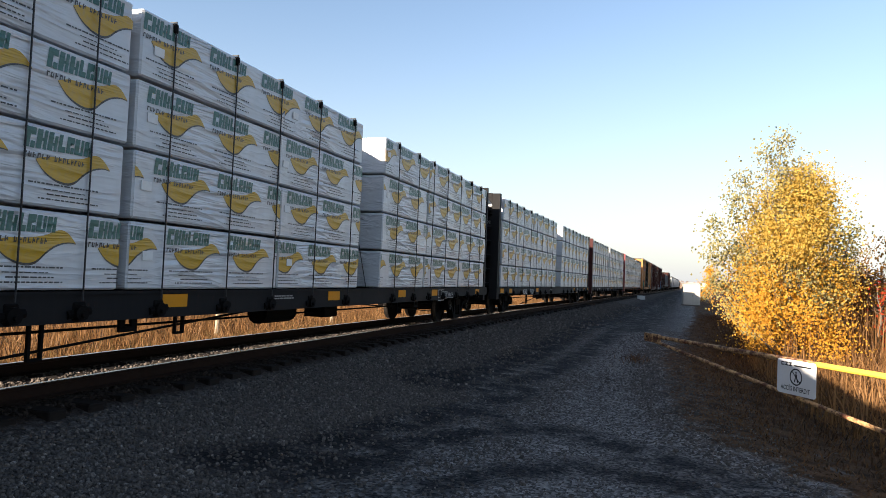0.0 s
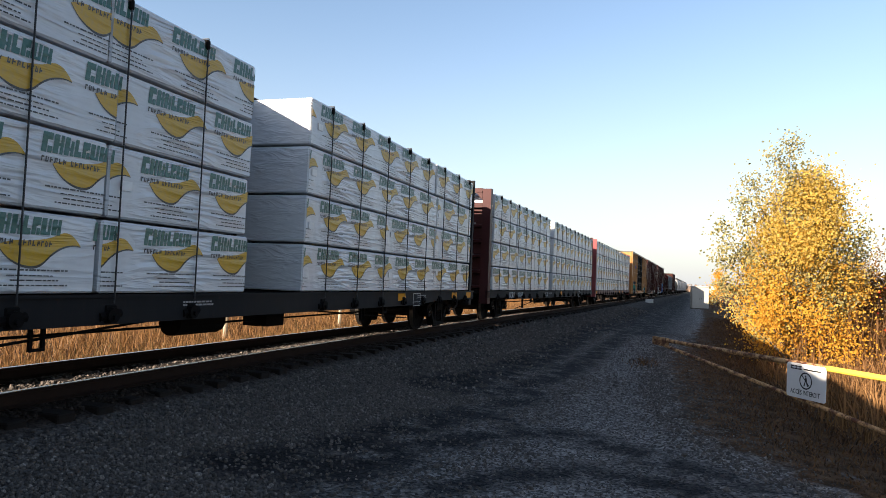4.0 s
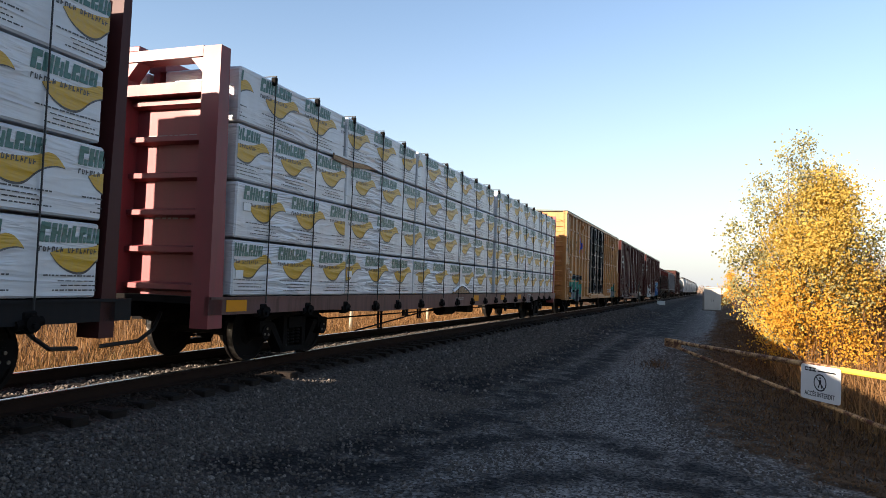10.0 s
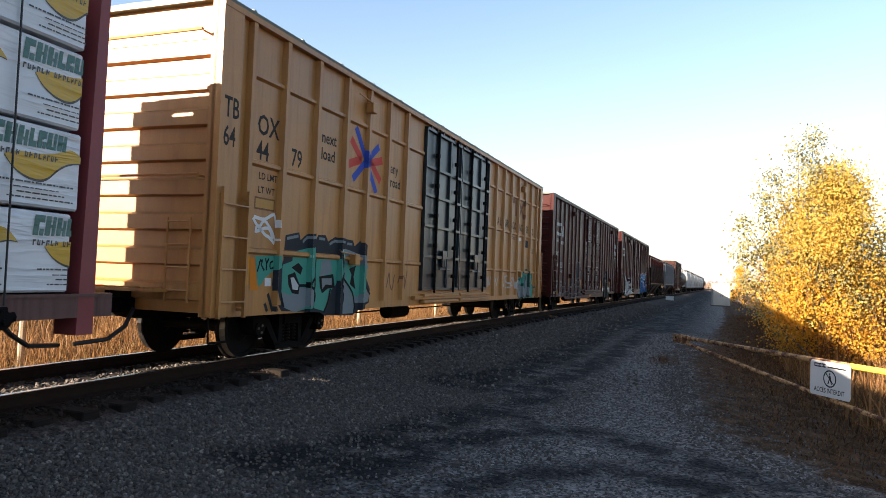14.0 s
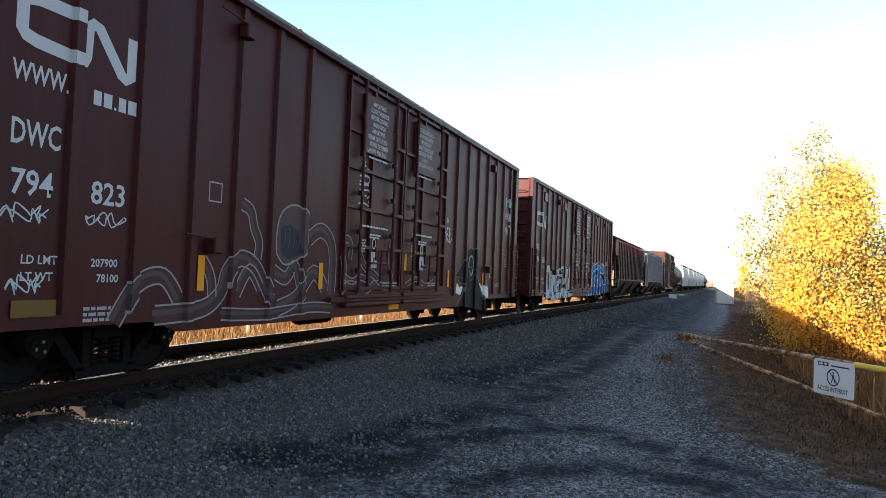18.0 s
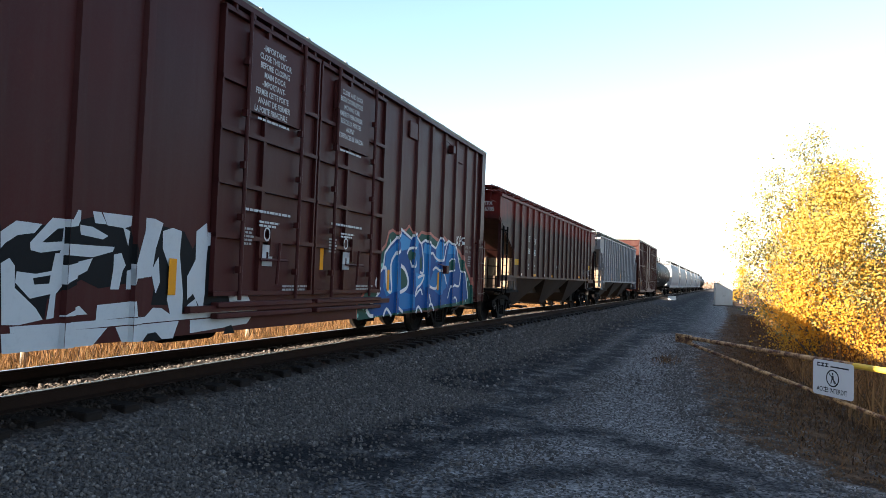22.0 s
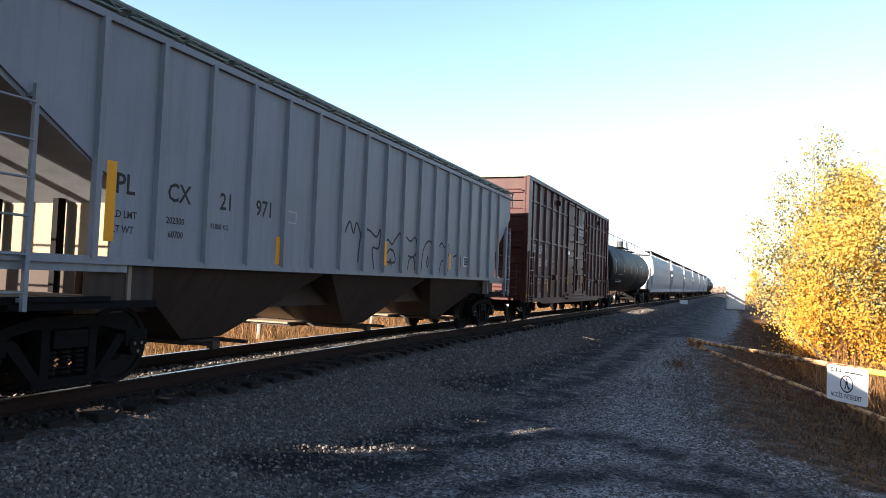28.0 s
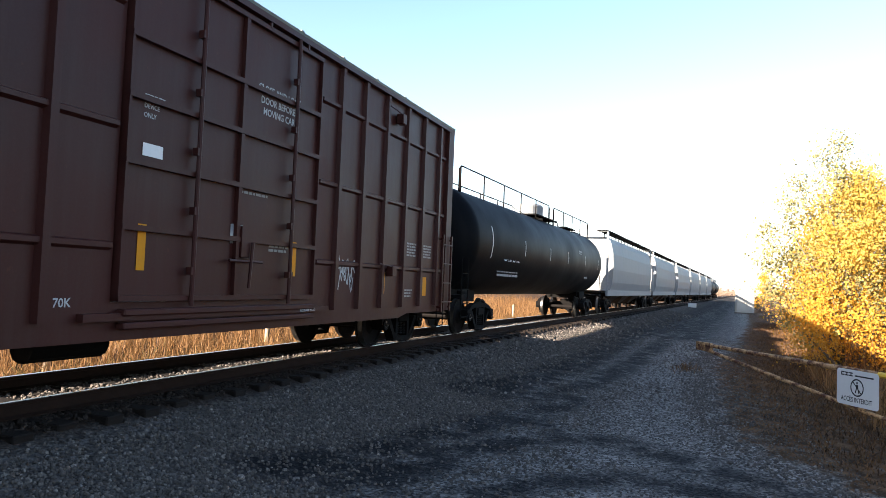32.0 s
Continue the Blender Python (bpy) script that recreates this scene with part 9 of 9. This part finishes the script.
# ---------------------------------------------------------------- tank cars
def tank_car(label, u0, L, truck_at, spin=True):
    car = placed(label, "tank_car", u0, L)
    R, zc, e = 1.50, 2.52, 0.42
    prof = [(e, 0.0)] + [(e + 0.62 - 0.62 * math.cos(a), R * math.sin(a)) for a in np.linspace(0.12, 1.5708, 8)] + [(L - e - 0.62 + 0.62 * math.sin(a), R * math.cos(a)) for a in np.linspace(0, 1.45, 8)] + [(L - e, 0.0)]
    part("tank", Mesh(-L / 2).lathe(prof, "y", TANK_BLACK, 48, (0, 0, zc)), car, "glossy black tank shell", None, True)
    for y, z0, z1 in ((2.05, 2.08, 2.96), (5.26, 2.28, 2.76), (8.46, 2.28, 2.75), (11.3, 2.27, 2.74), (14.6, 2.27, 2.74), (17.6, 2.25, 2.70)):
        b = Mesh(-L / 2)
        for k in range(5):
            pts = []
            for z in (z0 + (z1 - z0) * k / 5, z0 + (z1 - z0) * (k + 1) / 5):
                pts += [(math.sqrt(R * R - (z - zc) ** 2) + 0.006, y + w, z) for w in (0, 0.055)]
            b.raw(pts, [(0, 1, 3, 2)], SPRAY_WHITE)
        part("reflector", b, car, "white reflective strip")
    f = Mesh(-L / 2)
    for x in (-0.62, 0.62):
        f.box(x - 0.05, x + 0.05, 0.9, 2.7, 0.95, 1.35, DARK).box(x - 0.05, x + 0.05, L - 2.7, L - 0.9, 0.95, 1.35, DARK)
    f.box(-0.8, 0.8, 1.6, 2.6, 0.85, 1.15, DARK).box(-0.8, 0.8, L - 2.6, L - 1.6, 0.85, 1.15, DARK)
    for y in (0.15, L - 0.75):
        f.box(-1.35, 1.35, y, y + 0.6, 0.98, 1.06, DARK)
    part("underframe", f, car, "stub sills and end platforms")
    pf = Mesh(-L / 2)
    zt = zc + R
    pf.box(-0.78, 0.78, 9.0, 12.2, zt - 0.02, zt + 0.02, DARK).box(-0.6, 0.6, 14.5, 16.5, zt - 0.02, zt + 0.02, DARK)
    part("walkway", pf, car, "top walkway")
    for y0, y1, n in ((1.25, 11.0, 6), (11.6, L - 0.9, 5)):
        rl = Mesh(-L / 2)
        for s in (-0.75, 0.75):
            for y in np.linspace(y0 + 0.1, y1 - 0.1, n):
                rl.rod((s, y, zt - 0.25), (s, y, zt + 0.50), 0.022, DARK, 6)
            rl.rod((s, y0, zt + 0.42), (s, y0 + 0.15, zt + 0.52), 0.02, DARK, 6).rod((s, y0 + 0.15, zt + 0.52), (s, y1 - 0.15, zt + 0.52), 0.02, DARK, 6).rod((s, y1 - 0.15, zt + 0.52), (s, y1, zt + 0.42), 0.02, DARK, 6)
            rl.rod((s, y0, zt + 0.42), (s, y0, zt - 0.2), 0.02, DARK, 6).rod((s, y1, zt + 0.42), (s, y1, zt - 0.2), 0.02, DARK, 6)
        part("hand_rail", rl, car, "black tube hand rail")
    hs = Mesh(-L / 2).lathe([(zt - 0.1, 0.60), (zt + 0.44, 0.60), (zt + 0.52, 0.5), (zt + 0.52, 0.0)], "z", SILVER_HOPPER, 20, (0, 10.5, 0))
    part("valve_housing", hs, car, "pale round valve housing")
    lm = Mesh(-L / 2)
    for y in (0.4, L - 0.4):
        lm.rod((1.35, y - 0.22, 0.4), (1.35, y - 0.22, 2.0), 0.018, DARK).rod((1.35, y + 0.22, 0.4), (1.35, y + 0.22, 2.0), 0.018, DARK)
        for z in (0.5, 0.85, 1.2, 1.6):
            lm.rod((1.35, y - 0.22, z), (1.35, y + 0.22, z), 0.014, DARK)
    part("ladder", lm, car, "steel ladders")
    couplers(car, L, 0.8, False)
    trucks(car, L, truck_at, spin)
    return car


tk = tank_car("black tank car with white markings and top rail", 218.6, 19.5, (2.35, 17.3))
write("GATX 63142", tk, on_side(1.452, 3.25 - 9.75, 2.05, 0.21) @ Matrix.Rotation(radians(-14), 4, "X"), SPRAY_WHITE, 0.95)
sp = Mesh(-9.75)
small_print(sp, 1.29, 3.1, 1.72, 2, 2.6, 0.07, GREY_STENCIL, 4)
small_print(sp, 1.475, 13.4, 2.85, 3, 0.6, 0.06, WHITE_PAINT, 5)
small_print(sp, 1.34, 15.2, 1.88, 2, 0.7, 0.06, WHITE_PAINT, 5)
tagged(part("stencil", sp, tk, "white stencils"), kind="stuff")


# ---------------------------------------------------------------- rounded pale hoppers at the tail
def curved_hopper(u0, L, spin=False):
    car = placed("pale grey curved-side covered hopper in a row of like cars", "covered_hopper", u0, L)
    top, sill = 4.05, 1.25
    prof = []
    for z, x in ((sill, 1.36), (1.7, 1.47), (2.4, 1.52), (3.2, 1.49), (3.75, 1.38), (top, 1.25)):
        prof.append((x, z))
    out = prof + [(0.8, top + 0.18), (-0.8, top + 0.18)] + [(-x, z) for x, z in reversed(prof)]
    part("body", Mesh(-L / 2).prism(out, "y", 1.1, L - 1.1, SILVER_HOPPER), car, "smooth curved hopper body")
    s = Mesh(-L / 2)
    for k in (-1, 1):
        s.box(min(k * 1.30, k * 1.42), max(k * 1.30, k * 1.42), 0.1, L - 0.1, 0.98, 1.28, SILVER_HOPPER)
    part("side_sill", s, car)
    for y, k in ((0.35, -1), (L - 0.35, 1)):
        e = Mesh(-L / 2)
        for x in (-1.32, 1.32):
            e.box(x - 0.05, x + 0.05, y - 0.05, y + 0.05, 1.0, top + 0.35, SILVER_HOPPER)
        e.box(-1.32, 1.32, y - 0.05, y + 0.05, top + 0.28, top + 0.36, SILVER_HOPPER)
        e.prism([(y - k * 0.75, 2.9), (y - k * 2.6, 1.1), (y - k * 2.7, 1.1), (y - k * 0.85, 2.95)], "x", -1.2, 1.2, SILVER_HOPPER)
        part("end_frame", e, car, "pale end frame")
    for i in range(3):
        c = L / 2 + (i - 1) * 4.2
        pts = [(-1.3, c - 2.0, sill), (1.3, c - 2.0, sill), (1.3, c + 2.0, sill), (-1.3, c + 2.0, sill), (-0.5, c - 0.5, 0.45), (0.5, c - 0.5, 0.45), (0.5, c + 0.5, 0.45), (-0.5, c + 0.5, 0.45)]
        part("hopper_bay", Mesh(-L / 2).raw(pts, [(0, 1, 5, 4), (1, 2, 6, 5), (2, 3, 7, 6), (3, 0, 4, 7), (4, 5, 6, 7)], HOPPER_DUST), car, "tapered hopper bay")
    w = Mesh(-L / 2)
    for x in (-1.05, 1.05):
        w.box(x - 0.28, x + 0.28, 0.2, L - 0.2, top + 0.33, top + 0.37, DARK)
        for i in range(16):
            y = 0.8 + i * (L - 1.6) / 15
            w.rod((x, y, top + 0.05), (x, y, top + 0.34), 0.025, DARK, 4)
    part("running_board", w, car, "dark grated running board")
    couplers(car, L, 0.7)
    trucks(car, L, (1.9, L - 1.9), spin)


for i in range(6):
    curved_hopper(239.25 + 19.70 * i, 18.4, i < 1)
tank_car("dark tank car near the tail of the train", 357.6, 18.6, (2.35, 16.1), False)
tank_car("dark tank car near the tail of the train", 377.8, 18.6, (2.35, 16.1), False)

# pale trailers far beyond the train
for i, (s, d, w) in enumerate([(330, 9.0, 8.0), (345, 13.0, 7.0)]):
    x, y, _, a = on_track(s, d)
    z = float(ground_z(x, y))
    tr = thing("box_trailer", "white box trailer parked far along the road", "trailer", pose(x, y, z, 0, 0, -math.degrees(a) + 4), "parked trailers")
    part("body", Mesh().bbox(-1.3, 1.3, 0, w, 1.1, 3.9, SIGN_WHITE, 0.03), tr)
    for yy in (1.0, w - 1.0):
        for xx in (-1.1, 1.1):
            part("wheel", Mesh().lathe([(-0.13, 0.0), (-0.13, 0.45), (-0.1, 0.5), (0.1, 0.5), (0.13, 0.45), (0.13, 0.0)], "x", STRAP, 16, (xx, yy, 0.5)), tr, "black tyre")


# ---------------------------------------------------------------- what moves
def motions():
    for car, s, half in TRAIN:
        walk(car, [(float(t), track_pose(s + gone(t), half)) for t in range(0, 33)])
    turns = [(k / 10, math.degrees(-gone(k / 10) / WHEEL_R)) for k in range(0, 321)]
    for w, dy in SPIN:
        walk(w, [(t, pose(0, dy, WHEEL_R, a, 0, 0)) for t, a in turns])


motions()
